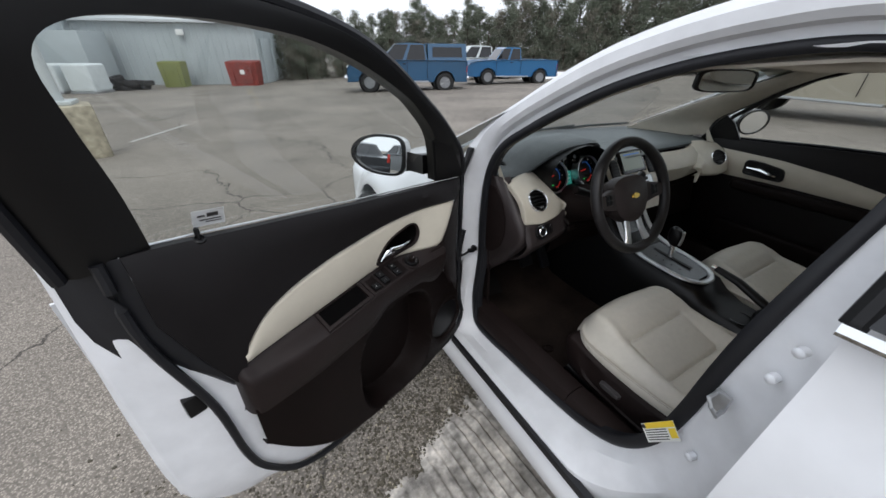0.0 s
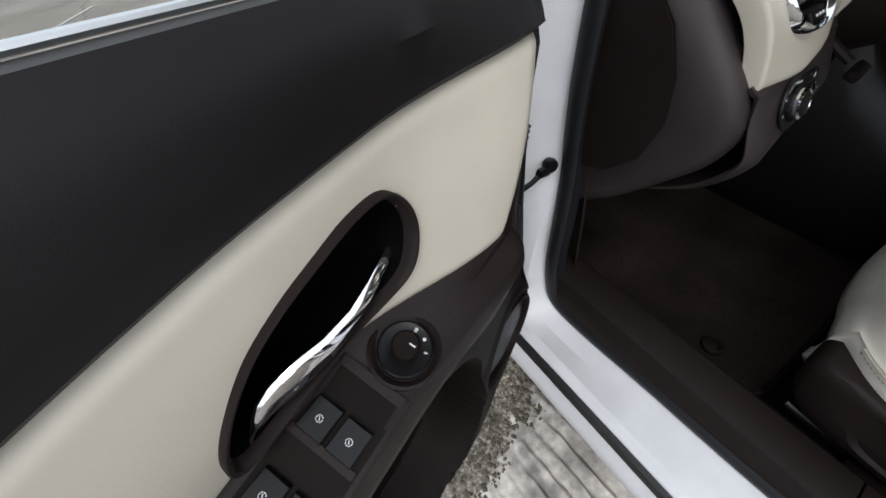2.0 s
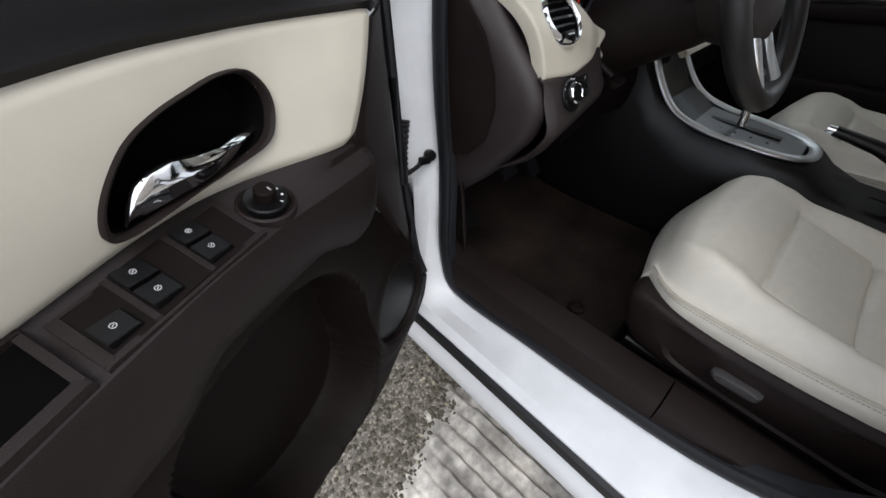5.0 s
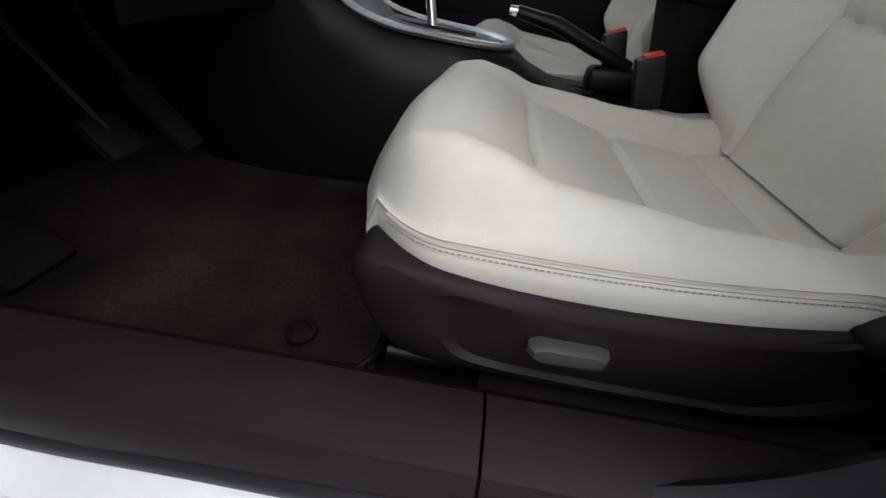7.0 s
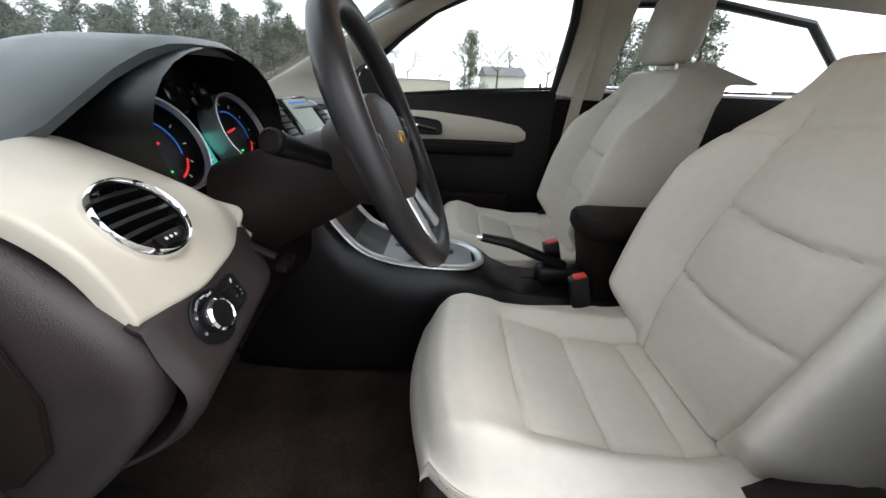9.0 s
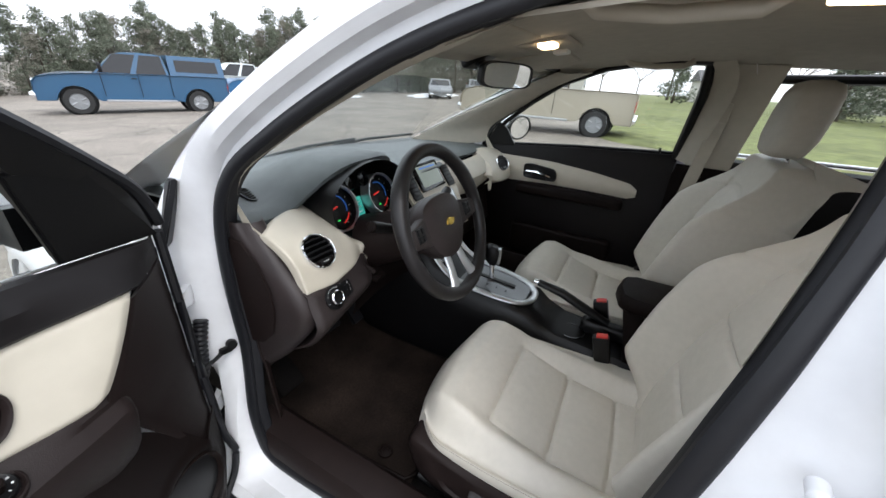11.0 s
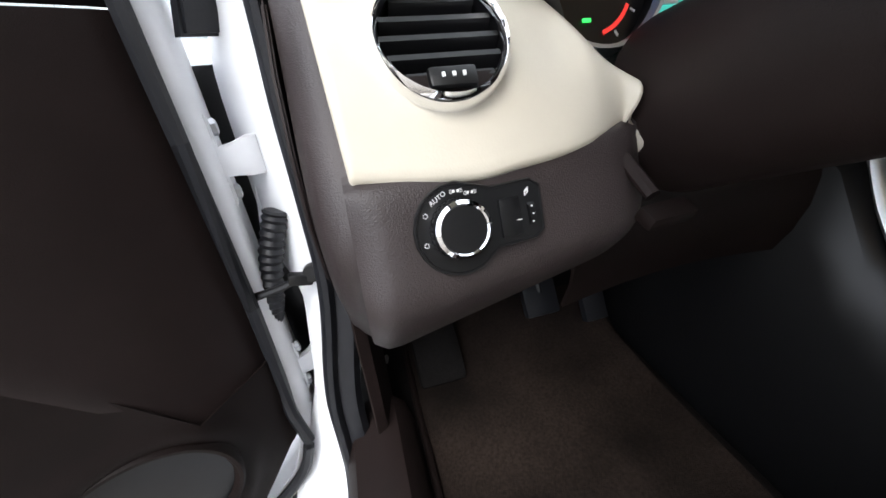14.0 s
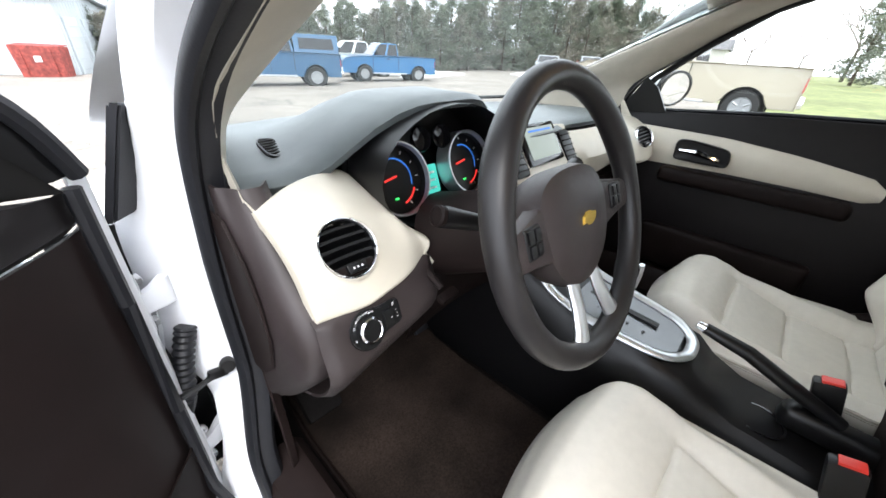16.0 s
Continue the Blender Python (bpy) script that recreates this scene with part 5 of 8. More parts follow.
part("end_cap", shell(rows, 0.004), COCOA, dash, "brown plastic dash end cap", angle=70)
part("end_cover", prism([(-0.7015, y, z) for y, z in ((-0.020, 1.000), (-0.075, 1.000), (-0.118, 0.955), (-0.140, 0.905), (-0.147, 0.850), (-0.130, 0.790), (-0.085, 0.745), (-0.020, 0.725))], (-0.004, 0, 0), bevel=0.0025), SHIELD, dash, "dark raised cover on the dash end")
rows = []
prof = [(0.006, 0.004), (0.0, 0.0), (-0.008, -0.003), (-0.015, -0.012), (-0.024, -0.034), (-0.035, -0.062), (-0.037, -0.074), (-0.034, -0.088), (-0.020, -0.112), (0.005, -0.140), (0.05, -0.170), (0.11, -0.200)]
for i in range(25):
    s = i / 24
    x = -0.672 + 0.236 * s
    turn = 0.030 * max(0.0, (s - 0.82) / 0.18) ** 2 + 0.014 * max(0.0, 1 - s / 0.07) ** 2
    rows.append([(x + 0.004 * max(0, -dz) * 8 * (s - 0.5), -0.209 + 0.035 * s + dy + turn * min(1.0, -dz * 40 + 0.2), 0.899 + 0.011 * s + dz * (1 - 0.12 * s)) for dy, dz in prof])
part("knee_panel", shell([spline(r, 3) for r in rows], 0.004), COCOA, dash, "brown grained knee panel", angle=70)
KN = Vector((0.05, -0.90, 0.36)).normalized()
KC = Vector((-0.610, -0.2235, 0.868))
mk_ = frame_at(KC, KN, (0, 0, 1))
arc_ = [(0.0275 * math.cos(a), 0.0275 * math.sin(a), 0.002) for a in [math.radians(-35 + k * 17) for k in range(15)]]
cs = [(0.0215, -0.050, 0.002), (0.0205, -0.024, 0.002)] + arc_[2:] + [(-0.016, -0.024, 0.002), (-0.015, -0.050, 0.002), (-0.011, -0.056, 0.002), (0.017, -0.056, 0.002)]
sp = part("switch_panel", prism([mk_ @ Vector(p) for p in cs], KN * 0.004, bevel=0.001), SWITCH, dash, "black light switch panel with white print")
part("panel_rim", tube([mk_ @ Vector((p[0], p[1], 0.0055)) for p in cs], 0.0011, 6, closed=True, up=tuple(KN)), BLACK, sp)
cu_t = bpy.data.curves.new("auto_text", "FONT")
cu_t.body, cu_t.size, cu_t.align_x, cu_t.align_y = "AUTO", 0.0042, "CENTER", "CENTER"
tmp = bpy.data.objects.new("auto_text", cu_t)
bpy.context.scene.collection.objects.link(tmp)
bpy.context.view_layer.update()
me_t = bpy.data.meshes.new_from_object(tmp.evaluated_get(bpy.context.evaluated_depsgraph_get()))
bpy.data.objects.remove(tmp)
bm = bmesh.new()
bm.from_mesh(me_t)
ta = radians(28)
bmesh.ops.transform(bm, matrix=mk_ @ pose(0.0225 * math.cos(ta), 0.0225 * math.sin(ta), 0.0064) @ pose(0, 0, 0, 0, 0, -90 + 28), verts=bm.verts)
part("print_auto", bm, PRINT, sp, "white word AUTO", smooth=False)
for a_, n_ in ((60, 6), (105, 6)):
    ta = radians(a_)
    for q in range(n_):
        t_ = q * 2 * math.pi / n_
        part("print_mark", B((0.0010, 0.0004, 0.0002), (0, 0, 0), 0.0, mk_ @ pose(0.0225 * math.cos(ta) + 0.0013 * math.cos(t_), 0.0225 * math.sin(ta) + 0.0013 * math.sin(t_), 0.0064, 0, 0, math.degrees(t_) + 90)), PRINT, sp)
for a_ in (-3, -26):
    ta = radians(a_)
    for q in (-1, 1):
        part("print_mark", B((0.0016, 0.0014, 0.0002), (0, 0, 0), 0.0, mk_ @ pose(0.0225 * math.cos(ta), 0.0225 * math.sin(ta) + q * 0.0014, 0.0064, 0, 0, a_)), PRINT, sp)
        for k in (-1, 0, 1):
            part("print_mark", B((0.0003, 0.0018, 0.0002), (0, 0, 0), 0.0, mk_ @ pose(0.0225 * math.cos(ta) + k * 0.0009, 0.0225 * math.sin(ta) + q * 0.0032, 0.0064, 0, 0, q * k * 12)), PRINT, sp)
part("blank_button", B((0.024, 0.014, 0.003), (0, 0, 0), 0.001, mk_ @ pose(0.0005, -0.0335, 0.0065)), BLACK, sp)
part("print_mark", B((0.0005, 0.0035, 0.0002), (0, 0, 0), 0.0, mk_ @ pose(-0.002, -0.0385, 0.0082)), PRINT, sp)
dw = part("dimmer_wheel", tube([mk_ @ Vector((0.0, -0.0462, -0.003)), mk_ @ Vector((0.0, -0.0508, -0.003))], 0.0115, 24), BLACK, sp, "ribbed dimmer wheel")
for k in range(5):
    a_ = radians(-50 + 25 * k)
    part("wheel_dot", B((0.0010, 0.0010, 0.0004), (0, 0, 0), 0.0, mk_ @ pose(0.0115 * math.sin(a_), -0.0485, -0.003 + 0.0116 * math.cos(a_))), PRINT, dw)
for k in range(3):
    part("print_mark", B((0.0006, 0.004, 0.0002), (0, 0, 0), 0.0, mk_ @ pose(0.0155 - k * 0.0012, -0.0465, 0.0064, 0, 0, 40)), PRINT, sp)
kb = part("light_knob", lathe([(0.0175, -0.004), (0.0175, 0.010), (0.0165, 0.012)], mk_, 36, ends=False), BLACK, dash, "ribbed rotary light switch")
part("knob_ring", lathe([(0.0168, 0.010), (0.0172, 0.0145), (0.0150, 0.0165), (0.0140, 0.0155)], mk_, 36, ends=False), CHROME, kb)
part("knob_face", lathe([(0.0145, 0.0155), (0.0001, 0.0162)], mk_, 36), BLACK, kb)
for k in range(28):
    a = k / 28 * 2 * math.pi
    part("knob_rib", B((0.0012, 0.0022, 0.010), (0, 0, 0), 0.0, mk_ @ pose(0.0178 * math.cos(a), 0.0178 * math.sin(a), 0.004, 0, 0, math.degrees(a))), BLACK, kb)
DX, DY = -0.568, 0.080
df = Vector((DX, DY, top_z(DX, DY) + 0.002))
dtm = frame_at(df, Vector((0, -0.10, 1)).normalized(), (0.14, 1, 0))
de = part("demister_grille", loft([[dtm @ Vector((0.046 * s_ * math.copysign(abs(math.cos(a)) ** 0.6, math.cos(a)), 0.017 * s_ * math.copysign(abs(math.sin(a)) ** 0.6, math.sin(a)), h_)) for a in [k * math.pi / 12 for k in range(24)]] for s_, h_ in ((1.0, -0.004), (1.0, 0.002), (0.90, 0.0025), (0.86, -0.001))]), BLACK, dash, "small flat demister grille")
for k in range(6):
    part("grille_bar", B((0.003, 0.026, 0.003), (0, 0, 0), 0.0, dtm @ pose(-0.030 + 0.012 * k, 0, 0.0015, 0, 0, 18)), TRIM, de)

# instrument cluster
cl = thing("instrument_cluster", (-0.36, -0.10, 1.03), "instrument cluster with two chrome-ringed dials and a lit cyan display", "gauges")
CN = Vector((0.0, -0.93, 0.36)).normalized()
part("hood_lining", loft([[Vector((-0.36, -0.06, 1.02)) + Vector((0.155 * sc * math.cos(a), dy, 0.082 * sc * math.sin(a) + 0.02 * math.sin(a))) for a in [k * math.pi / 14 for k in range(28)]] for dy, sc in ((-0.085, 1.0), (0.0, 0.98), (0.03, 0.9))], ends=False), BLACK, cl)
part("backing", loft([[Vector((-0.36, -0.045, 1.02)) + Vector((0.155 * math.cos(a), dy, 0.095 * math.sin(a))) for a in [k * math.pi / 14 for k in range(28)]] for dy in (0, 0.004)]), BLACK, cl)
for sx, gx in ((-1, -0.448), (1, -0.275)):
    m = frame_at((gx, -0.100, 1.005), CN, (0, 0, 1))
    d = part("dial", lathe([(0.056, 0.004), (0.0575, -0.01), (0.0001, -0.012)], m, 40, ends=False), BLACK, cl, "black dial face")
    part("dial_ring", lathe([(0.0555, 0.004), (0.057, 0.012), (0.060, 0.012), (0.062, -0.02)], m, 44, ends=False), SATIN, d, "silver dial ring")
    bm = bmesh.new()
    for k in range(24):
        a0, a1 = math.radians(-20 + k * 5), math.radians(-20 + (k + 1) * 5)
        pts = [m @ Vector((rr_ * math.sin(t) * 1.0, -rr_ * math.cos(t), -0.0095)) for rr_, t in ((0.0345, a0), (0.0370, a0), (0.0370, a1), (0.0345, a1))]
        bm.faces.new([bm.verts.new(p) for p in pts])
    part("dial_arc", bm, BLUEL, d)
    part("needle", B((0.003, 0.026, 0.002), (0, 0, 0), 0.0, m @ pose(0.004, 0.010, -0.006, 0, 0, 10)), NEEDLE, d, "glowing red needle")
    bm = bmesh.new()
    for k in range(8):
        a0, a1 = math.radians(-75 + k * 6), math.radians(-75 + (k + 1) * 6)
        pts = [m @ Vector((rr_ * math.sin(t), -rr_ * math.cos(t), -0.009)) for rr_, t in ((0.040, a0), (0.0435, a0), (0.0435, a1), (0.040, a1))]
        bm.faces.new([bm.verts.new(p) for p in pts])
    part("red_zone", bm, NEEDLE, d)
    for k in range(9):
        a = math.radians(-60 + k * 30)
        part("dial_mark", B((0.005, 0.0016, 0.001), (0, 0, 0), 0.0, m @ pose(0.048 * math.sin(a), -0.048 * math.cos(a), -0.009, 0, 0, math.degrees(a) - 90)), PRINT, d)
    part("tell_tale", B((0.003, 0.008, 0.001), (0, 0, 0), 0.0, m @ pose(-0.030, 0.004, -0.009)), GREENL, d)
di = part("display", B((0.040, 0.004, 0.052), (-0.360, -0.086, 0.985), 0.003, pose(0, 0, 0, -21, 0, 0)), CYAN, cl, "lit cyan trip display")
for k in range(3):
    part("display_text", B((0.020, 0.002, 0.0035), (-0.360, -0.0915 - 0.003 + 0.005 * k, 0.971 + 0.013 * k), 0.0, pose(0, 0, 0, -21, 0, 0)), PAPER, di)
for gx in (-0.385, -0.335):
    m = frame_at((gx, -0.085, 1.060), CN, (0, 0, 1))
    part("small_dial", lathe([(0.020, 0.004), (0.022, 0.0), (0.0195, -0.006), (0.0001, -0.008)], m, 24, ends=False), GLOSS, cl)

# ---- steering column and wheel ----
SC = Vector((-0.383, -0.380, 1.016))
SN = Vector((0.0, -0.918, 0.396)).normalized()
sm = frame_at(SC, SN, (0, 0, 1))
col = thing("steering_column", (-0.362, -0.2, 0.95), "brown column shroud with stalks", "steering column")
rows = []
for q, w_, h in ((0.05, 0.058, 0.050), (0.10, 0.066, 0.060), (0.16, 0.070, 0.066), (0.25, 0.075, 0.075)):
    c = SC - SN * q
    rows.append([c + sm.to_3x3() @ Vector((h * math.sin(a) - 0.01, w_ * math.cos(a) * (1 + 0.0), 0)) for a in [k * math.pi / 10 for k in range(20)]])
# darker brown than the dash panels, to put in the shade below the wheel
part("shroud", loft(rows), SHIELD, col)
for sx in (-1, 1):
    base = SC - SN * 0.085 + Vector((sx * 0.06, 0, 0.012))
    tip = Vector((-0.371 + sx * 0.170, -0.283, 1.030))
    st = part("stalk", tube([base, base.lerp(tip, 0.45), tip], [0.011, 0.011, 0.0135], 12), BLACK, col, "black control stalk")
    dn = (tip - base).normalized()
    part("stalk_button", lathe([(0.0125, 0), (0.013, 0.006), (0.0105, 0.008), (0.0100, 0.006), (0.0001, 0.0065)], frame_at(tip, dn, (0, 0, 1)), 20), TRIM, st)
lever = thing("tilt_lever", (-0.452, -0.22, 0.86), "dark column tilt lever with a flat tab", "lever")
part("rod", tube([(-0.474, -0.170, 0.900), (-0.468, -0.226, 0.866)], 0.0055, 8), SHIELD, lever)
part("tab", B((0.040, 0.016, 0.012), (-0.466, -0.238, 0.857), 0.004, pose(0, 0, 0, 20, 0, 5)), TRIM, lever)
part("knee_bolster", shell([[(-0.470 + 0.36 * s, -0.10 - 0.06 * math.sin(q * 2.2) + 0.02 * math.sin(s * math.pi), 0.905 - 0.20 * q) for s in [k / 8 for k in range(9)]] for q in [k / 6 for k in range(7)]], 0.004), TRIM, dash)

sw = thing("steering_wheel", tuple(SC), "dark leather three-spoke steering wheel with a gold badge", "steering wheel")
R = 0.173
part("rim", tube([sm @ Vector((R * math.cos(a), R * math.sin(a), 0)) for a in [k * 2 * math.pi / 56 for k in range(56)]], [0.0165 + 0.0020 * math.exp(-((((k * 360 / 56 + 180) % 360) - 180 - 60) / 18) ** 2) + 0.0022 * math.exp(-((((k * 360 / 56 + 180) % 360) - 180 + 60) / 18) ** 2) for k in range(56)], 14, closed=True, up=tuple(SN)), WHEEL, sw, "dark stitched leather rim")
hub = []
for dz, sc in ((-0.075, 0.72), (-0.042, 0.90), (-0.018, 0.94), (-0.004, 0.89), (0.006, 0.70), (0.010, 0.32)):
    r = []
    for k in range(48):
        c, q = math.cos(k * math.pi / 24), math.sin(k * math.pi / 24)
        up_ = 0.084 * math.copysign(abs(c) ** 0.80, c)
        r.append(sm @ Vector(((up_ - 0.010) * sc, 0.094 * sc * (1.0 + 0.22 * c) * math.copysign(abs(q) ** 0.80, q), dz)))
    hub.append(r)
hb_ = part("airbag_cover", loft(hub), COCOA, sw, "brown padded airbag cover")
for s in (-1, 1):
    part("side_spoke", loft([[sm @ Vector((x, s * y, z)) for x, z in ((h1, zb), (h1, zf - 0.007), (h1 - 0.003, zf - 0.002), (h1 - 0.009, zf), (h0 + 0.009, zf), (h0 + 0.003, zf - 0.002), (h0, zf - 0.007), (h0, zb))]
                             for y, h0, h1, zf, zb in ((0.040, -0.044, 0.044, -0.004, -0.030), (0.062, -0.040, 0.040, -0.003, -0.028), (0.086, -0.034, 0.034, -0.002, -0.024), (0.112, -0.028, 0.029, 0.0, -0.018), (0.140, -0.024, 0.024, 0.002, -0.014), (0.164, -0.021, 0.020, 0.004, -0.010))]), COCOA, sw)
    bp = part("button_pad", B((0.036, 0.032, 0.008), (0, 0, 0), 0.0039, sm @ pose(0.004, s * 0.116, -0.001), 4), BLACK, sw, "black wheel buttons")
    for k in range(4):
        part("button", B((0.014, 0.011, 0.004), (0, 0, 0), 0.0015, sm @ pose(0.012 - 0.016 * (k // 2), s * (0.109 + 0.014 * (k % 2)), 0.0035)), SWITCH, bp)
    part("lower_spoke", tube([sm @ Vector(p) for p in ((-0.044, s * 0.032, -0.016), (-0.078, s * 0.030, -0.010), (-0.110, s * 0.034, -0.006), (-0.140, s * 0.043, -0.002), (-0.165, s * 0.056, 0.0))], [0.012, 0.0125, 0.013, 0.015, 0.018], 12, flat=0.5, up=tuple(SN)), SATIN, sw, "satin silver lower spoke")
bd = [(0.011, -0.010), (0.011, 0.006), (0.006, 0.006), (0.006, 0.024), (-0.006, 0.020), (-0.006, 0.010), (-0.011, 0.010), (-0.011, -0.006), (-0.006, -0.006), (-0.006, -0.024), (0.006, -0.020), (0.006, -0.010)]
part("badge", prism([sm @ Vector((a * 0.8, -b * 0.8, 0.009)) for a, b in bd], SN * 0.004, bevel=0.0012), GOLD, sw, "gold cross-shaped badge")

# ---- centre stack and console ----
con = thing("centre_console", (0.0, -0.4, 0.6), "dark centre console with silver trimmed shifter plate", "console")
rows = []
for y, zt, hw in ((0.10, 0.93, 0.13), (-0.08, 0.90, 0.125), (-0.16, 0.832, 0.12), (-0.22, 0.742, 0.118), (-0.32, 0.682, 0.116), (-0.45, 0.667, 0.112), (-0.56, 0.654, 0.105), (-0.60, 0.625, 0.10), (-0.66, 0.600, 0.10), (-0.78, 0.590, 0.10), (-0.95, 0.590, 0.10)):
    rows.append([(-hw - 0.03, y, 0.385), (-hw - 0.012, y, zt - 0.09), (-hw, y, zt - 0.02), (-hw + 0.02, y, zt), (0, y, zt), (hw - 0.02, y, zt), (hw, y, zt - 0.02), (hw + 0.012, y, zt - 0.09), (hw + 0.03, y, 0.385)])
bm = bmesh.new()
surf(bm, rows)
part("body", bm, BLACK, con)
half_ = [(-0.086, -0.150, 0.862), (-0.092, -0.20, 0.778), (-0.096, -0.26, 0.716), (-0.096, -0.34, 0.688), (-0.092, -0.43, 0.677), (-0.076, -0.51, 0.669), (-0.040, -0.548, 0.664)]
fp_ = spline(half_ + [(0, -0.556, 0.663)] + [(-x, y, z) for x, y, z in half_[::-1]], 5)
part("silver_frame", tube(fp_, 0.0125, 10, flat=0.55), SATIN, con, "satin silver shifter frame")
part("shifter_plate", shell([[(x * w_, y, z) for x in (-1, -0.5, 0.5, 1)] for y, z, w_ in ((-0.30, 0.692, 0.080), (-0.36, 0.683, 0.082), (-0.44, 0.675, 0.078), (-0.50, 0.669, 0.066), (-0.535, 0.665, 0.048))], 0.003), GREYP, con, "dark silver gear plate")
part("console_tray", shell([[(x * w_, y, z) for x in (-1, -0.5, 0.5, 1)] for y, z, w_ in ((-0.17, 0.826, 0.078), (-0.22, 0.745, 0.080), (-0.27, 0.704, 0.082), (-0.295, 0.694, 0.082))], 0.003), GLOSS, con, "gloss black tray")
part("gear_slot", B((0.018, 0.17, 0.004), (0.01, -0.40, 0.681), 0.001, pose(0, 0, 0, 4, 0, 0)), BLACK, con)
for k in range(4):
    part("gear_mark", B((0.008, 0.006, 0.001), (-0.035, -0.36 - k * 0.035, 0.6825 - k * 0.0026), 0.0), INK, con)
gs = thing("gear_selector", (0.02, -0.38, 0.68), "black gear selector knob with chrome collar", "gear lever")
part("shaft", tube([(0.012, -0.395, 0.678), (0.018, -0.385, 0.745)], 0.010, 10), CHROME, gs)
part("knob", loft([[Vector((0.018, -0.383, z)) + Vector((0.022 * s * math.cos(a), 0.030 * s * math.sin(a), 0.004 * math.sin(a))) for a in [k * math.pi / 8 for k in range(16)]] for z, s in ((0.735, 0.55), (0.75, 0.85), (0.775, 1.0), (0.795, 0.95), (0.806, 0.6), (0.809, 0.1))]), BLACK, gs, "black leather knob")
part("knob_trim", loft([[Vector((0.0 + 0.018, -0.408, z)) + Vector((0.010 * s * math.cos(a), 0.008 * s * math.sin(a), 0)) for a in [k * math.pi / 6 for k in range(12)]] for z, s in ((0.74, 0.7), (0.77, 1.0), (0.80, 0.8))]), SATIN, gs)
for o_ in (con, gs):
    o_.location.x -= 0.022
# stack: screen, buttons, vents
st = thing("centre_stack", (0, -0.12, 0.95), "centre stack with a colour screen, vents and silver controls", "car stereo")
SM = frame_at((0.0, -0.150, 0.960), Vector((-0.0, -0.80, 0.55)), (0, 0, 1))
part("fascia", prism([SM @ Vector(p) for p in ((0.10, 0.155, -0.02), (0.11, 0.0, -0.02), (0.10, -0.155, -0.02), (-0.02, -0.15, -0.015), (-0.15, -0.105, -0.01), (-0.15, 0.105, -0.01), (-0.02, 0.15, -0.015))], SM.to_3x3() @ Vector((0, 0, 0.018)), bevel=0.004), CREAM, st, "cream and silver fascia")
part("screen_bezel", B((0.100, 0.165, 0.014), (0, 0, 0), 0.008, SM @ pose(0.062, 0.0, 0.0)), GLOSS, st)
# the screen is dark; a weak emission stands in for its reflections
SCREEN_GLOW = emitter("screen_reflection_glow", (0.20, 0.23, 0.21), 0.35)
sc = part("screen", B((0.075, 0.13, 0.004), (0, 0, 0), 0.002, SM @ pose(0.064, 0.0, 0.0075)), SCREEN_GLOW, st, "dark display with its reflections put in as a glow")
# glowing bar added on the dark screen
part("screen_bar", B((0.004, 0.10, 0.001), (0, 0, 0), 0.0, SM @ pose(0.092, 0.0, 0.0102)), BLUEL, sc)
for s in (-1, 1):
    v = part("stack_vent", B((0.085, 0.052, 0.010), (0, 0, 0), 0.008, SM @ pose(0.040, s * 0.118, 0.002)), BLACK, st, "black stack vent")
    for k in range(5):
        part("slat", B((0.003, 0.046, 0.008), (0, 0, 0), 0.001, SM @ pose(0.012 + k * 0.014, s * 0.118, 0.006)), TRIM, v)
part("control_plate", B((0.095, 0.20, 0.008), (0, 0, 0), 0.008, SM @ pose(-0.055, 0, 0.004)), SATIN, st, "silver control plate")
for k in range(12):
    part("button", B((0.014, 0.026, 0.005), (0, 0, 0), 0.002, SM @ pose(-0.022 - 0.020 * (k // 4), -0.052 + 0.035 * (k % 4), 0.009)), BLACK, st)
for s in (-1, 0, 1):
    part("knob", lathe([(0.017, 0.006), (0.016, 0.020), (0.013, 0.023), (0.0001, 0.022)], SM @ pose(-0.092, s * 0.066, 0), 24), BLACK, st)
    part("knob_ring", lathe([(0.0185, 0.004), (0.019, 0.012), (0.0175, 0.013)], SM @ pose(-0.092, s * 0.066, 0), 24, ends=False), CHROME, st)

st.location.x -= 0.018
hbk = thing("handbrake", (0.03, -0.65, 0.66), "black handbrake lever with a chrome button", "handbrake")
part("grip", tube([(0.03, -0.80, 0.625), (0.03, -0.72, 0.655), (0.028, -0.64, 0.688), (0.025, -0.56, 0.704)], [0.015, 0.018, 0.0175, 0.014], 12, flat=0.8), BLACK, hbk)
part("button", tube([(0.025, -0.560, 0.704), (0.024, -0.545, 0.706)], [0.009, 0.008], 12), CHROME, hbk, "chrome release button")
part("boot", B((0.05, 0.16, 0.05), (0.03, -0.80, 0.60), 0.02, None, 4), BLACK, hbk)
hbk.location.x -= 0.036
hbk.location.z += 0.015
arm = thing("armrest_box", (0, -0.92, 0.7), "dark padded centre armrest box", "armrest")
part("box", loft([[(s * hw, y0_ + dy, z) for s, dy in ((-1, 0), (-1, -0.26), (1, -0.26), (1, 0))] for z, hw, y0_ in ((0.585, 0.075, -0.86), (0.66, 0.070, -0.845), (0.755, 0.066, -0.82))]), TRIM, arm)
part("lid", loft([[(s * hw * sc, -0.795 - 0.14 + dy * sc, z) for s, dy in ((-1, 0.10), (-0.8, 0.13), (0.0, 0.142), (0.8, 0.13), (1, 0.10), (1, -0.14), (-1, -0.14))] for z, hw, sc in ((0.755, 0.08, 0.92), (0.765, 0.08, 1.0), (0.790, 0.08, 1.0), (0.804, 0.08, 0.93), (0.808, 0.08, 0.75))]), TRIM, arm, "padded dark lid")
arm.location.x -= 0.03
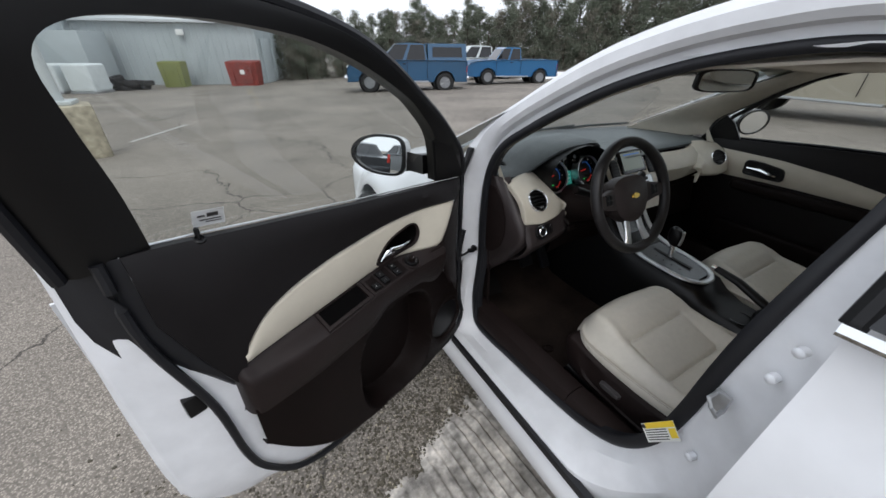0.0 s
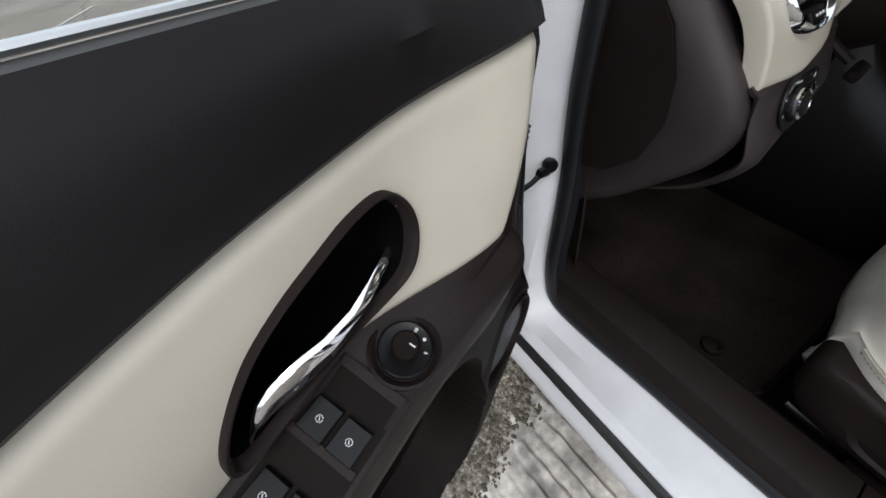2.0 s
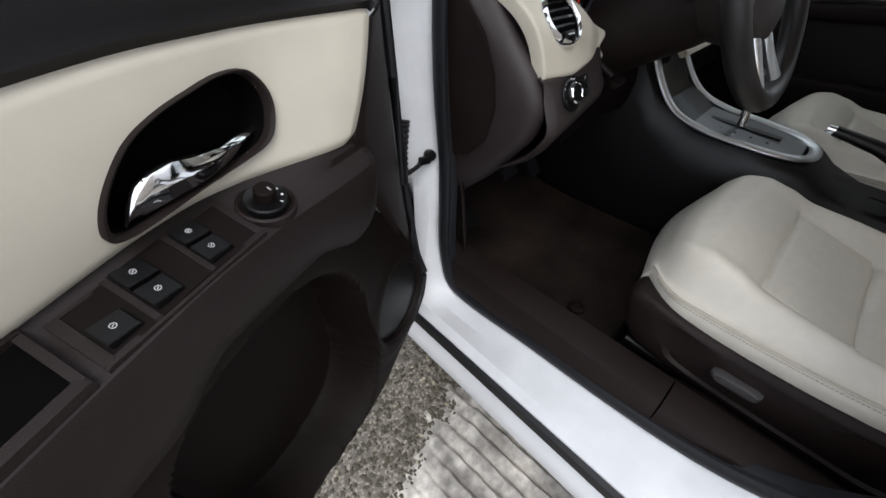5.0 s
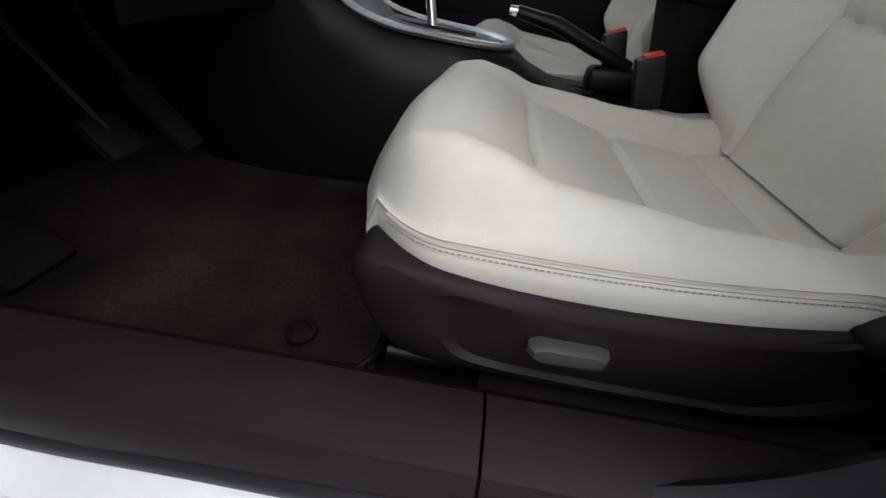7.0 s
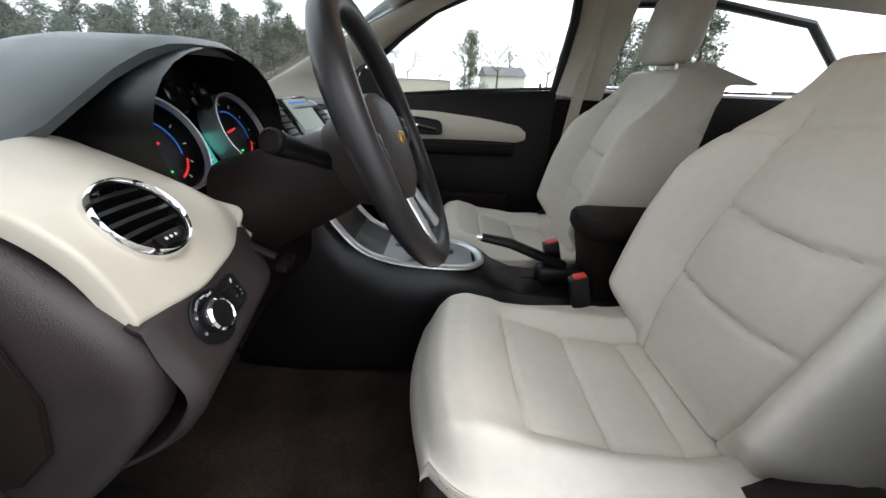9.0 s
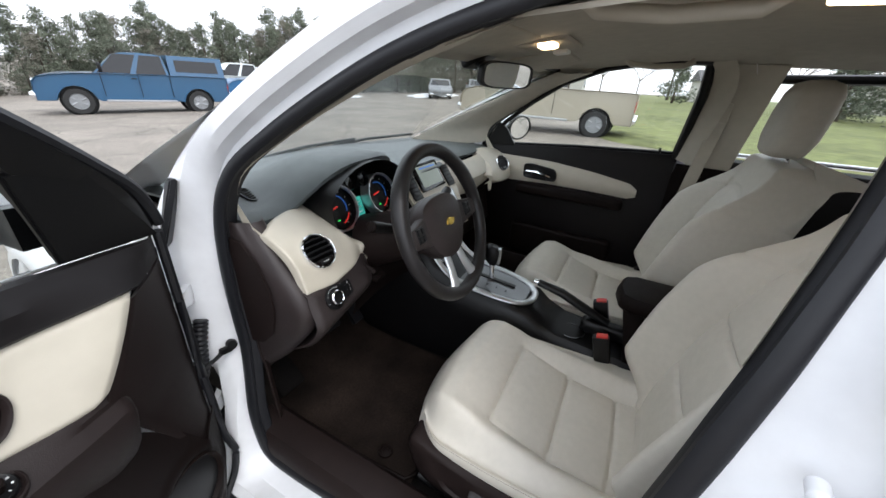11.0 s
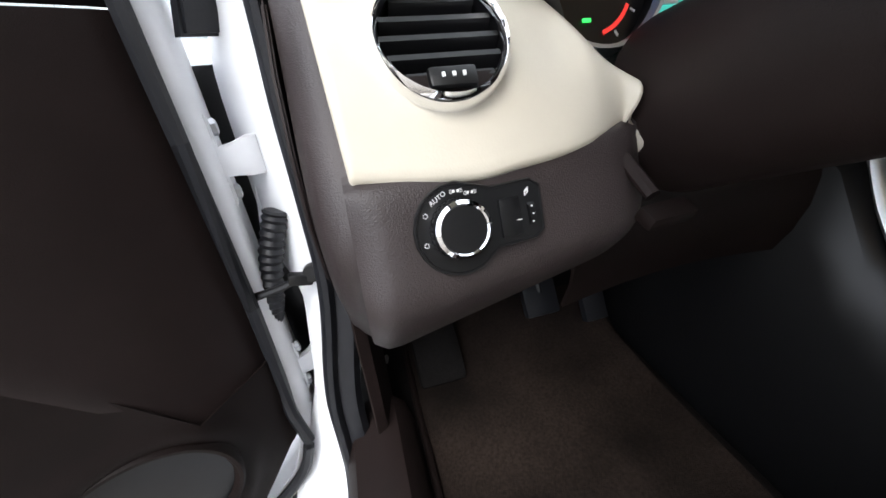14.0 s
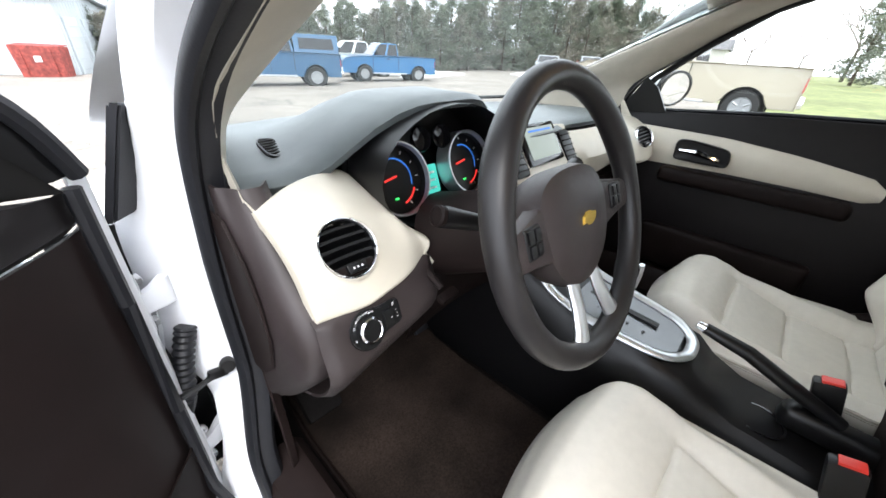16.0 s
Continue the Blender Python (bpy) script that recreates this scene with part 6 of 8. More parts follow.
cupw = part("cup_holder", lathe([(0.040, 0.594), (0.042, 0.598), (0.038, 0.598), (0.036, 0.53), (0.001, 0.53)], pose(-0.045, -0.70, 0.0), 24, ends=False), GLOSS, con, "black cup holder")
for bx, by, bz, lb in ((-0.149, -0.789, 0.682, "driver"), (0.026, -0.766, 0.697, "passenger")):
    bk = thing("belt_buckle", (bx, by, bz), "black seat belt buckle with a red release button", "buckle", "front belt buckles")
    part("housing", B((0.026, 0.045, 0.085), (bx, by - 0.006, bz - 0.040), 0.006, pose(0, 0, 0, -16, 0, 0)), BLACK, bk)
    part("release_button", B((0.020, 0.030, 0.008), (bx, by + 0.002, bz + 0.002), 0.002, pose(0, 0, 0, -16, 0, 0)), RED, bk, "red release button")
    part("stalk", tube([(bx, by - 0.02, bz - 0.08), (bx * 1.1, by - 0.05, 0.45)], 0.009, 8), BLACK, bk)
# ---- seats ----
def sstep(a, b, x):
    t = max(0.0, min(1.0, (x - a) / (b - a)))
    return t * t * (3 - 2 * t)


def groove(d, w=0.010, depth=0.006):
    return -depth * math.exp(-(d / w) ** 2)


def cush_z(t):
    return smoothed([(0.0, 0.596), (0.03, 0.630), (0.08, 0.654), (0.16, 0.660), (0.25, 0.644), (0.316, 0.622), (0.58, 0.576), (0.826, 0.562), (1.0, 0.575)], t, 0.02)


def cush_up(t):
    return 0.006 + 0.036 * sstep(0.15, 0.6, t)


def cush_edge(t):
    """Height of the piping along the side."""
    return min(0.597 + 0.016 * t - 0.010 * math.sin(t * math.pi), cush_z(t) + cush_up(t) - 0.004)


def cush_half(t):
    return 0.226 + 0.010 * math.sin(t * math.pi) - 0.045 * (1 - min(1.0, t / 0.16)) ** 2.2


def cushion_mesh(cx, side):
    """The seat cushion: raised bolsters, a sunken insert crossed by two seams, a rolled front."""
    rows = []
    nt, ns = 110, 101
    for i in range(nt + 1):
        t = i / nt
        y = -0.415 - 0.535 * t
        half = cush_half(t)
        r = []
        for j in range(ns):
            s = j / (ns - 1) * 2 - 1
            a = abs(s)
            ys_ = y - 0.030 * a * a * (1 - t)
            lon = 0.62 - 0.02 * t
            z = cush_z(t)
            z += cush_up(t) * sstep(lon - 0.06, lon + 0.20, a)
            z += (cush_edge(t) - z) * sstep(0.70, 1.0, a) ** 1.25
            if t > 0.30:
                z += groove((a - lon) * half, 0.0045, 0.0085 * sstep(0.30, 0.34, t))
            if a < lon:
                for g in (0.330, 0.595, 0.840):
                    z += groove((t - g + 0.012 * (s / lon) ** 2) * 0.535, 0.0045, 0.0085)
                k = (t - 0.330) / 0.26
                if 0 < k < 1.95:
                    z += 0.0060 * abs(math.sin(k * math.pi)) ** 0.6 * (1 - (s / lon) ** 6)
            z += 0.0016 * noise.noise((s * 2 + cx, t * 3, 1.7)) + 0.0004 * noise.noise((s * 9 + cx, t * 5, 4.7))
            r.append((cx + s * half, ys_, z))
        l, q = r[0], r[-1]
        r = [(l[0] + 0.010, l[1], l[2] - 0.064), (l[0] - 0.004, l[1], l[2] - 0.044), (l[0] - 0.006, l[1], l[2] - 0.022), (l[0] - 0.0035, l[1], l[2] - 0.006), (l[0] + 0.0015, l[1], l[2] - 0.002), *r,
             (q[0] - 0.0015, q[1], q[2] - 0.002), (q[0] + 0.0035, q[1], q[2] - 0.006), (q[0] + 0.006, q[1], q[2] - 0.022), (q[0] + 0.004, q[1], q[2] - 0.045), (q[0] - 0.010, q[1], q[2] - 0.070)]
        rows.append(r)
    f0 = [(p[0], p[1] + 0.012, p[2] - 0.022) for p in rows[0]]
    f1 = [(p[0], p[1] + 0.010, p[2] - 0.048) for p in rows[0]]
    f2 = [(p[0], p[1] - 0.010, p[2] - 0.075) for p in rows[0]]
    bm = bmesh.new()
    surf(bm, [f2, f1, f0] + rows)
    return bm


def back_mesh(cx):
    """The backrest, leaning back, with bolsters, a sunken centre and cross seams."""
    o, up, fw = Vector((cx, -0.955, 0.560)), Vector((0, -0.30, 0.954)).normalized(), Vector((0, 0.954, 0.30)).normalized()
    rows = []
    nh, ns = 100, 91
    L = 0.655
    for i in range(nh + 1):
        h = i / nh
        half = smoothed([(0, 0.205), (0.12, 0.240), (0.40, 0.250), (0.62, 0.236), (0.80, 0.200), (0.93, 0.175), (1.0, 0.125)], h, 0.04)
        r = []
        for j in range(ns):
            s = j / (ns - 1) * 2 - 1
            a = abs(s)
            lon = 0.56 + 0.05 * sstep(0.5, 0.8, h)
            d = 0.050 + 0.085 * sstep(lon - 0.04, lon + 0.28, a) * sstep(0.0, 0.15, h) * (1 - sstep(0.55, 0.90, h)) - 0.13 * sstep(0.86, 1.0, a) ** 1.7
            d -= 0.11 * sstep(0.90, 1.0, h) ** 2
            d += 0.018 * math.sin(min(1, h * 1.2) * math.pi)
            if h < 0.80:
                d += groove((a - lon) * half, 0.0045, 0.0085)
            if a < lon:
                for g in (0.27, 0.50):
                    d += groove((h - g - 0.02 * (s / lon) ** 2) * L, 0.0045, 0.0085)
                k = (h - 0.04) / 0.23
                if 0 < k < 3.0:
                    d += 0.006 * abs(math.sin(k * math.pi)) ** 0.6 * (1 - (s / lon) ** 6)
            d += groove((h - 0.78 + 0.10 * a * a) * L, 0.0045, 0.006)
            d += 0.0016 * noise.noise((s * 2 + cx, h * 3, 5.1)) + 0.0003 * noise.noise((s * 9, h * 9, 8.1 + cx))
            r.append(o + up * (h * L) + fw * d + Vector((s * half, 0, 0)))
        back = [o + up * (h * L) + fw * (-0.080 * (1 - 0.75 * sstep(0.85, 1, h))) + Vector((s * half * 0.96, 0, 0)) for s in (1, 0.5, 0, -0.5, -1)]
        rows.append(r + back)
    bm = bmesh.new()
    vs = surf(bm, rows, close_v=True)
    cap(bm, vs[0])
    cap(bm, vs[-1])
    return bm


def seat(cx, outer, label):
    """outer: -1 where the side shield faces left."""
    e = thing("front_seat", (cx, -0.7, 0.40), label, "car seat", "front seats")
    cu = part("cushion", cushion_mesh(cx, outer), LEATHER, e, "cream leather cushion with sewn seams", angle=80)
    bk = part("backrest", back_mesh(cx), LEATHER, e, "cream leather backrest with sewn seams", angle=80)
    for sgn in (-1, 1):
        pts = []
        for i in range(46):
            t = 0.03 + 0.94 * i / 45
            z = cush_edge(t)
            pts.append((cx + sgn * (cush_half(t) + 0.0022), -0.415 - 0.535 * t - 0.030 * (1 - t), z - 0.0035))
        part("piping", tube(pts, 0.0022, 6), PIPING, cu, "sewn piping along the cushion edge")
        bm = bmesh.new()
        for k in range(0, len(pts) - 1):
            a, b = Vector(pts[k]) + Vector((sgn * 0.0022, 0, -0.005)), Vector(pts[k + 1]) + Vector((sgn * 0.0022, 0, -0.005))
            for q in (0.0, 0.5):
                tube([a.lerp(b, q + 0.05), a.lerp(b, q + 0.38)], 0.0010, 4, bm=bm)
        part("stitching", bm, STITCH, cu, "line of stitches")
    hr = []
    for k, (dz, sc) in enumerate(((0.0, 0.70), (0.012, 0.86), (0.05, 1.0), (0.12, 1.02), (0.17, 0.95), (0.195, 0.78), (0.205, 0.4))):
        y0_ = -1.118 - 0.10 * dz
        hr.append([Vector((cx + 0.108 * sc * abs(math.cos(a)) ** 0.6 * (1 if math.cos(a) > 0 else -1), y0_ + 0.055 * sc * abs(math.sin(a)) ** 0.7 * (1 if math.sin(a) > 0 else -1), 1.175 + dz)) for a in [q * math.pi / 14 for q in range(28)]])
    part("headrest", loft(hr), LEATHER, e, "cream leather headrest", angle=80)
    for s in (-1, 1):
        part("headrest_post", tube([(cx + s * 0.06, -1.14, 1.10), (cx + s * 0.06, -1.125, 1.20)], 0.006, 8), CHROME, e)
    # plastic side shield
    x0 = cx + outer * 0.228
    o = spline([(0, -0.436, 0.562), (0, -0.436, 0.530), (0, -0.452, 0.480), (0, -0.49, 0.448), (0, -0.62, 0.436), (0, -0.78, 0.434), (0, -0.90, 0.440), (0, -0.985, 0.50), (0, -1.00, 0.60), (0, -0.965, 0.625), (0, -0.92, 0.600), (0, -0.86, 0.573), (0, -0.74, 0.560), (0, -0.58, 0.560), (0, -0.47, 0.574)], 4, closed=True)
    rr = []
    for d, sc in ((-0.05, 1.0), (0.0, 1.0), (0.010, 0.985), (0.017, 0.945), (0.022, 0.80), (0.0235, 0.70), (0.017, 0.66), (0.019, 0.50), (0.022, 0.25)):
        rr.append([(x0 + outer * d, -0.70 + (p.y + 0.70) * sc, 0.508 + (p.z - 0.508) * sc) for p in o])
    sh = part("side_shield", loft(rr), SHIELD, e, "dark brown plastic seat side shield")
    lv = part("recline_switch", loft([[(x0 + outer * (0.018 + d), -0.640 + a * sc * 0.8, 0.508 + b * sc * 0.8) for a, b in ((0.046, 0.006), (0.034, 0.013), (-0.030, 0.013), (-0.042, 0.009), (-0.042, -0.006), (-0.03, -0.010), (0.036, -0.011), (0.047, -0.003))] for d, sc in ((0, 1.0), (0.012, 1.0), (0.018, 0.85), (0.019, 0.4))]), SATIN_DK, sh, "grey power seat switch")
    part("base_frame", B((0.36, 0.46, 0.10), (cx, -0.70, 0.495), 0.02), BLACK, e)
    for s in (-1, 1):
        part("seat_rail", B((0.035, 0.62, 0.035), (cx + s * 0.205, -0.78, 0.425), 0.006), BLACK, e)
    part("rail_end", tube([(cx + outer * 0.235, -0.465, 0.440), (cx + outer * 0.228, -0.56, 0.428)], 0.011, 12), BLACK, e)
    part("rail_cover", loft([[(cx + outer * (0.240 + dx), y, z) for dx, z in ((0.02, 0.40), (0.022, h), (-0.02, h), (-0.02, 0.40))] for y, h in ((-0.57, 0.402), (-0.63, 0.424), (-0.80, 0.424), (-0.98, 0.412))]), SHIELD, e)
    rc = spline([(0, -0.84, 0.575), (0, -0.885, 0.612), (0, -0.935, 0.648), (0, -0.985, 0.664), (0, -1.025, 0.640), (0, -1.035, 0.580), (0, -1.000, 0.535), (0, -0.93, 0.528), (0, -0.87, 0.545)], 4, closed=True)
    part("recliner_cover", loft([[(cx + outer * (0.238 + d), -0.945 + (q.y + 0.945) * sc, 0.590 + (q.z - 0.590) * sc) for q in rc] for d, sc in ((-0.03, 1.0), (0.006, 1.0), (0.014, 0.97), (0.019, 0.88), (0.0205, 0.5))]), SHIELD, e, "dark recliner cover", angle=60)
    return e


seat(-0.383, -1, "driver seat in cream leather with a brown plastic base")
seat(0.347, 1, "passenger seat in cream leather with a brown plastic base")
bench = thing("rear_bench", (0, -1.75, 0.4), "cream leather rear bench seat", "car seat")
part("cushion", B((1.25, 0.5, 0.22), (0, -1.72, 0.50), 0.06, None, 5), LEATHER, bench)
part("backrest", B((1.25, 0.18, 0.62), (0, -2.05, 0.82), 0.07, pose(0, 0, 0, -18, 0, 0), 5), LEATHER, bench)

# ---- floor mat, pedals, footrest ----
mat = thing("floor_mat", (-0.4, -0.15, 0.39), "worn brown driver floor mat with a round clip", "floor mat")
rows = []
for i in range(17):
    y = 0.14 - 0.585 * i / 16
    z = lerp([(-0.5, 0.394), (-0.1, 0.394), (0.05, 0.408), (0.15, 0.475)], y)
    rows.append([(-0.632 + 0.05 * max(0, y), y, z), (-0.60, y, z + 0.006 + 0.003 * noise.noise((0.6, y * 8, 0))), (-0.50, y, z + 0.008 + 0.003 * noise.noise((2, y * 8, 0))), (-0.38, y, z + 0.008), (-0.26, y, z + 0.010), (-0.20, y, z + 0.012)])
part("carpet_mat", shell(rows, 0.006), MAT, mat)
part("edge_binding", tube([(-0.632, 0.12, 0.445), (-0.634, 0.0, 0.405), (-0.634, -0.30, 0.401), (-0.625, -0.43, 0.401), (-0.60, -0.447, 0.401), (-0.40, -0.448, 0.403), (-0.21, -0.445, 0.405)], 0.006, 8), TRIM, mat)
part("mat_clip", lathe([(0.020, 0.0), (0.019, 0.006), (0.012, 0.008), (0.010, 0.004), (0.0001, 0.006)], pose(-0.590, -0.345, 0.402), 24), TRIM, mat)
for px, w_, n_ in ((-0.36, 0.07, "brake_pedal"), (-0.25, 0.05, "accelerator_pedal")):
    e = thing(n_, (px, 0.1, 0.52), "black rubber %s under the dash" % n_.replace("_", " "), "pedal")
    part("pad", B((w_, 0.02, 0.07 if "brake" in n_ else 0.14), (px, 0.075, 0.52), 0.006, pose(0, 0, 0, -35, 0, 0)), RUBBER, e)
    part("arm", tube([(px, 0.08, 0.53), (px, 0.16, 0.66), (px, 0.18, 0.80)], 0.010, 8), BLACK, e)
ft = thing("footrest", (-0.57, 0.1, 0.45), "dark carpeted footrest beside the pedals", "footrest")
part("pad", B((0.09, 0.03, 0.26), (-0.575, 0.12, 0.50), 0.012, pose(0, 0, 0, -48, 0, 0)), CARPET, ft)

# ---- overhead: mirror, visors, lamps, grab handles ----
im = thing("interior_mirror", (0, -0.33, 1.33), "black interior mirror below the windscreen header", "mirror")
mm_ = frame_at((-0.010, -0.358, 1.342), Vector((-0.36, -0.93, -0.10)), (0, 0, 1))
io = lambda sc, z: [mm_ @ Vector((0.035 * sc * abs(math.sin(a)) ** 0.45 * (1 if math.sin(a) > 0 else -1), 0.113 * sc * abs(math.cos(a)) ** 0.55 * (1 if math.cos(a) > 0 else -1), z)) for a in [k * math.pi / 18 for k in range(36)]]
ih = part("housing", loft([io(0.4, -0.045), io(0.8, -0.032), io(1.0, -0.008), io(1.0, 0.004), io(0.97, 0.007), io(0.89, 0.0065), io(0.88, 0.003)]), BLACK, im)
part("glass", loft([io(0.885, 0.0030), io(0.88, 0.0045)]), MIRROR, ih)
part("stem", tube([(0.0, -0.30, 1.335), (0.0, -0.265, 1.375), (0.0, -0.25, 1.40)], [0.012, 0.016, 0.022], 10), BLACK, im)
part("sensor_cover", B((0.09, 0.10, 0.035), (0.0, -0.265, 1.390), 0.012, pose(0, 0, 0, -28, 0, 0), 3), BLACK, im)
for s in (-1, 1):
    v = thing("sun_visor", (s * 0.33, -0.36, 1.40), "beige sun visor folded against the headliner", "sun visor", "sun visors")
    part("board", B((0.40, 0.17, 0.018), (s * 0.33, -0.392, 1.404), 0.008, pose(0, 0, 0, -14, s * 2, 0), 3), LINER, v)
    part("pivot", tube([(s * 0.52, -0.325, 1.384), (s * 0.36, -0.320, 1.386)], 0.006, 8), PILLAR, v)
    lv_ = thing("grab_handle", (s * 0.52, -0.75, 1.40), "beige grab handle on the cant rail", "handle", "grab handles")
    part("grip", tube([(s * 0.535, -0.62, 1.430), (s * 0.528, -0.645, 1.412), (s * 0.526, -0.73, 1.407), (s * 0.528, -0.815, 1.412), (s * 0.535, -0.84, 1.430)], 0.010, 10), PILLAR, lv_)
fl = thing("map_lamp", (-0.06, -0.46, 1.402), "lit warm map lamp in the overhead console", "lamp")
part("console", B((0.24, 0.13, 0.02), (0.0, -0.465, 1.424), 0.008, pose(0, 0, 0, -8, 0, 0)), LINER, fl)
for x_ in (-0.085, 0.085):
    part("lens", B((0.060, 0.040, 0.012), (x_, -0.480, 1.412), 0.005, pose(0, 0, 0, -8, 0, 0)), LAMP if x_ < 0 else PAPER, fl, "glowing warm lens" if x_ < 0 else "white lens")
rl = thing("dome_lamp", (-0.38, -0.95, 1.46), "lit warm dome lamp on the headliner", "lamp")
part("frame", B((0.10, 0.13, 0.016), (-0.38, -0.95, 1.458), 0.006), LINER, rl)
part("lens", B((0.070, 0.085, 0.016), (-0.38, -0.95, 1.449), 0.006), LAMP, rl, "glowing warm lens")

# ---- the open driver door ----
TH = radians(68)
HP = Vector((-0.80, 0.05, 0.0))
DU = Vector((-math.sin(TH), -math.cos(TH), 0))
DN = Vector((math.cos(TH), -math.sin(TH), 0))


def D(u, w, z):
    """A point of the open door: u from the hinge to the rear edge, w towards the cabin side, z up."""
    return HP + DU * u + DN * w + Vector((0, 0, z))


dd = thing("driver_door", tuple(D(0.5, 0.05, 0.4)), "open white driver door with dark trim and a cream insert", "car door")
SILL = [(0.04, 1.042), (0.12, 1.055), (0.27, 1.071), (0.41, 1.087), (0.53, 1.100), (0.66, 1.118), (0.77, 1.131), (0.91, 1.150), (1.04, 1.156)]
BTOP = [(0.10, 1.012), (0.17, 1.014), (0.32, 1.020), (0.42, 1.022), (0.50, 1.017), (0.62, 1.003), (0.71, 0.983), (0.77, 0.961), (0.81, 0.937), (0.836, 0.908), (0.850, 0.880), (0.857, 0.864)]
BLOW = [(0.15, 0.905), (0.27, 0.906), (0.36, 0.909), (0.47, 0.908), (0.55, 0.898), (0.63, 0.886), (0.72, 0.874), (0.80, 0.864), (0.855, 0.858)]
BOT = [(0.05, 0.47), (0.10, 0.415), (0.20, 0.380), (0.33, 0.368), (0.47, 0.366), (0.60, 0.378), (0.72, 0.415), (0.80, 0.49), (0.86, 0.58), (0.90, 0.67)]


# outer skin and the frame of the door
rows = []
for i in range(15):
    q = i / 14
    u = 0.02 + 1.03 * q
    zb = lerp([(0.02, 0.40), (0.2, 0.335), (0.7, 0.33), (0.95, 0.375), (1.05, 0.48)], u)
    zt = lerp(SILL, u) - 0.10
    rows.append([D(u, -0.035 - 0.045 * math.sin(k * math.pi * 0.85) * 1.0, zb + (zt - zb) * k) for k in (0, .06, .15, .3, .5, .7, .85, .95, 1)])
part("outer_skin", shell(rows, 0.005), WHITE, dd, "white painted outer skin")
edge_o = [(0.02, 0.42), (0.06, 0.360), (0.2, 0.336), (0.7, 0.332), (0.92, 0.362), (1.02, 0.44), (1.05, 0.55), (1.052, 0.75), (1.046, 0.95), (1.04, 1.155)]
edge_i = [(0.05, 0.48), (0.085, 0.405), (0.2, 0.366), (0.6, 0.366), (0.74, 0.41), (0.815, 0.52), (0.848, 0.62), (0.872, 0.80), (0.945, 1.02), (0.955, 1.155)]
eo, ei = spline([(a, 0, b) for a, b in edge_o], 5), spline([(a, 0, b) for a, b in edge_i], 5)
rows = [[D(p.x, -0.04, p.z), D(p.x, -0.01, p.z), D(p.x * 0.93 + q.x * 0.07, 0.012, p.z * 0.93 + q.z * 0.07), D(p.x * 0.7 + q.x * 0.3, 0.028, p.z * 0.7 + q.z * 0.3), D(p.x * 0.45 + q.x * 0.55, 0.062, p.z * 0.45 + q.z * 0.55), D(p.x * 0.2 + q.x * 0.8, 0.080, p.z * 0.2 + q.z * 0.8), D(q.x * 1.0, 0.084, q.z)] for p, q in zip(eo, ei)]
bm = bmesh.new()
surf(bm, rows)
part("edge_frame", bm, JAMB, dd, "white painted door edge")
hs_ = [D(0.039, 0.058, 1.05), D(0.039, 0.058, 0.9), D(0.039, 0.058, 0.7), D(0.042, 0.066, 0.58), D(0.047, 0.074, 0.52)]
bm = tube(hs_ + [D(p.x * 0.32 + q.x * 0.68, 0.086, p.z * 0.32 + q.z * 0.68) for p, q in zip(eo, ei)], 0.0085, 8)
part("weather_seal", bm, RUBBER, dd, "black rubber door seal")
crn = [(p, q) for p, q in zip(eo, ei) if p.z > 0.78]
bm = bmesh.new()
surf(bm, [[D(p.x * a * ease((p.z - 0.78) / 0.26) + q.x * (1 - a * ease((p.z - 0.78) / 0.26)), w_ + 0.070 * a * (1 - ease((p.z - 0.78) / 0.26)), p.z * a + q.z * (1 - a)) for a, w_ in ((0.90, 0.016), (0.72, 0.032), (0.46, 0.066), (0.2, 0.0835), (0.0, 0.088))] for p, q in crn])
part("corner_seal", bm, RUBBER, dd, "black rubber cover on the upper rear door edge")
# hinge side face
rows = [[D(0.002, -0.035, z), D(0.008, 0.0, z), D(0.015, 0.028, z), D(0.024, 0.042, z), D(0.038, 0.047, z)] for z in (0.42, 0.6, 0.8, 1.0, 1.06)]
part("hinge_face", shell(rows, 0.004), JAMB, dd, "white painted hinge face")

# upper trim
def fu(z):
    return lerp([(0.60, 0.130), (0.68, 0.172), (0.80, 0.235), (0.905, 0.272), (0.96, 0.222), (1.015, 0.168), (1.06, 0.125)], z)


def wf(z):
    return lerp([(0.60, 0.117), (0.68, 0.123), (0.80, 0.137), (0.905, 0.155), (1.015, 0.127), (1.06, 0.105)], z)


def trim_w(u, z):
    """How far the trim stands off the door: it swells towards the hinge end, then turns back."""
    if u >= fu(z):
        return 0.105 + (wf(z) - 0.105) * (1 - sstep(0.0, 0.17, u - fu(z)))
    return 0.044 + (wf(z) - 0.044) * max(0.0, (u - 0.040) / (fu(z) - 0.040)) ** 0.75


rows = []
for i in range(49):
    u = 0.040 + 0.915 * i / 48
    zt = smoothed(SILL, u)
    zb = smoothed(BTOP, u) if u < 0.855 else lerp([(0.855, 0.852), (0.870, 0.800), (0.885, 0.828), (0.922, 0.930), (0.955, 1.03)], u)
    if u < 0.168:
        zb = 1.008
    wb = trim_w(u, zb)
    rows.append([D(u, min(0.070, wb), zt + 0.002), D(u, min(0.086, wb), zt + 0.002), D(u, min(0.096, wb), zt - 0.010), D(u, min(0.108, wb), zt * 0.6 + zb * 0.4), D(u, wb * 0.8 + 0.2 * min(0.108, wb), zt * 0.25 + zb * 0.75), D(u, wb + 0.003, zb + 0.006), D(u, wb - 0.006, zb - 0.002)])
part("upper_trim", shell(rows, 0.004), TRIM_SOFT, dd, "soft dark upper trim")
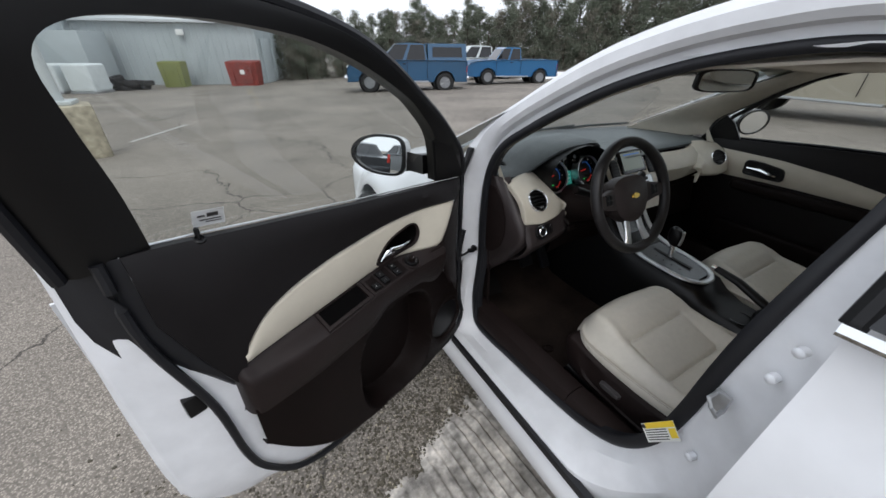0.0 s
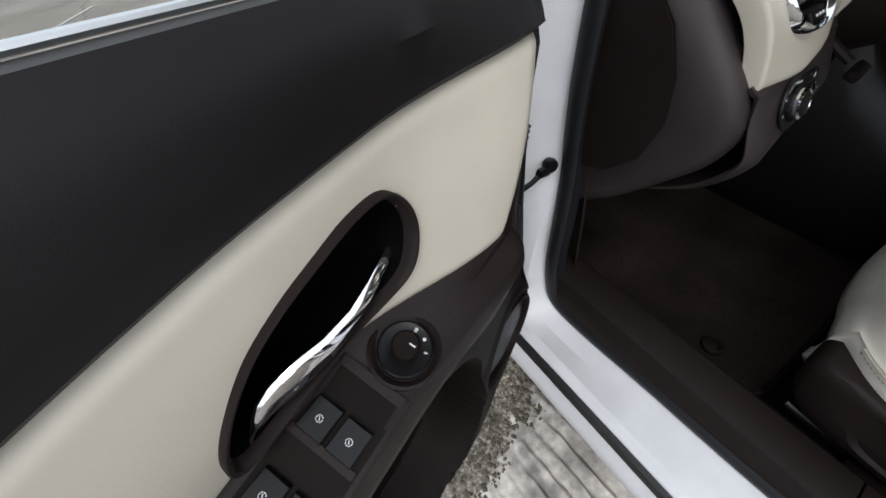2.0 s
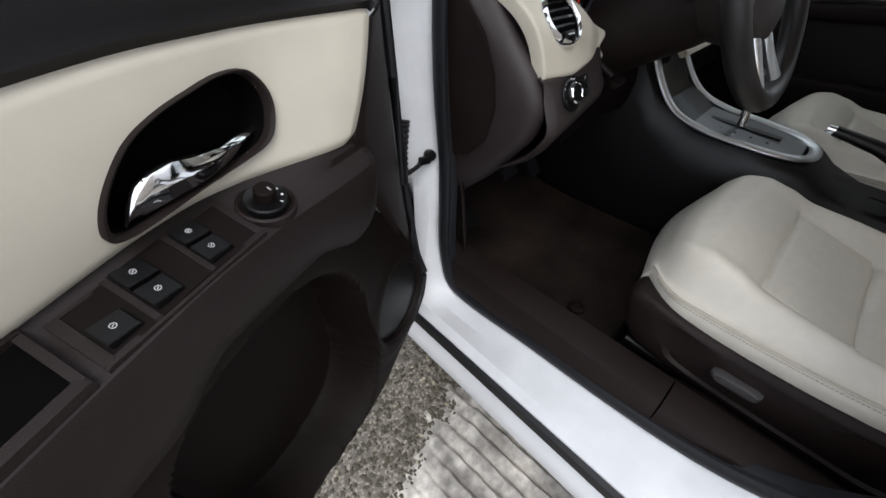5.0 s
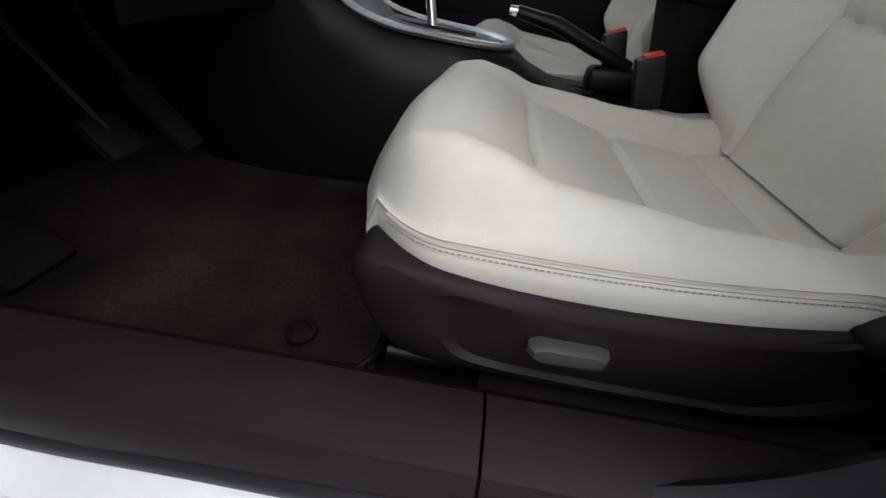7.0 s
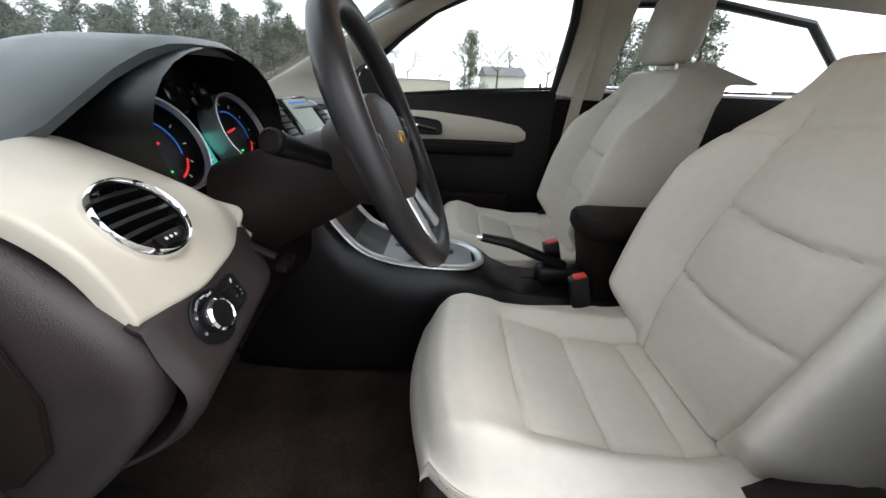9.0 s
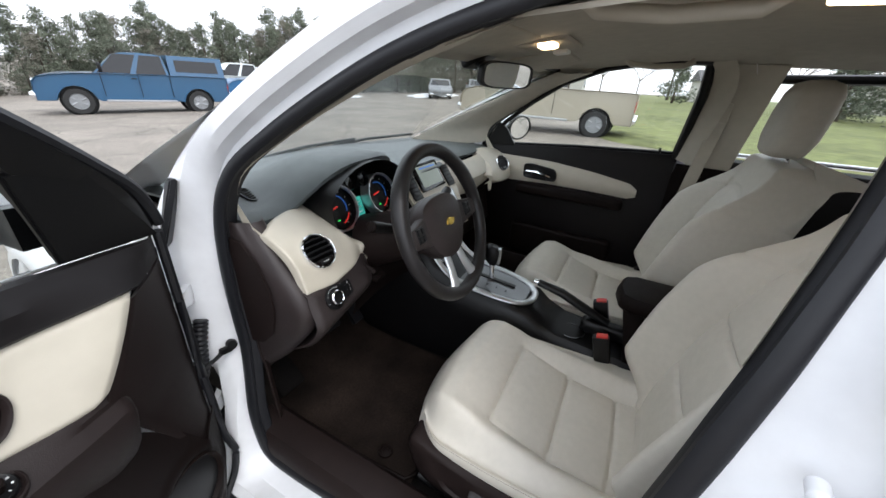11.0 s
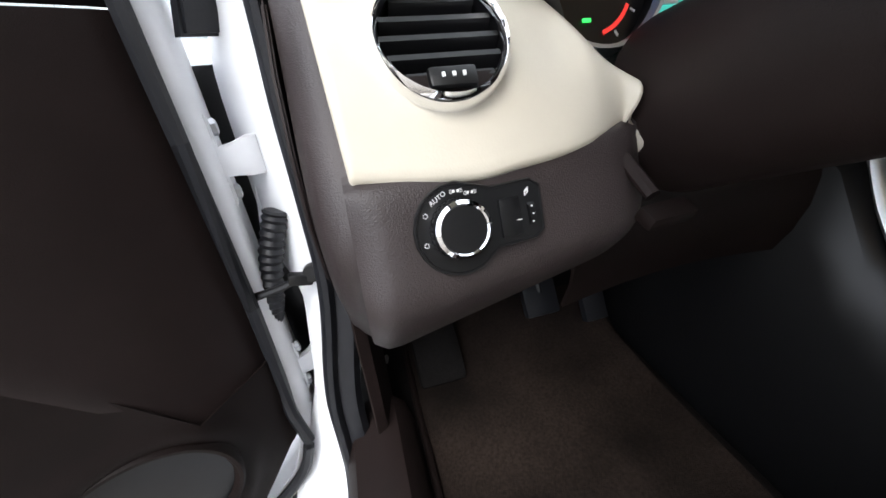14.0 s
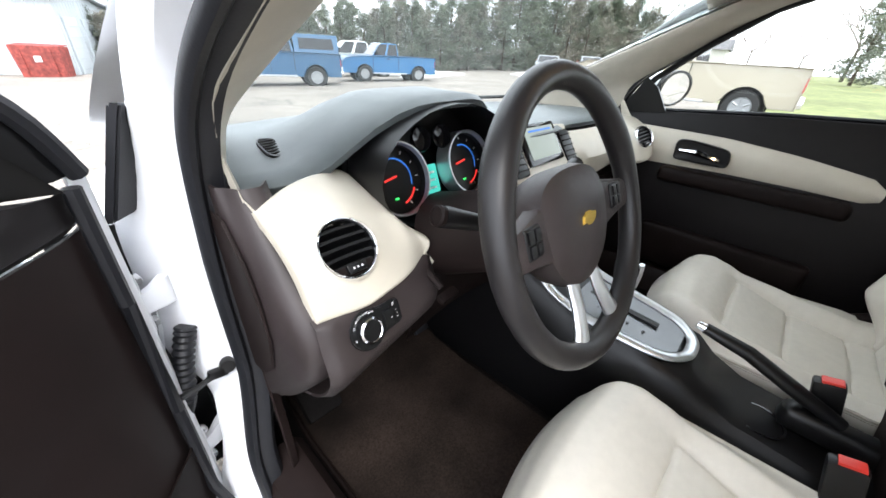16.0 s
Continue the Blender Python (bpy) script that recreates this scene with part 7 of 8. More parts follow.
# dark panel that turns back to the hinges
rows = []
for i in range(36):
    z = 0.60 + 0.404 * i / 35
    rows.append([D(0.040 + (fu(z) - 0.040) * k, trim_w(0.040 + (fu(z) - 0.040) * k, z) - (0.004 if k == 1 else 0), z) for k in (0, 0.03, 0.08, 0.15, 0.3, 0.5, 0.7, 0.85, 0.94, 1.0)])
part("front_panel", shell(rows, 0.004), SHIELD, dd, "dark brown panel beside the hinges", angle=60)


# cream insert, cut out for the handle cup
CUP = [(0.345, 0.992), (0.335, 0.976), (0.339, 0.957), (0.355, 0.938), (0.386, 0.929), (0.430, 0.923), (0.478, 0.919), (0.492, 0.924), (0.487, 0.940), (0.472, 0.958), (0.450, 0.975), (0.424, 0.985), (0.396, 0.991), (0.369, 0.995)]
cupc = [(p.x, p.z) for p in spline([(u, 0, z) for u, z in CUP], 5, closed=True)]
CM = (sum(p[0] for p in cupc) / len(cupc), sum(p[1] for p in cupc) / len(cupc))


def in_cup(u, z, f=1.0):
    u, z = CM[0] + (u - CM[0]) / f, CM[1] + (z - CM[1]) / f
    odd = False
    for (u0, z0), (u1, z1) in zip(cupc, cupc[1:] + cupc[:1]):
        if (z0 > z) != (z1 > z) and u < (u1 - u0) * (z - z0) / (z1 - z0) + u0:
            odd = not odd
    return odd


rows, uzs = [], []
for i in range(161):
    q = i / 160
    ut, ub = 0.168 + 0.685 * q, 0.272 + 0.581 * q
    zt, zb = smoothed(BTOP, ut, 0.03), smoothed(BLOW, ub, 0.03)
    zt = max(zt, zb + 0.003)
    r = []
    for k in range(41):
        k = k / 40
        u, z = ub + (ut - ub) * k, zb + (zt - zb) * k
        edge = min(1.0, 12 * min(k, 1 - k) + 0.02)
        r.append(D(u, trim_w(u, z) + 0.006 * math.sin(k * math.pi) * edge - 0.006 * (1 - edge) ** 2 - 0.005 * max(0, 1 - q * 40), z))
    rows.append(r)
bm = bmesh.new()
surf(bm, rows)
gone = []
for f in bm.faces:
    c = f.calc_center_median() - HP
    if in_cup(c.dot(DU), c.z, 0.975):
        gone.append(f)
bmesh.ops.delete(bm, geom=gone, context="FACES")
part("insert", bm, CREAM, dd, "smooth cream vinyl insert")


def cup_ring(f, w):
    return [D(CM[0] + (u - CM[0]) * f, trim_w(CM[0] + (u - CM[0]) * f, CM[1] + (z - CM[1]) * f) + 0.006 + w, CM[1] + (z - CM[1]) * f) for u, z in cupc]


cu_ = part("handle_cup", loft([cup_ring(1.012, -0.010), cup_ring(1.020, 0.0036), cup_ring(1.006, 0.0054), cup_ring(0.975, 0.0050), cup_ring(0.955, 0.0022), cup_ring(0.945, -0.004)], ends=False), SHIELD, dd, "dark brown handle cup")
# the cup's inside is blackened to give the shade of its depth
part("cup_wall", loft([cup_ring(0.946, -0.003), cup_ring(0.93, -0.012), cup_ring(0.88, -0.036), cup_ring(0.4, -0.040)], ends=False), SHADE_BLACK, cu_, "cup hollow coloured black for its shade")
part("cup_floor", loft([cup_ring(0.885, -0.0345), cup_ring(0.2, -0.036)]), SHADE_BLACK, cu_)
hu = [0.350, 0.362, 0.380, 0.400, 0.420, 0.436, 0.450, 0.462, 0.472, 0.479]
ht = [0.946, 0.9475, 0.949, 0.950, 0.9525, 0.9555, 0.953, 0.947, 0.937, 0.925]
hl = [0.940, 0.937, 0.934, 0.932, 0.930, 0.929, 0.927, 0.925, 0.922, 0.919]
rows = []
for u, a, b in zip(hu, ht, hl):
    w0 = 0.106 + 0.018 * math.sin((u - 0.345) / 0.14 * math.pi)
    rows.append([D(u, w0 - 0.008, a - 0.001), D(u, w0 - 0.003, a + 0.0015), D(u, w0, a), D(u, w0 + 0.0015, a * 0.75 + b * 0.25), D(u, w0 - 0.001, a * 0.4 + b * 0.6), D(u, w0 - 0.006, b)])
part("pull_handle", shell(rows, 0.003), CHROME, cu_, "chrome pull handle")

# armrest: a flat ledge that swells towards the cabin
def ledge_w(u):
    return 0.150 + 0.006 * sstep(0.42, 0.30, u) - 0.028 * sstep(0.70, 0.90, u)


def low_z(u):
    return smoothed(BLOW, u, 0.03) if u < 0.855 else 0.862


def in_pocket(u, z):
    return (abs(u - 0.455) / 0.148) ** 2.6 + (abs(z - 0.600 - 0.10 * (0.40 - u)) / 0.180) ** 2.6


def flank_drop(u):
    """How far the armrest's flank reaches below the ledge."""
    return 0.135 - 0.030 * sstep(0.28, 0.36, u) * sstep(0.56, 0.48, u)


def panel_w(u, z):
    """How far the lower panel stands off the door, without its pocket."""
    return 0.105 + 0.012 * sstep(0.06, 0.16, u) + 0.019 * sstep(0.15, 0.35, u) * (1 - 0.8 * sstep(0.70, 0.88, u))


rows = []
for i in range(61):
    u = 0.262 + 0.600 * i / 60
    zl = low_z(u)
    w1 = ledge_w(u)
    b0 = min(trim_w(u, zl) - 0.006, w1 - 0.014)
    dr = flank_drop(u)
    wb = panel_w(u, zl - dr)
    rows.append([D(u, b0, zl + 0.001), D(u, b0 + 0.007, zl - 0.006), D(u, b0 * 0.5 + w1 * 0.5, zl - 0.014), D(u, w1, zl - 0.022), D(u, w1 + 0.007, zl - 0.029), D(u, w1 + 0.009, zl - 0.046), D(u, w1 * 0.6 + wb * 0.4 + 0.006, zl - 0.35 * 0.046 - 0.65 * dr), D(u, wb + 0.005, zl - dr), D(u, wb - 0.002, zl - dr - 0.006), D(u, wb - 0.030, zl - dr - 0.004)])
r0_, r1_ = rows[0], rows[-1]
for k in range(1, 8):
    a = k / 7 * math.pi / 2
    rows.insert(0, [p - DU * 0.034 * math.sin(a) - DN * (1 - math.cos(a)) * max(0.0, (p - HP).dot(DN) - 0.065) for p in r0_])
    rows.append([p + DU * 0.020 * math.sin(a) - DN * (1 - math.cos(a)) * max(0.0, (p - HP).dot(DN) - 0.085) for p in r1_])
part("armrest", shell(rows, 0.004), ARMREST, dd, "brown plastic armrest ledge")
rows = []
for i in range(141):
    u = 0.041 + 0.834 * i / 140
    zl = low_z(max(u, 0.27)) - flank_drop(u) + 0.016
    if u < 0.27:
        zl = lerp([(0.06, 0.622), (0.13, 0.624), (0.172, 0.705), (0.235, 0.788)], u)
    zb = smoothed(BOT, u, 0.05)
    r = []
    for k in range(81):
        q = k / 80
        z = zb + (zl - zb) * q
        # the map pocket is a deep hollow with a rounded border
        pk = sstep(1.22, 0.84, in_pocket(u, z))
        d = math.hypot(u - 0.203, z - 0.545) / 0.083
        w = panel_w(u, z) - 0.092 * pk - 0.03 * (1 - sstep(0, 0.12, q))
        w += (0.112 - w) * sstep(1.04, 0.94, d) + 0.004 * math.exp(-((d - 1.2) / 0.14) ** 2)
        if u < 0.13:
            w = 0.050 + (w - 0.050) * ((u - 0.040) / 0.090) ** 0.6
        r.append(D(u, w, z))
    rows.append(r)
part("lower_panel", shell(rows, 0.003), TRIM, dd, "dark brown lower panel with an open pocket")
gm = frame_at(D(0.203, 0.114, 0.545), DN, (0, 0, 1))
spk_ = part("speaker_grille", lathe([(0.078, -0.006), (0.077, 0.003), (0.060, 0.0055), (0.030, 0.0075), (0.0001, 0.008)], gm, 48), BLACK, dd, "round black speaker grille")
part("grille_ring", lathe([(0.089, -0.012), (0.088, 0.009), (0.085, 0.0125), (0.081, 0.012), (0.0775, 0.006), (0.0765, -0.002)], gm, 56, ends=False), TRIM, spk_, "dark brown ring round the grille")
# mirror knob and window switches on the ledge
LN = (DN * 0.30 + Vector((0, 0, 0.954))).normalized()


def ledge(u, w, lift=0.0):
    """A point on the ledge."""
    zl = low_z(u)
    w1 = ledge_w(u)
    b0 = min(trim_w(u, zl) - 0.006, w1 - 0.014) + 0.007
    return D(u, w, zl - 0.006 - 0.016 * (w - b0) / (w1 - b0)) + LN * lift


km = frame_at(ledge(0.389, 0.136, 0.001), LN, DU)
kb2 = part("mirror_knob", lathe([(0.0255, -0.006), (0.0255, 0.0015), (0.0235, 0.003), (0.0195, -0.001)], km, 40), ARMREST, dd, "round mirror adjuster with a dished surround")
part("knob_dish", lathe([(0.0190, -0.002), (0.0190, 0.0065), (0.0178, 0.0078), (0.0170, 0.0072), (0.0001, 0.0070)], km, 36), BLACK, kb2)
part("knob_cap", lathe([(0.0098, 0.006), (0.0094, 0.0175), (0.0080, 0.0190), (0.0001, 0.0186)], km, 28), TRIM, kb2)
part("knob_mark", B((0.0009, 0.0045, 0.0005), (0, 0, 0), 0.0, km @ pose(-0.0015, 0.004, 0.0192)), PRINT, kb2)
for a, w_, h_ in ((112, 0.0008, 0.0026), (150, 0.0022, 0.0022), (185, 0.0022, 0.0030)):
    t_ = radians(a)
    part("knob_letter", B((w_, h_, 0.0004), (0, 0, 0), 0.0, km @ pose(0.0140 * math.cos(t_), 0.0140 * math.sin(t_), 0.0074, 0, 0, a - 90)), PRINT, kb2)
wells = [(0.419, 0.462, 0.112, 0.150), (0.465, 0.508, 0.110, 0.150), (0.511, 0.540, 0.112, 0.150)]
bm = bmesh.new()


def bar(u0, u1, w0, w1, h=0.0025):
    """A raised rim of the switch plate."""
    c = [ledge(u0, w0, -0.003), ledge(u0, w1, -0.003), ledge(u1, w1, -0.003), ledge(u1, w0, -0.003)]
    lo_ = [bm.verts.new(p) for p in c]
    md = [bm.verts.new(p + LN * (h + 0.0018)) for p in c]
    cc_ = sum(c, Vector()) / 4
    hi = [bm.verts.new(p + (cc_ - p) * 0.04 + LN * (h + 0.003)) for p in c]
    for x_, y_ in ((lo_, md), (md, hi)):
        for k in range(4):
            bm.faces.new((x_[k], x_[(k + 1) % 4], y_[(k + 1) % 4], y_[k]))
    bm.faces.new(hi)


bar(0.413, 0.420, 0.106, 0.154)
bar(0.461, 0.466, 0.106, 0.154)
bar(0.507, 0.512, 0.106, 0.154)
bar(0.540, 0.548, 0.106, 0.154)
bar(0.413, 0.548, 0.1065, 0.1095)
bar(0.413, 0.548, 0.151, 0.156)
wp = part("switch_plate", bm, ARMREST, dd, "brown window switch plate with recessed wells")
for u0, u1, w0, w1 in wells:
    part("well_floor", prism([ledge(u0, w0 - 0.004, 0.0005), ledge(u0, w1 + 0.004, 0.0005), ledge(u1, w1 + 0.004, 0.0005), ledge(u1, w0 - 0.004, 0.0005)], LN * 0.0008), TRIM, wp)
for u, w_ in ((0.450, 0.1195), (0.450, 0.1405), (0.495, 0.1195), (0.495, 0.1405), (0.527, 0.1400)):
    m = frame_at(ledge(u, w_, 0.0035), LN, DU)
    b = part("window_switch", loft([[m @ Vector((x * sc + (0.0008 if z > 0 else 0), y * sc, z + x * 0.10)) for x, y in ((-0.0105, -0.0095), (0.0105, -0.0095), (0.0105, 0.0095), (-0.0105, 0.0095))] for z, sc in ((-0.004, 1.0), (0.0028, 1.0), (0.0036, 0.93))]), BLACK, wp, "black window switch")
    for q in range(8):
        t_ = q * math.pi / 4
        part("switch_icon", B((0.0012, 0.0005, 0.0003), (0, 0, 0), 0.0, m @ pose(0.001 + 0.0019 * math.cos(t_), 0.0021 * math.sin(t_), 0.0039, 0, -5.7, math.degrees(t_) + 90)), PRINT, b)
    part("switch_icon", B((0.0022, 0.0006, 0.0003), (0, 0, 0), 0.0, m @ pose(0.001, 0, 0.0039, 0, -5.7, 35)), PRINT, b)
bm = bmesh.new()
bar(0.556, 0.562, 0.104, 0.154, 0.007)
bar(0.682, 0.690, 0.104, 0.152, 0.007)
bar(0.556, 0.690, 0.149, 0.157, 0.007)
bar(0.556, 0.690, 0.099, 0.104, 0.007)
pp_ = part("pull_pocket", bm, ARMREST, dd, "brown rim of the armrest pull pocket")
# flat black sheet on the uncut ledge paints the pocket's deep shade
part("pocket_shade", prism([ledge(0.560, 0.103, 0.0015), ledge(0.560, 0.151, 0.0015), ledge(0.684, 0.150, 0.0015), ledge(0.684, 0.103, 0.0015)], LN * 0.0006), SHADE_BLACK, pp_, "black sheet painted as the shade in the pull pocket")

# window frame and glass
def lean(u, z, out=0.0):
    """A point of the window frame, which leans in with the roof line."""
    return D(u, 0.040 + 0.735 - xs(z) - out, z)


fo = spline([lean(*p) for p in ((0.030, 1.06), (0.065, 1.13), (0.13, 1.19), (0.22, 1.26), (0.30, 1.312), (0.44, 1.395), (0.56, 1.450), (0.70, 1.485), (0.84, 1.498), (0.96, 1.482), (1.028, 1.425), (1.038, 1.35), (1.03, 1.25), (1.02, 1.14))], 5)
fi = spline([lean(*p) for p in ((0.174, 1.06), (0.20, 1.15), (0.242, 1.222), (0.31, 1.283), (0.379, 1.330), (0.509, 1.393), (0.625, 1.434), (0.72, 1.452), (0.82, 1.459), (0.91, 1.452), (0.950, 1.42), (0.943, 1.35), (0.925, 1.25), (0.914, 1.14))], 5)
rows = [[a - DN * 0.030, a, a.lerp(b, 0.15) + DN * 0.014, a.lerp(b, 0.5) + DN * 0.016, b + DN * 0.012, b - DN * 0.006, b - DN * 0.03] for a, b in zip(fo, fi)]
bm = bmesh.new()
surf(bm, rows, close_v=True)
part("window_frame", bm, BLACK, dd, "black window frame")
part("frame_skin", shell([[a - DN * 0.034, a.lerp(b, 0.35) - DN * 0.036] for a, b in zip(fo, fi)], 0.004), WHITE, dd, "white frame edge")
bm = tube([a + DN * 0.004 + (a - b).normalized() * 0.004 for a, b in zip(fo, fi)], 0.010, 8)
part("frame_seal", bm, RUBBER, dd)
bm = bmesh.new()
n_ = len(fi)
base = [D(lerp([(0, 0.175), (1, 0.914)], i / (n_ - 1)), 0.056, lerp(SILL, lerp([(0, 0.175), (1, 0.914)], i / (n_ - 1)))) for i in range(n_)]
surf(bm, [[base[i].lerp(fi[i], k / 6) - DN * 0.004 for k in range(7)] for i in range(n_)])
gl_ = part("window_glass", bm, GLASS, dd, "clear side window")
gl_.visible_shadow = False
part("sill_strip", tube([D(u, 0.066, lerp(SILL, u) + 0.004) for u in (0.10, 0.2, 0.3, 0.4, 0.5, 0.62, 0.75, 0.85, 0.950)], 0.0022, 8), SATIN, dd, "bright window sill strip")
part("mirror_sail", prism([D(0.05, 0.062, 1.050), D(0.205, 0.066, 1.070), lean(0.235, 1.20), lean(0.15, 1.195)], DN * 0.012, bevel=0.004), BLACK, dd, "black mirror sail panel")
lp = part("lock_pin", tube([D(0.850, 0.084, 1.132), D(0.850, 0.084, 1.150), D(0.850, 0.084, 1.162), D(0.850, 0.084, 1.164)], [0.0042, 0.0042, 0.0046, 0.002], 12), BLACK, dd, "black lock pin")
part("pin_collar", lathe([(0.0105, -0.002), (0.0100, 0.003), (0.0075, 0.0045), (0.0055, 0.002)], frame_at(D(0.850, 0.084, 1.141), Vector((0, 0, 1)) + DN * 0.5, DU), 20), BLACK, lp)
stk = part("window_sticker", prism([D(0.795, 0.058, 1.147), D(0.846, 0.058, 1.154), lean(0.848, 1.190, -0.002), lean(0.797, 1.183, -0.002)], DN * 0.0008), STICKER, dd, "half-clear window sticker with grey print")
for a0, a1, b0, b1 in ((0.20, 0.55, 0.55, 0.80), (0.12, 0.80, 0.36, 0.44), (0.12, 0.62, 0.22, 0.29), (0.62, 0.85, 0.58, 0.70)):
    part("print_bar", prism([D(0.795, 0.0592, 1.147).lerp(D(0.846, 0.0592, 1.154), a).lerp(lean(0.797, 1.183, -0.0032).lerp(lean(0.848, 1.190, -0.0032), a), b) for a, b in ((a0, b0), (a1, b0), (a1, b1), (a0, b1))], DN * 0.0004), SATIN_DK, stk)
# door mirror on the outside of the door
MC = Vector((-1.040, 0.128, 1.108))
MN = (Vector((-0.76, -0.65, 0.140))).normalized()
mq = frame_at(MC, MN, (0, 0, 1))


def mo(sc, z):
    out = []
    for k in range(40):
        c, q = math.cos(k * math.pi / 20), math.sin(k * math.pi / 20)
        if c >= 0:
            out.append(mq @ Vector((0.066 * sc * q, 0.122 * sc * c, z)))
        else:
            out.append(mq @ Vector((math.copysign(0.066 * sc * abs(q) ** 0.5, q), -0.080 * sc * abs(c) ** 0.5, z)))
    return out



ms = part("door_mirror", loft([mo(0.30, -0.13), mo(0.62, -0.115), mo(0.90, -0.065), mo(1.02, -0.015), mo(1.0, 0.0), mo(0.93, 0.003), mo(0.92, -0.006)]), WHITE, dd, "white door mirror")
part("mirror_surround", loft([mo(1.015, -0.006), mo(1.02, 0.005), mo(0.90, 0.007), mo(0.89, -0.004)], ends=False), BLACK, ms)
part("mirror_glass", loft([mo(0.93, -0.003), mo(0.92, -0.001)]), MIRROR, ms, "curved mirror glass")
part("mirror_arm", loft([[D(0.10, 0.02, 1.07), D(0.10, 0.02, 1.13), D(0.20, 0.02, 1.14), D(0.20, 0.02, 1.08)], [MC + Vector((0.06, -0.02, -0.060)), MC + Vector((0.07, -0.02, 0.0)), MC + Vector((0.07, 0.05, 0.0)), MC + Vector((0.06, 0.05, -0.060))]]), BLACK, ms)

# latch on the door's rear edge
part("latch", B((0.02, 0.035, 0.05), D(0.955, 0.060, 0.80), 0.006, pose(0, 0, 0, 0, 0, -68)), BLACK, dd, "black door latch")

# ---- hinges, check strap and wiring ----
for z, n_ in ((0.868, "upper"), (0.548, "lower")):
    h = thing("steel_hinge", (-0.80, 0.05, z), "white painted steel door hinge", "hinge", "driver door hinges")
    part("pillar_leaf", loft([[Vector((x, y + a * 0.5, z + b)) for a, b in ((-w_, -h_), (w_, -h_), (w_ * 1.2, -h_ * 0.5), (w_ * 1.2, h_ * 0.5), (w_, h_), (-w_, h_), (-w_ * 1.2, h_ * 0.5), (-w_ * 1.2, -h_ * 0.5))] for x, y, w_, h_ in ((-0.762, 0.052, 0.020, 0.022), (-0.775, 0.042, 0.018, 0.021), (-0.788, 0.032, 0.014, 0.017), (-0.798, 0.026, 0.012, 0.016), (-0.808, 0.022, 0.012, 0.016), (-0.812, 0.021, 0.007, 0.012))]), JAMB, h, angle=70)
    c0, c1 = D(0.017, 0.028, z), D(0.009, -0.002, z)
    fn = Vector((0.93, 0.36, 0)).normalized()
    part("door_leaf", prism([c0 + fn * 0.004 + Vector((0, 0, -0.050)), c1 + fn * 0.004 + Vector((0, 0, -0.030)), c1 + fn * 0.004 + Vector((0, 0, 0.030)), c0 + fn * 0.004 + Vector((0, 0, 0.050))], fn * 0.005, bevel=0.0015), JAMB, h)
    for dz in (-0.022, 0.022):
        part("tongue", prism([c0 + fn * 0.006 + Vector((0, 0, dz - 0.003)), c1 + fn * 0.006 + Vector((0, 0, dz - 0.003)), Vector((-0.797, 0.030, z + dz - 0.003)), Vector((-0.800, 0.012, z + dz - 0.003))], (0, 0, 0.006), bevel=0.001), JAMB, h)
    part("pin", tube([(-0.806, 0.022, z - 0.034), (-0.806, 0.022, z + 0.034)], 0.0065, 10), STEEL, h)
    for dz in (-0.042, 0.042):
        part("bolt", lathe([(0.009, 0), (0.009, 0.005), (0.006, 0.007), (0.0001, 0.007)], frame_at(c0.lerp(c1, 0.25) + fn * 0.008 + Vector((0, 0, dz * 0.85)), fn, (0, 0, 1)), 6), STEEL, h)
chk = thing("check_strap", (-0.734, 0.0, 0.727), "black door check strap with a rounded end", "door stop")
part("bar", tube([(-0.738, -0.008, 0.728), (-0.780, -0.012, 0.716), (-0.835, -0.005, 0.702), (-0.90, 0.01, 0.690)], [0.006, 0.0045, 0.0065, 0.0065], 8), BLACK, chk)
part("eye", lathe([(0.011, -0.008), (0.0125, 0.0), (0.011, 0.008)], frame_at((-0.736, -0.008, 0.728), (-0.2, -1, 0.2), (0, 0, 1)), 16), BLACK, chk)
part("fork", B((0.03, 0.012, 0.016), (-0.752, -0.010, 0.723), 0.004, pose(0, 0, 0, 0, 14, 4)), BLACK, chk)
wl_ = thing("wiring_gaiter", (-0.80, 0.03, 0.70), "black corrugated wiring gaiter between pillar and door", "cable")
gp = spline([(-0.765, 0.035, 0.80), (-0.785, 0.025, 0.745), (-0.80, 0.015, 0.685), (-0.815, 0.025, 0.645), (-0.835, 0.04, 0.63)], 12)
part("gaiter", tube(gp, [0.013 + 0.003 * (k % 2) for k in range(len(gp))], 12), RUBBER, wl_)

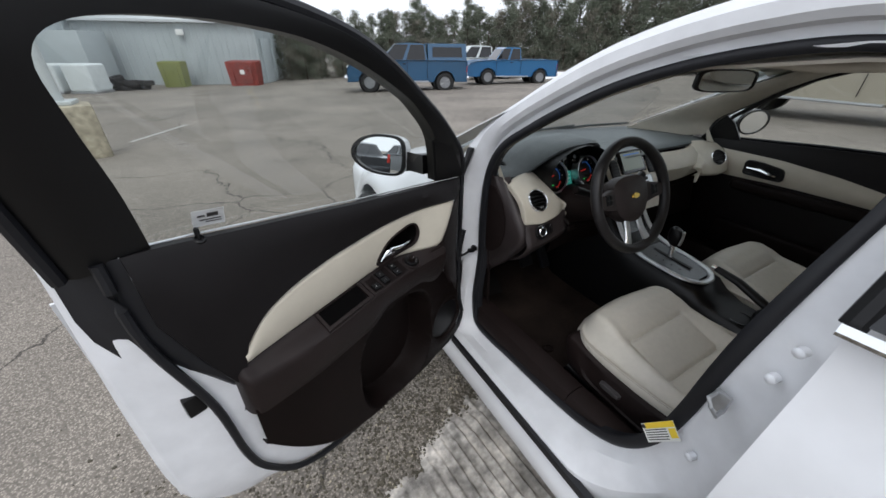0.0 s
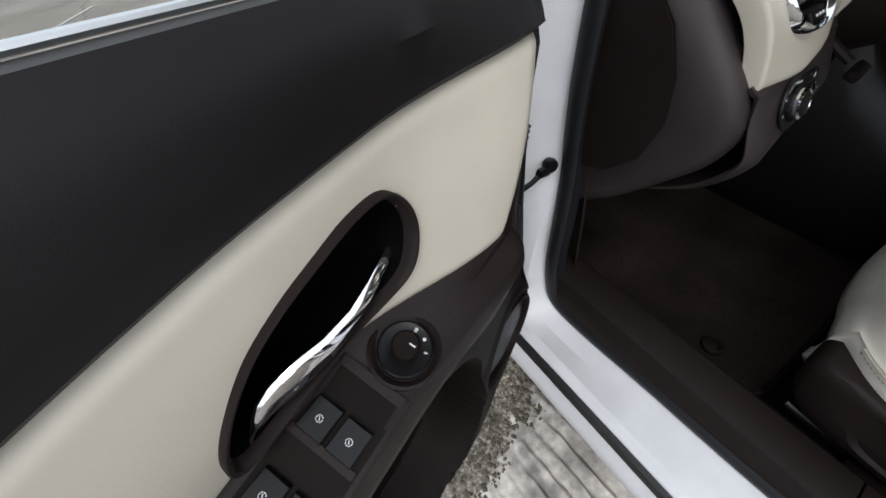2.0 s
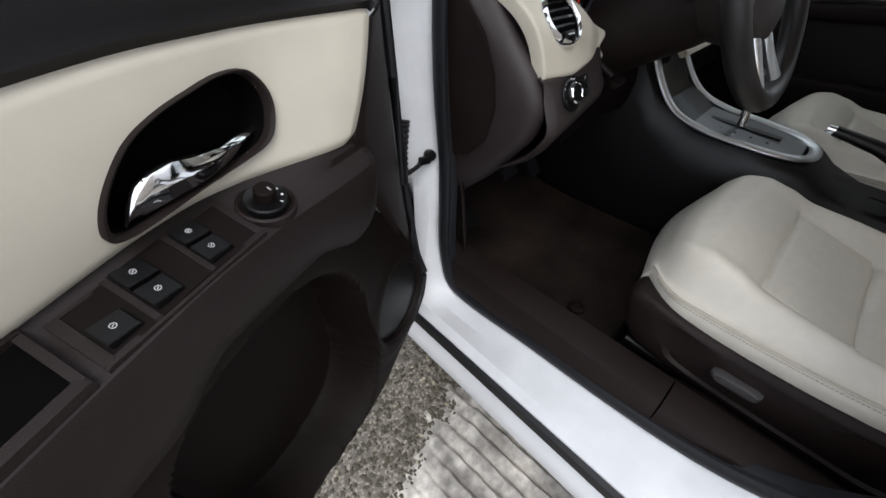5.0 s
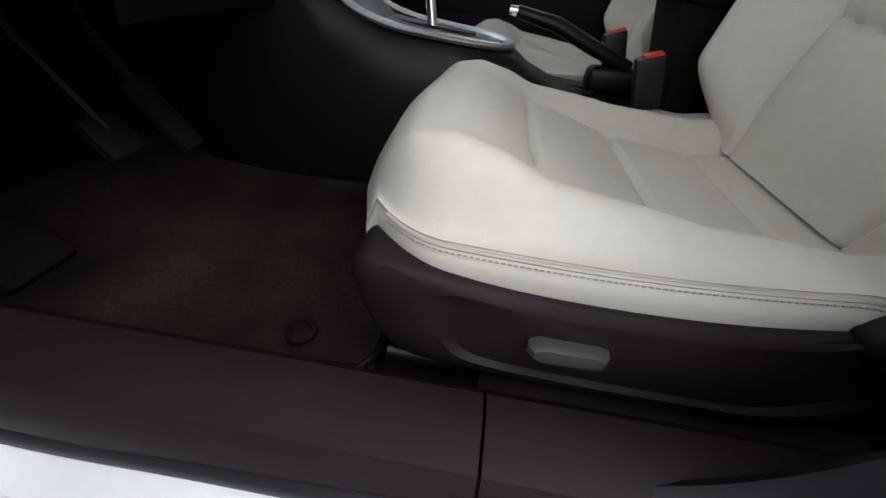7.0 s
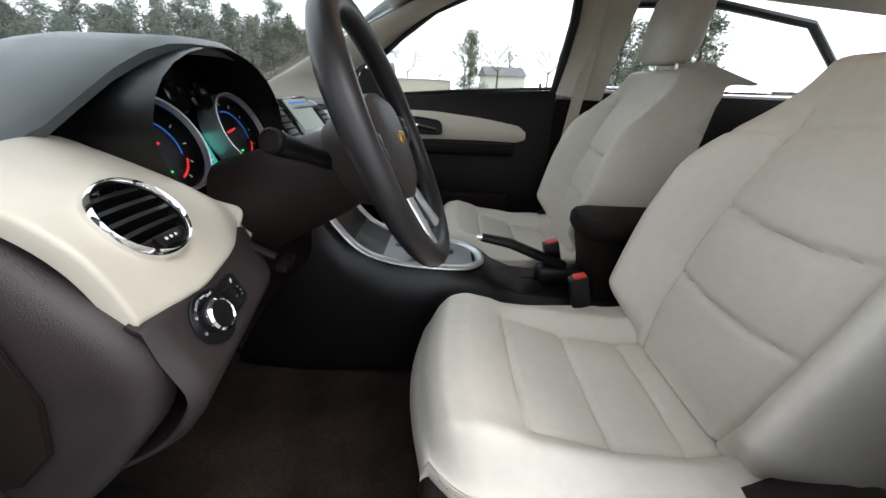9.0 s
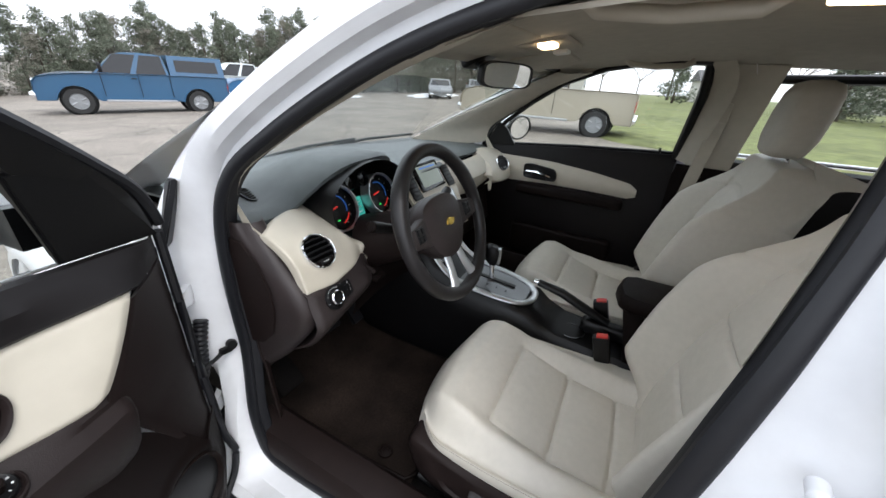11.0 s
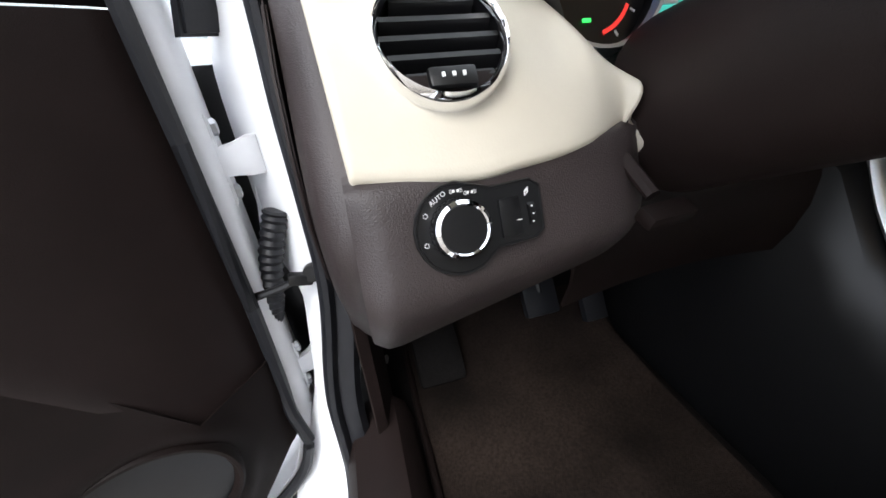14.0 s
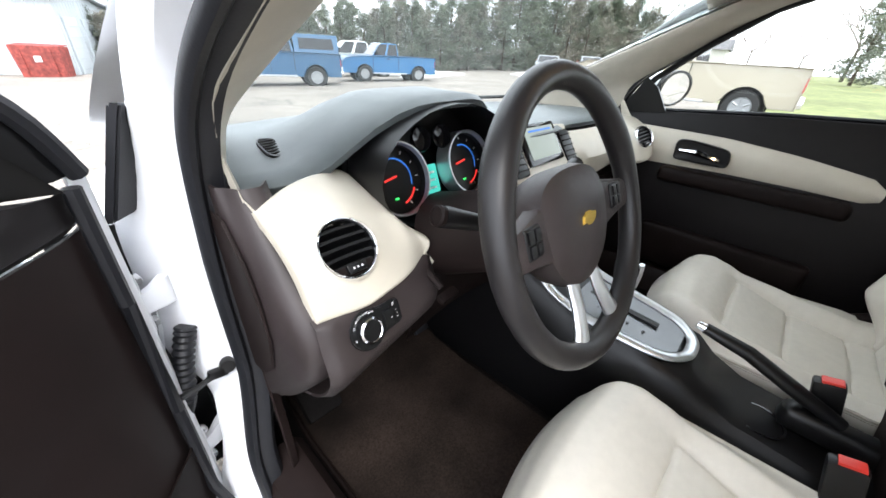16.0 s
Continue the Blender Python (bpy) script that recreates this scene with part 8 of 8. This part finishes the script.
# ---- striker, bolts and label on the centre pillar ----
sk = thing("door_striker", (-0.80, -0.89, 0.845), "steel door striker bolted to the centre pillar", "striker")
part("plate", B((0.010, 0.030, 0.045), (-0.772, -0.895, 0.845), 0.004, pose(0, 0, 0, 0, 0, -12)), STEEL, sk)
part("loop", tube([(-0.772, -0.885, 0.860), (-0.800, -0.883, 0.860), (-0.803, -0.893, 0.845), (-0.800, -0.905, 0.830), (-0.772, -0.905, 0.830)], 0.0042, 8), STEEL, sk)
for y_, z_ in ((-0.945, 1.02), (-0.935, 0.95), (-0.90, 0.665)):
    bl_ = thing("jamb_bolt", (-0.79, y_, z_), "painted bolt head on the centre pillar", "bolt", "pillar bolts")
    part("head", lathe([(0.009, -0.012), (0.009, 0.004), (0.006, 0.007), (0.0001, 0.008)], frame_at((-0.772, y_, z_), (-1, 0.2, 0), (0, 0, 1)), 18), JAMB, bl_)
lbl = thing("tyre_label", (-0.76, -0.83, 0.68), "yellow and white tyre pressure label on the centre pillar", "label")
lo = Vector((-0.7665, -0.822, 0.602))
lx, lz = Vector((-0.006, -0.053, 0.084)).normalized(), Vector((-0.004, 0.037, 0.046)).normalized()
ln = lx.cross(lz).normalized()
if ln.x > 0:
    ln = -ln
part("paper", prism([lo, lo + lx * 0.10, lo + lx * 0.10 + lz * 0.048, lo + lz * 0.048], ln * 0.0006), PAPER, lbl)
part("yellow_band", prism([lo + lz * 0.034 + ln * 0.0007 + lx * 0.012, lo + lz * 0.034 + lx * 0.10 + ln * 0.0007, lo + lx * 0.10 + lz * 0.048 + ln * 0.0007, lo + lz * 0.048 + lx * 0.012 + ln * 0.0007], ln * 0.0004), YELLOW, lbl)
part("yellow_box", prism([lo + lz * 0.008 + lx * 0.078 + ln * 0.0007, lo + lz * 0.008 + lx * 0.098 + ln * 0.0007, lo + lx * 0.098 + lz * 0.031 + ln * 0.0007, lo + lz * 0.031 + lx * 0.078 + ln * 0.0007], ln * 0.0004), YELLOW, lbl)
for k in range(5):
    part("text_bar", prism([lo + lz * (0.005 + k * 0.006) + lx * 0.006 + ln * 0.0007, lo + lz * (0.005 + k * 0.006) + lx * 0.072 + ln * 0.0007, lo + lx * 0.072 + lz * (0.0075 + k * 0.006) + ln * 0.0007, lo + lz * (0.0075 + k * 0.006) + lx * 0.006 + ln * 0.0007], ln * 0.0003), INK, lbl)
part("wheel_symbol", lathe([(0.006, 0), (0.006, 0.0006), (0.003, 0.0006)], frame_at(lo + lz * 0.041 + lx * 0.006 + ln * 0.0007, ln, lx), 16), INK, lbl)
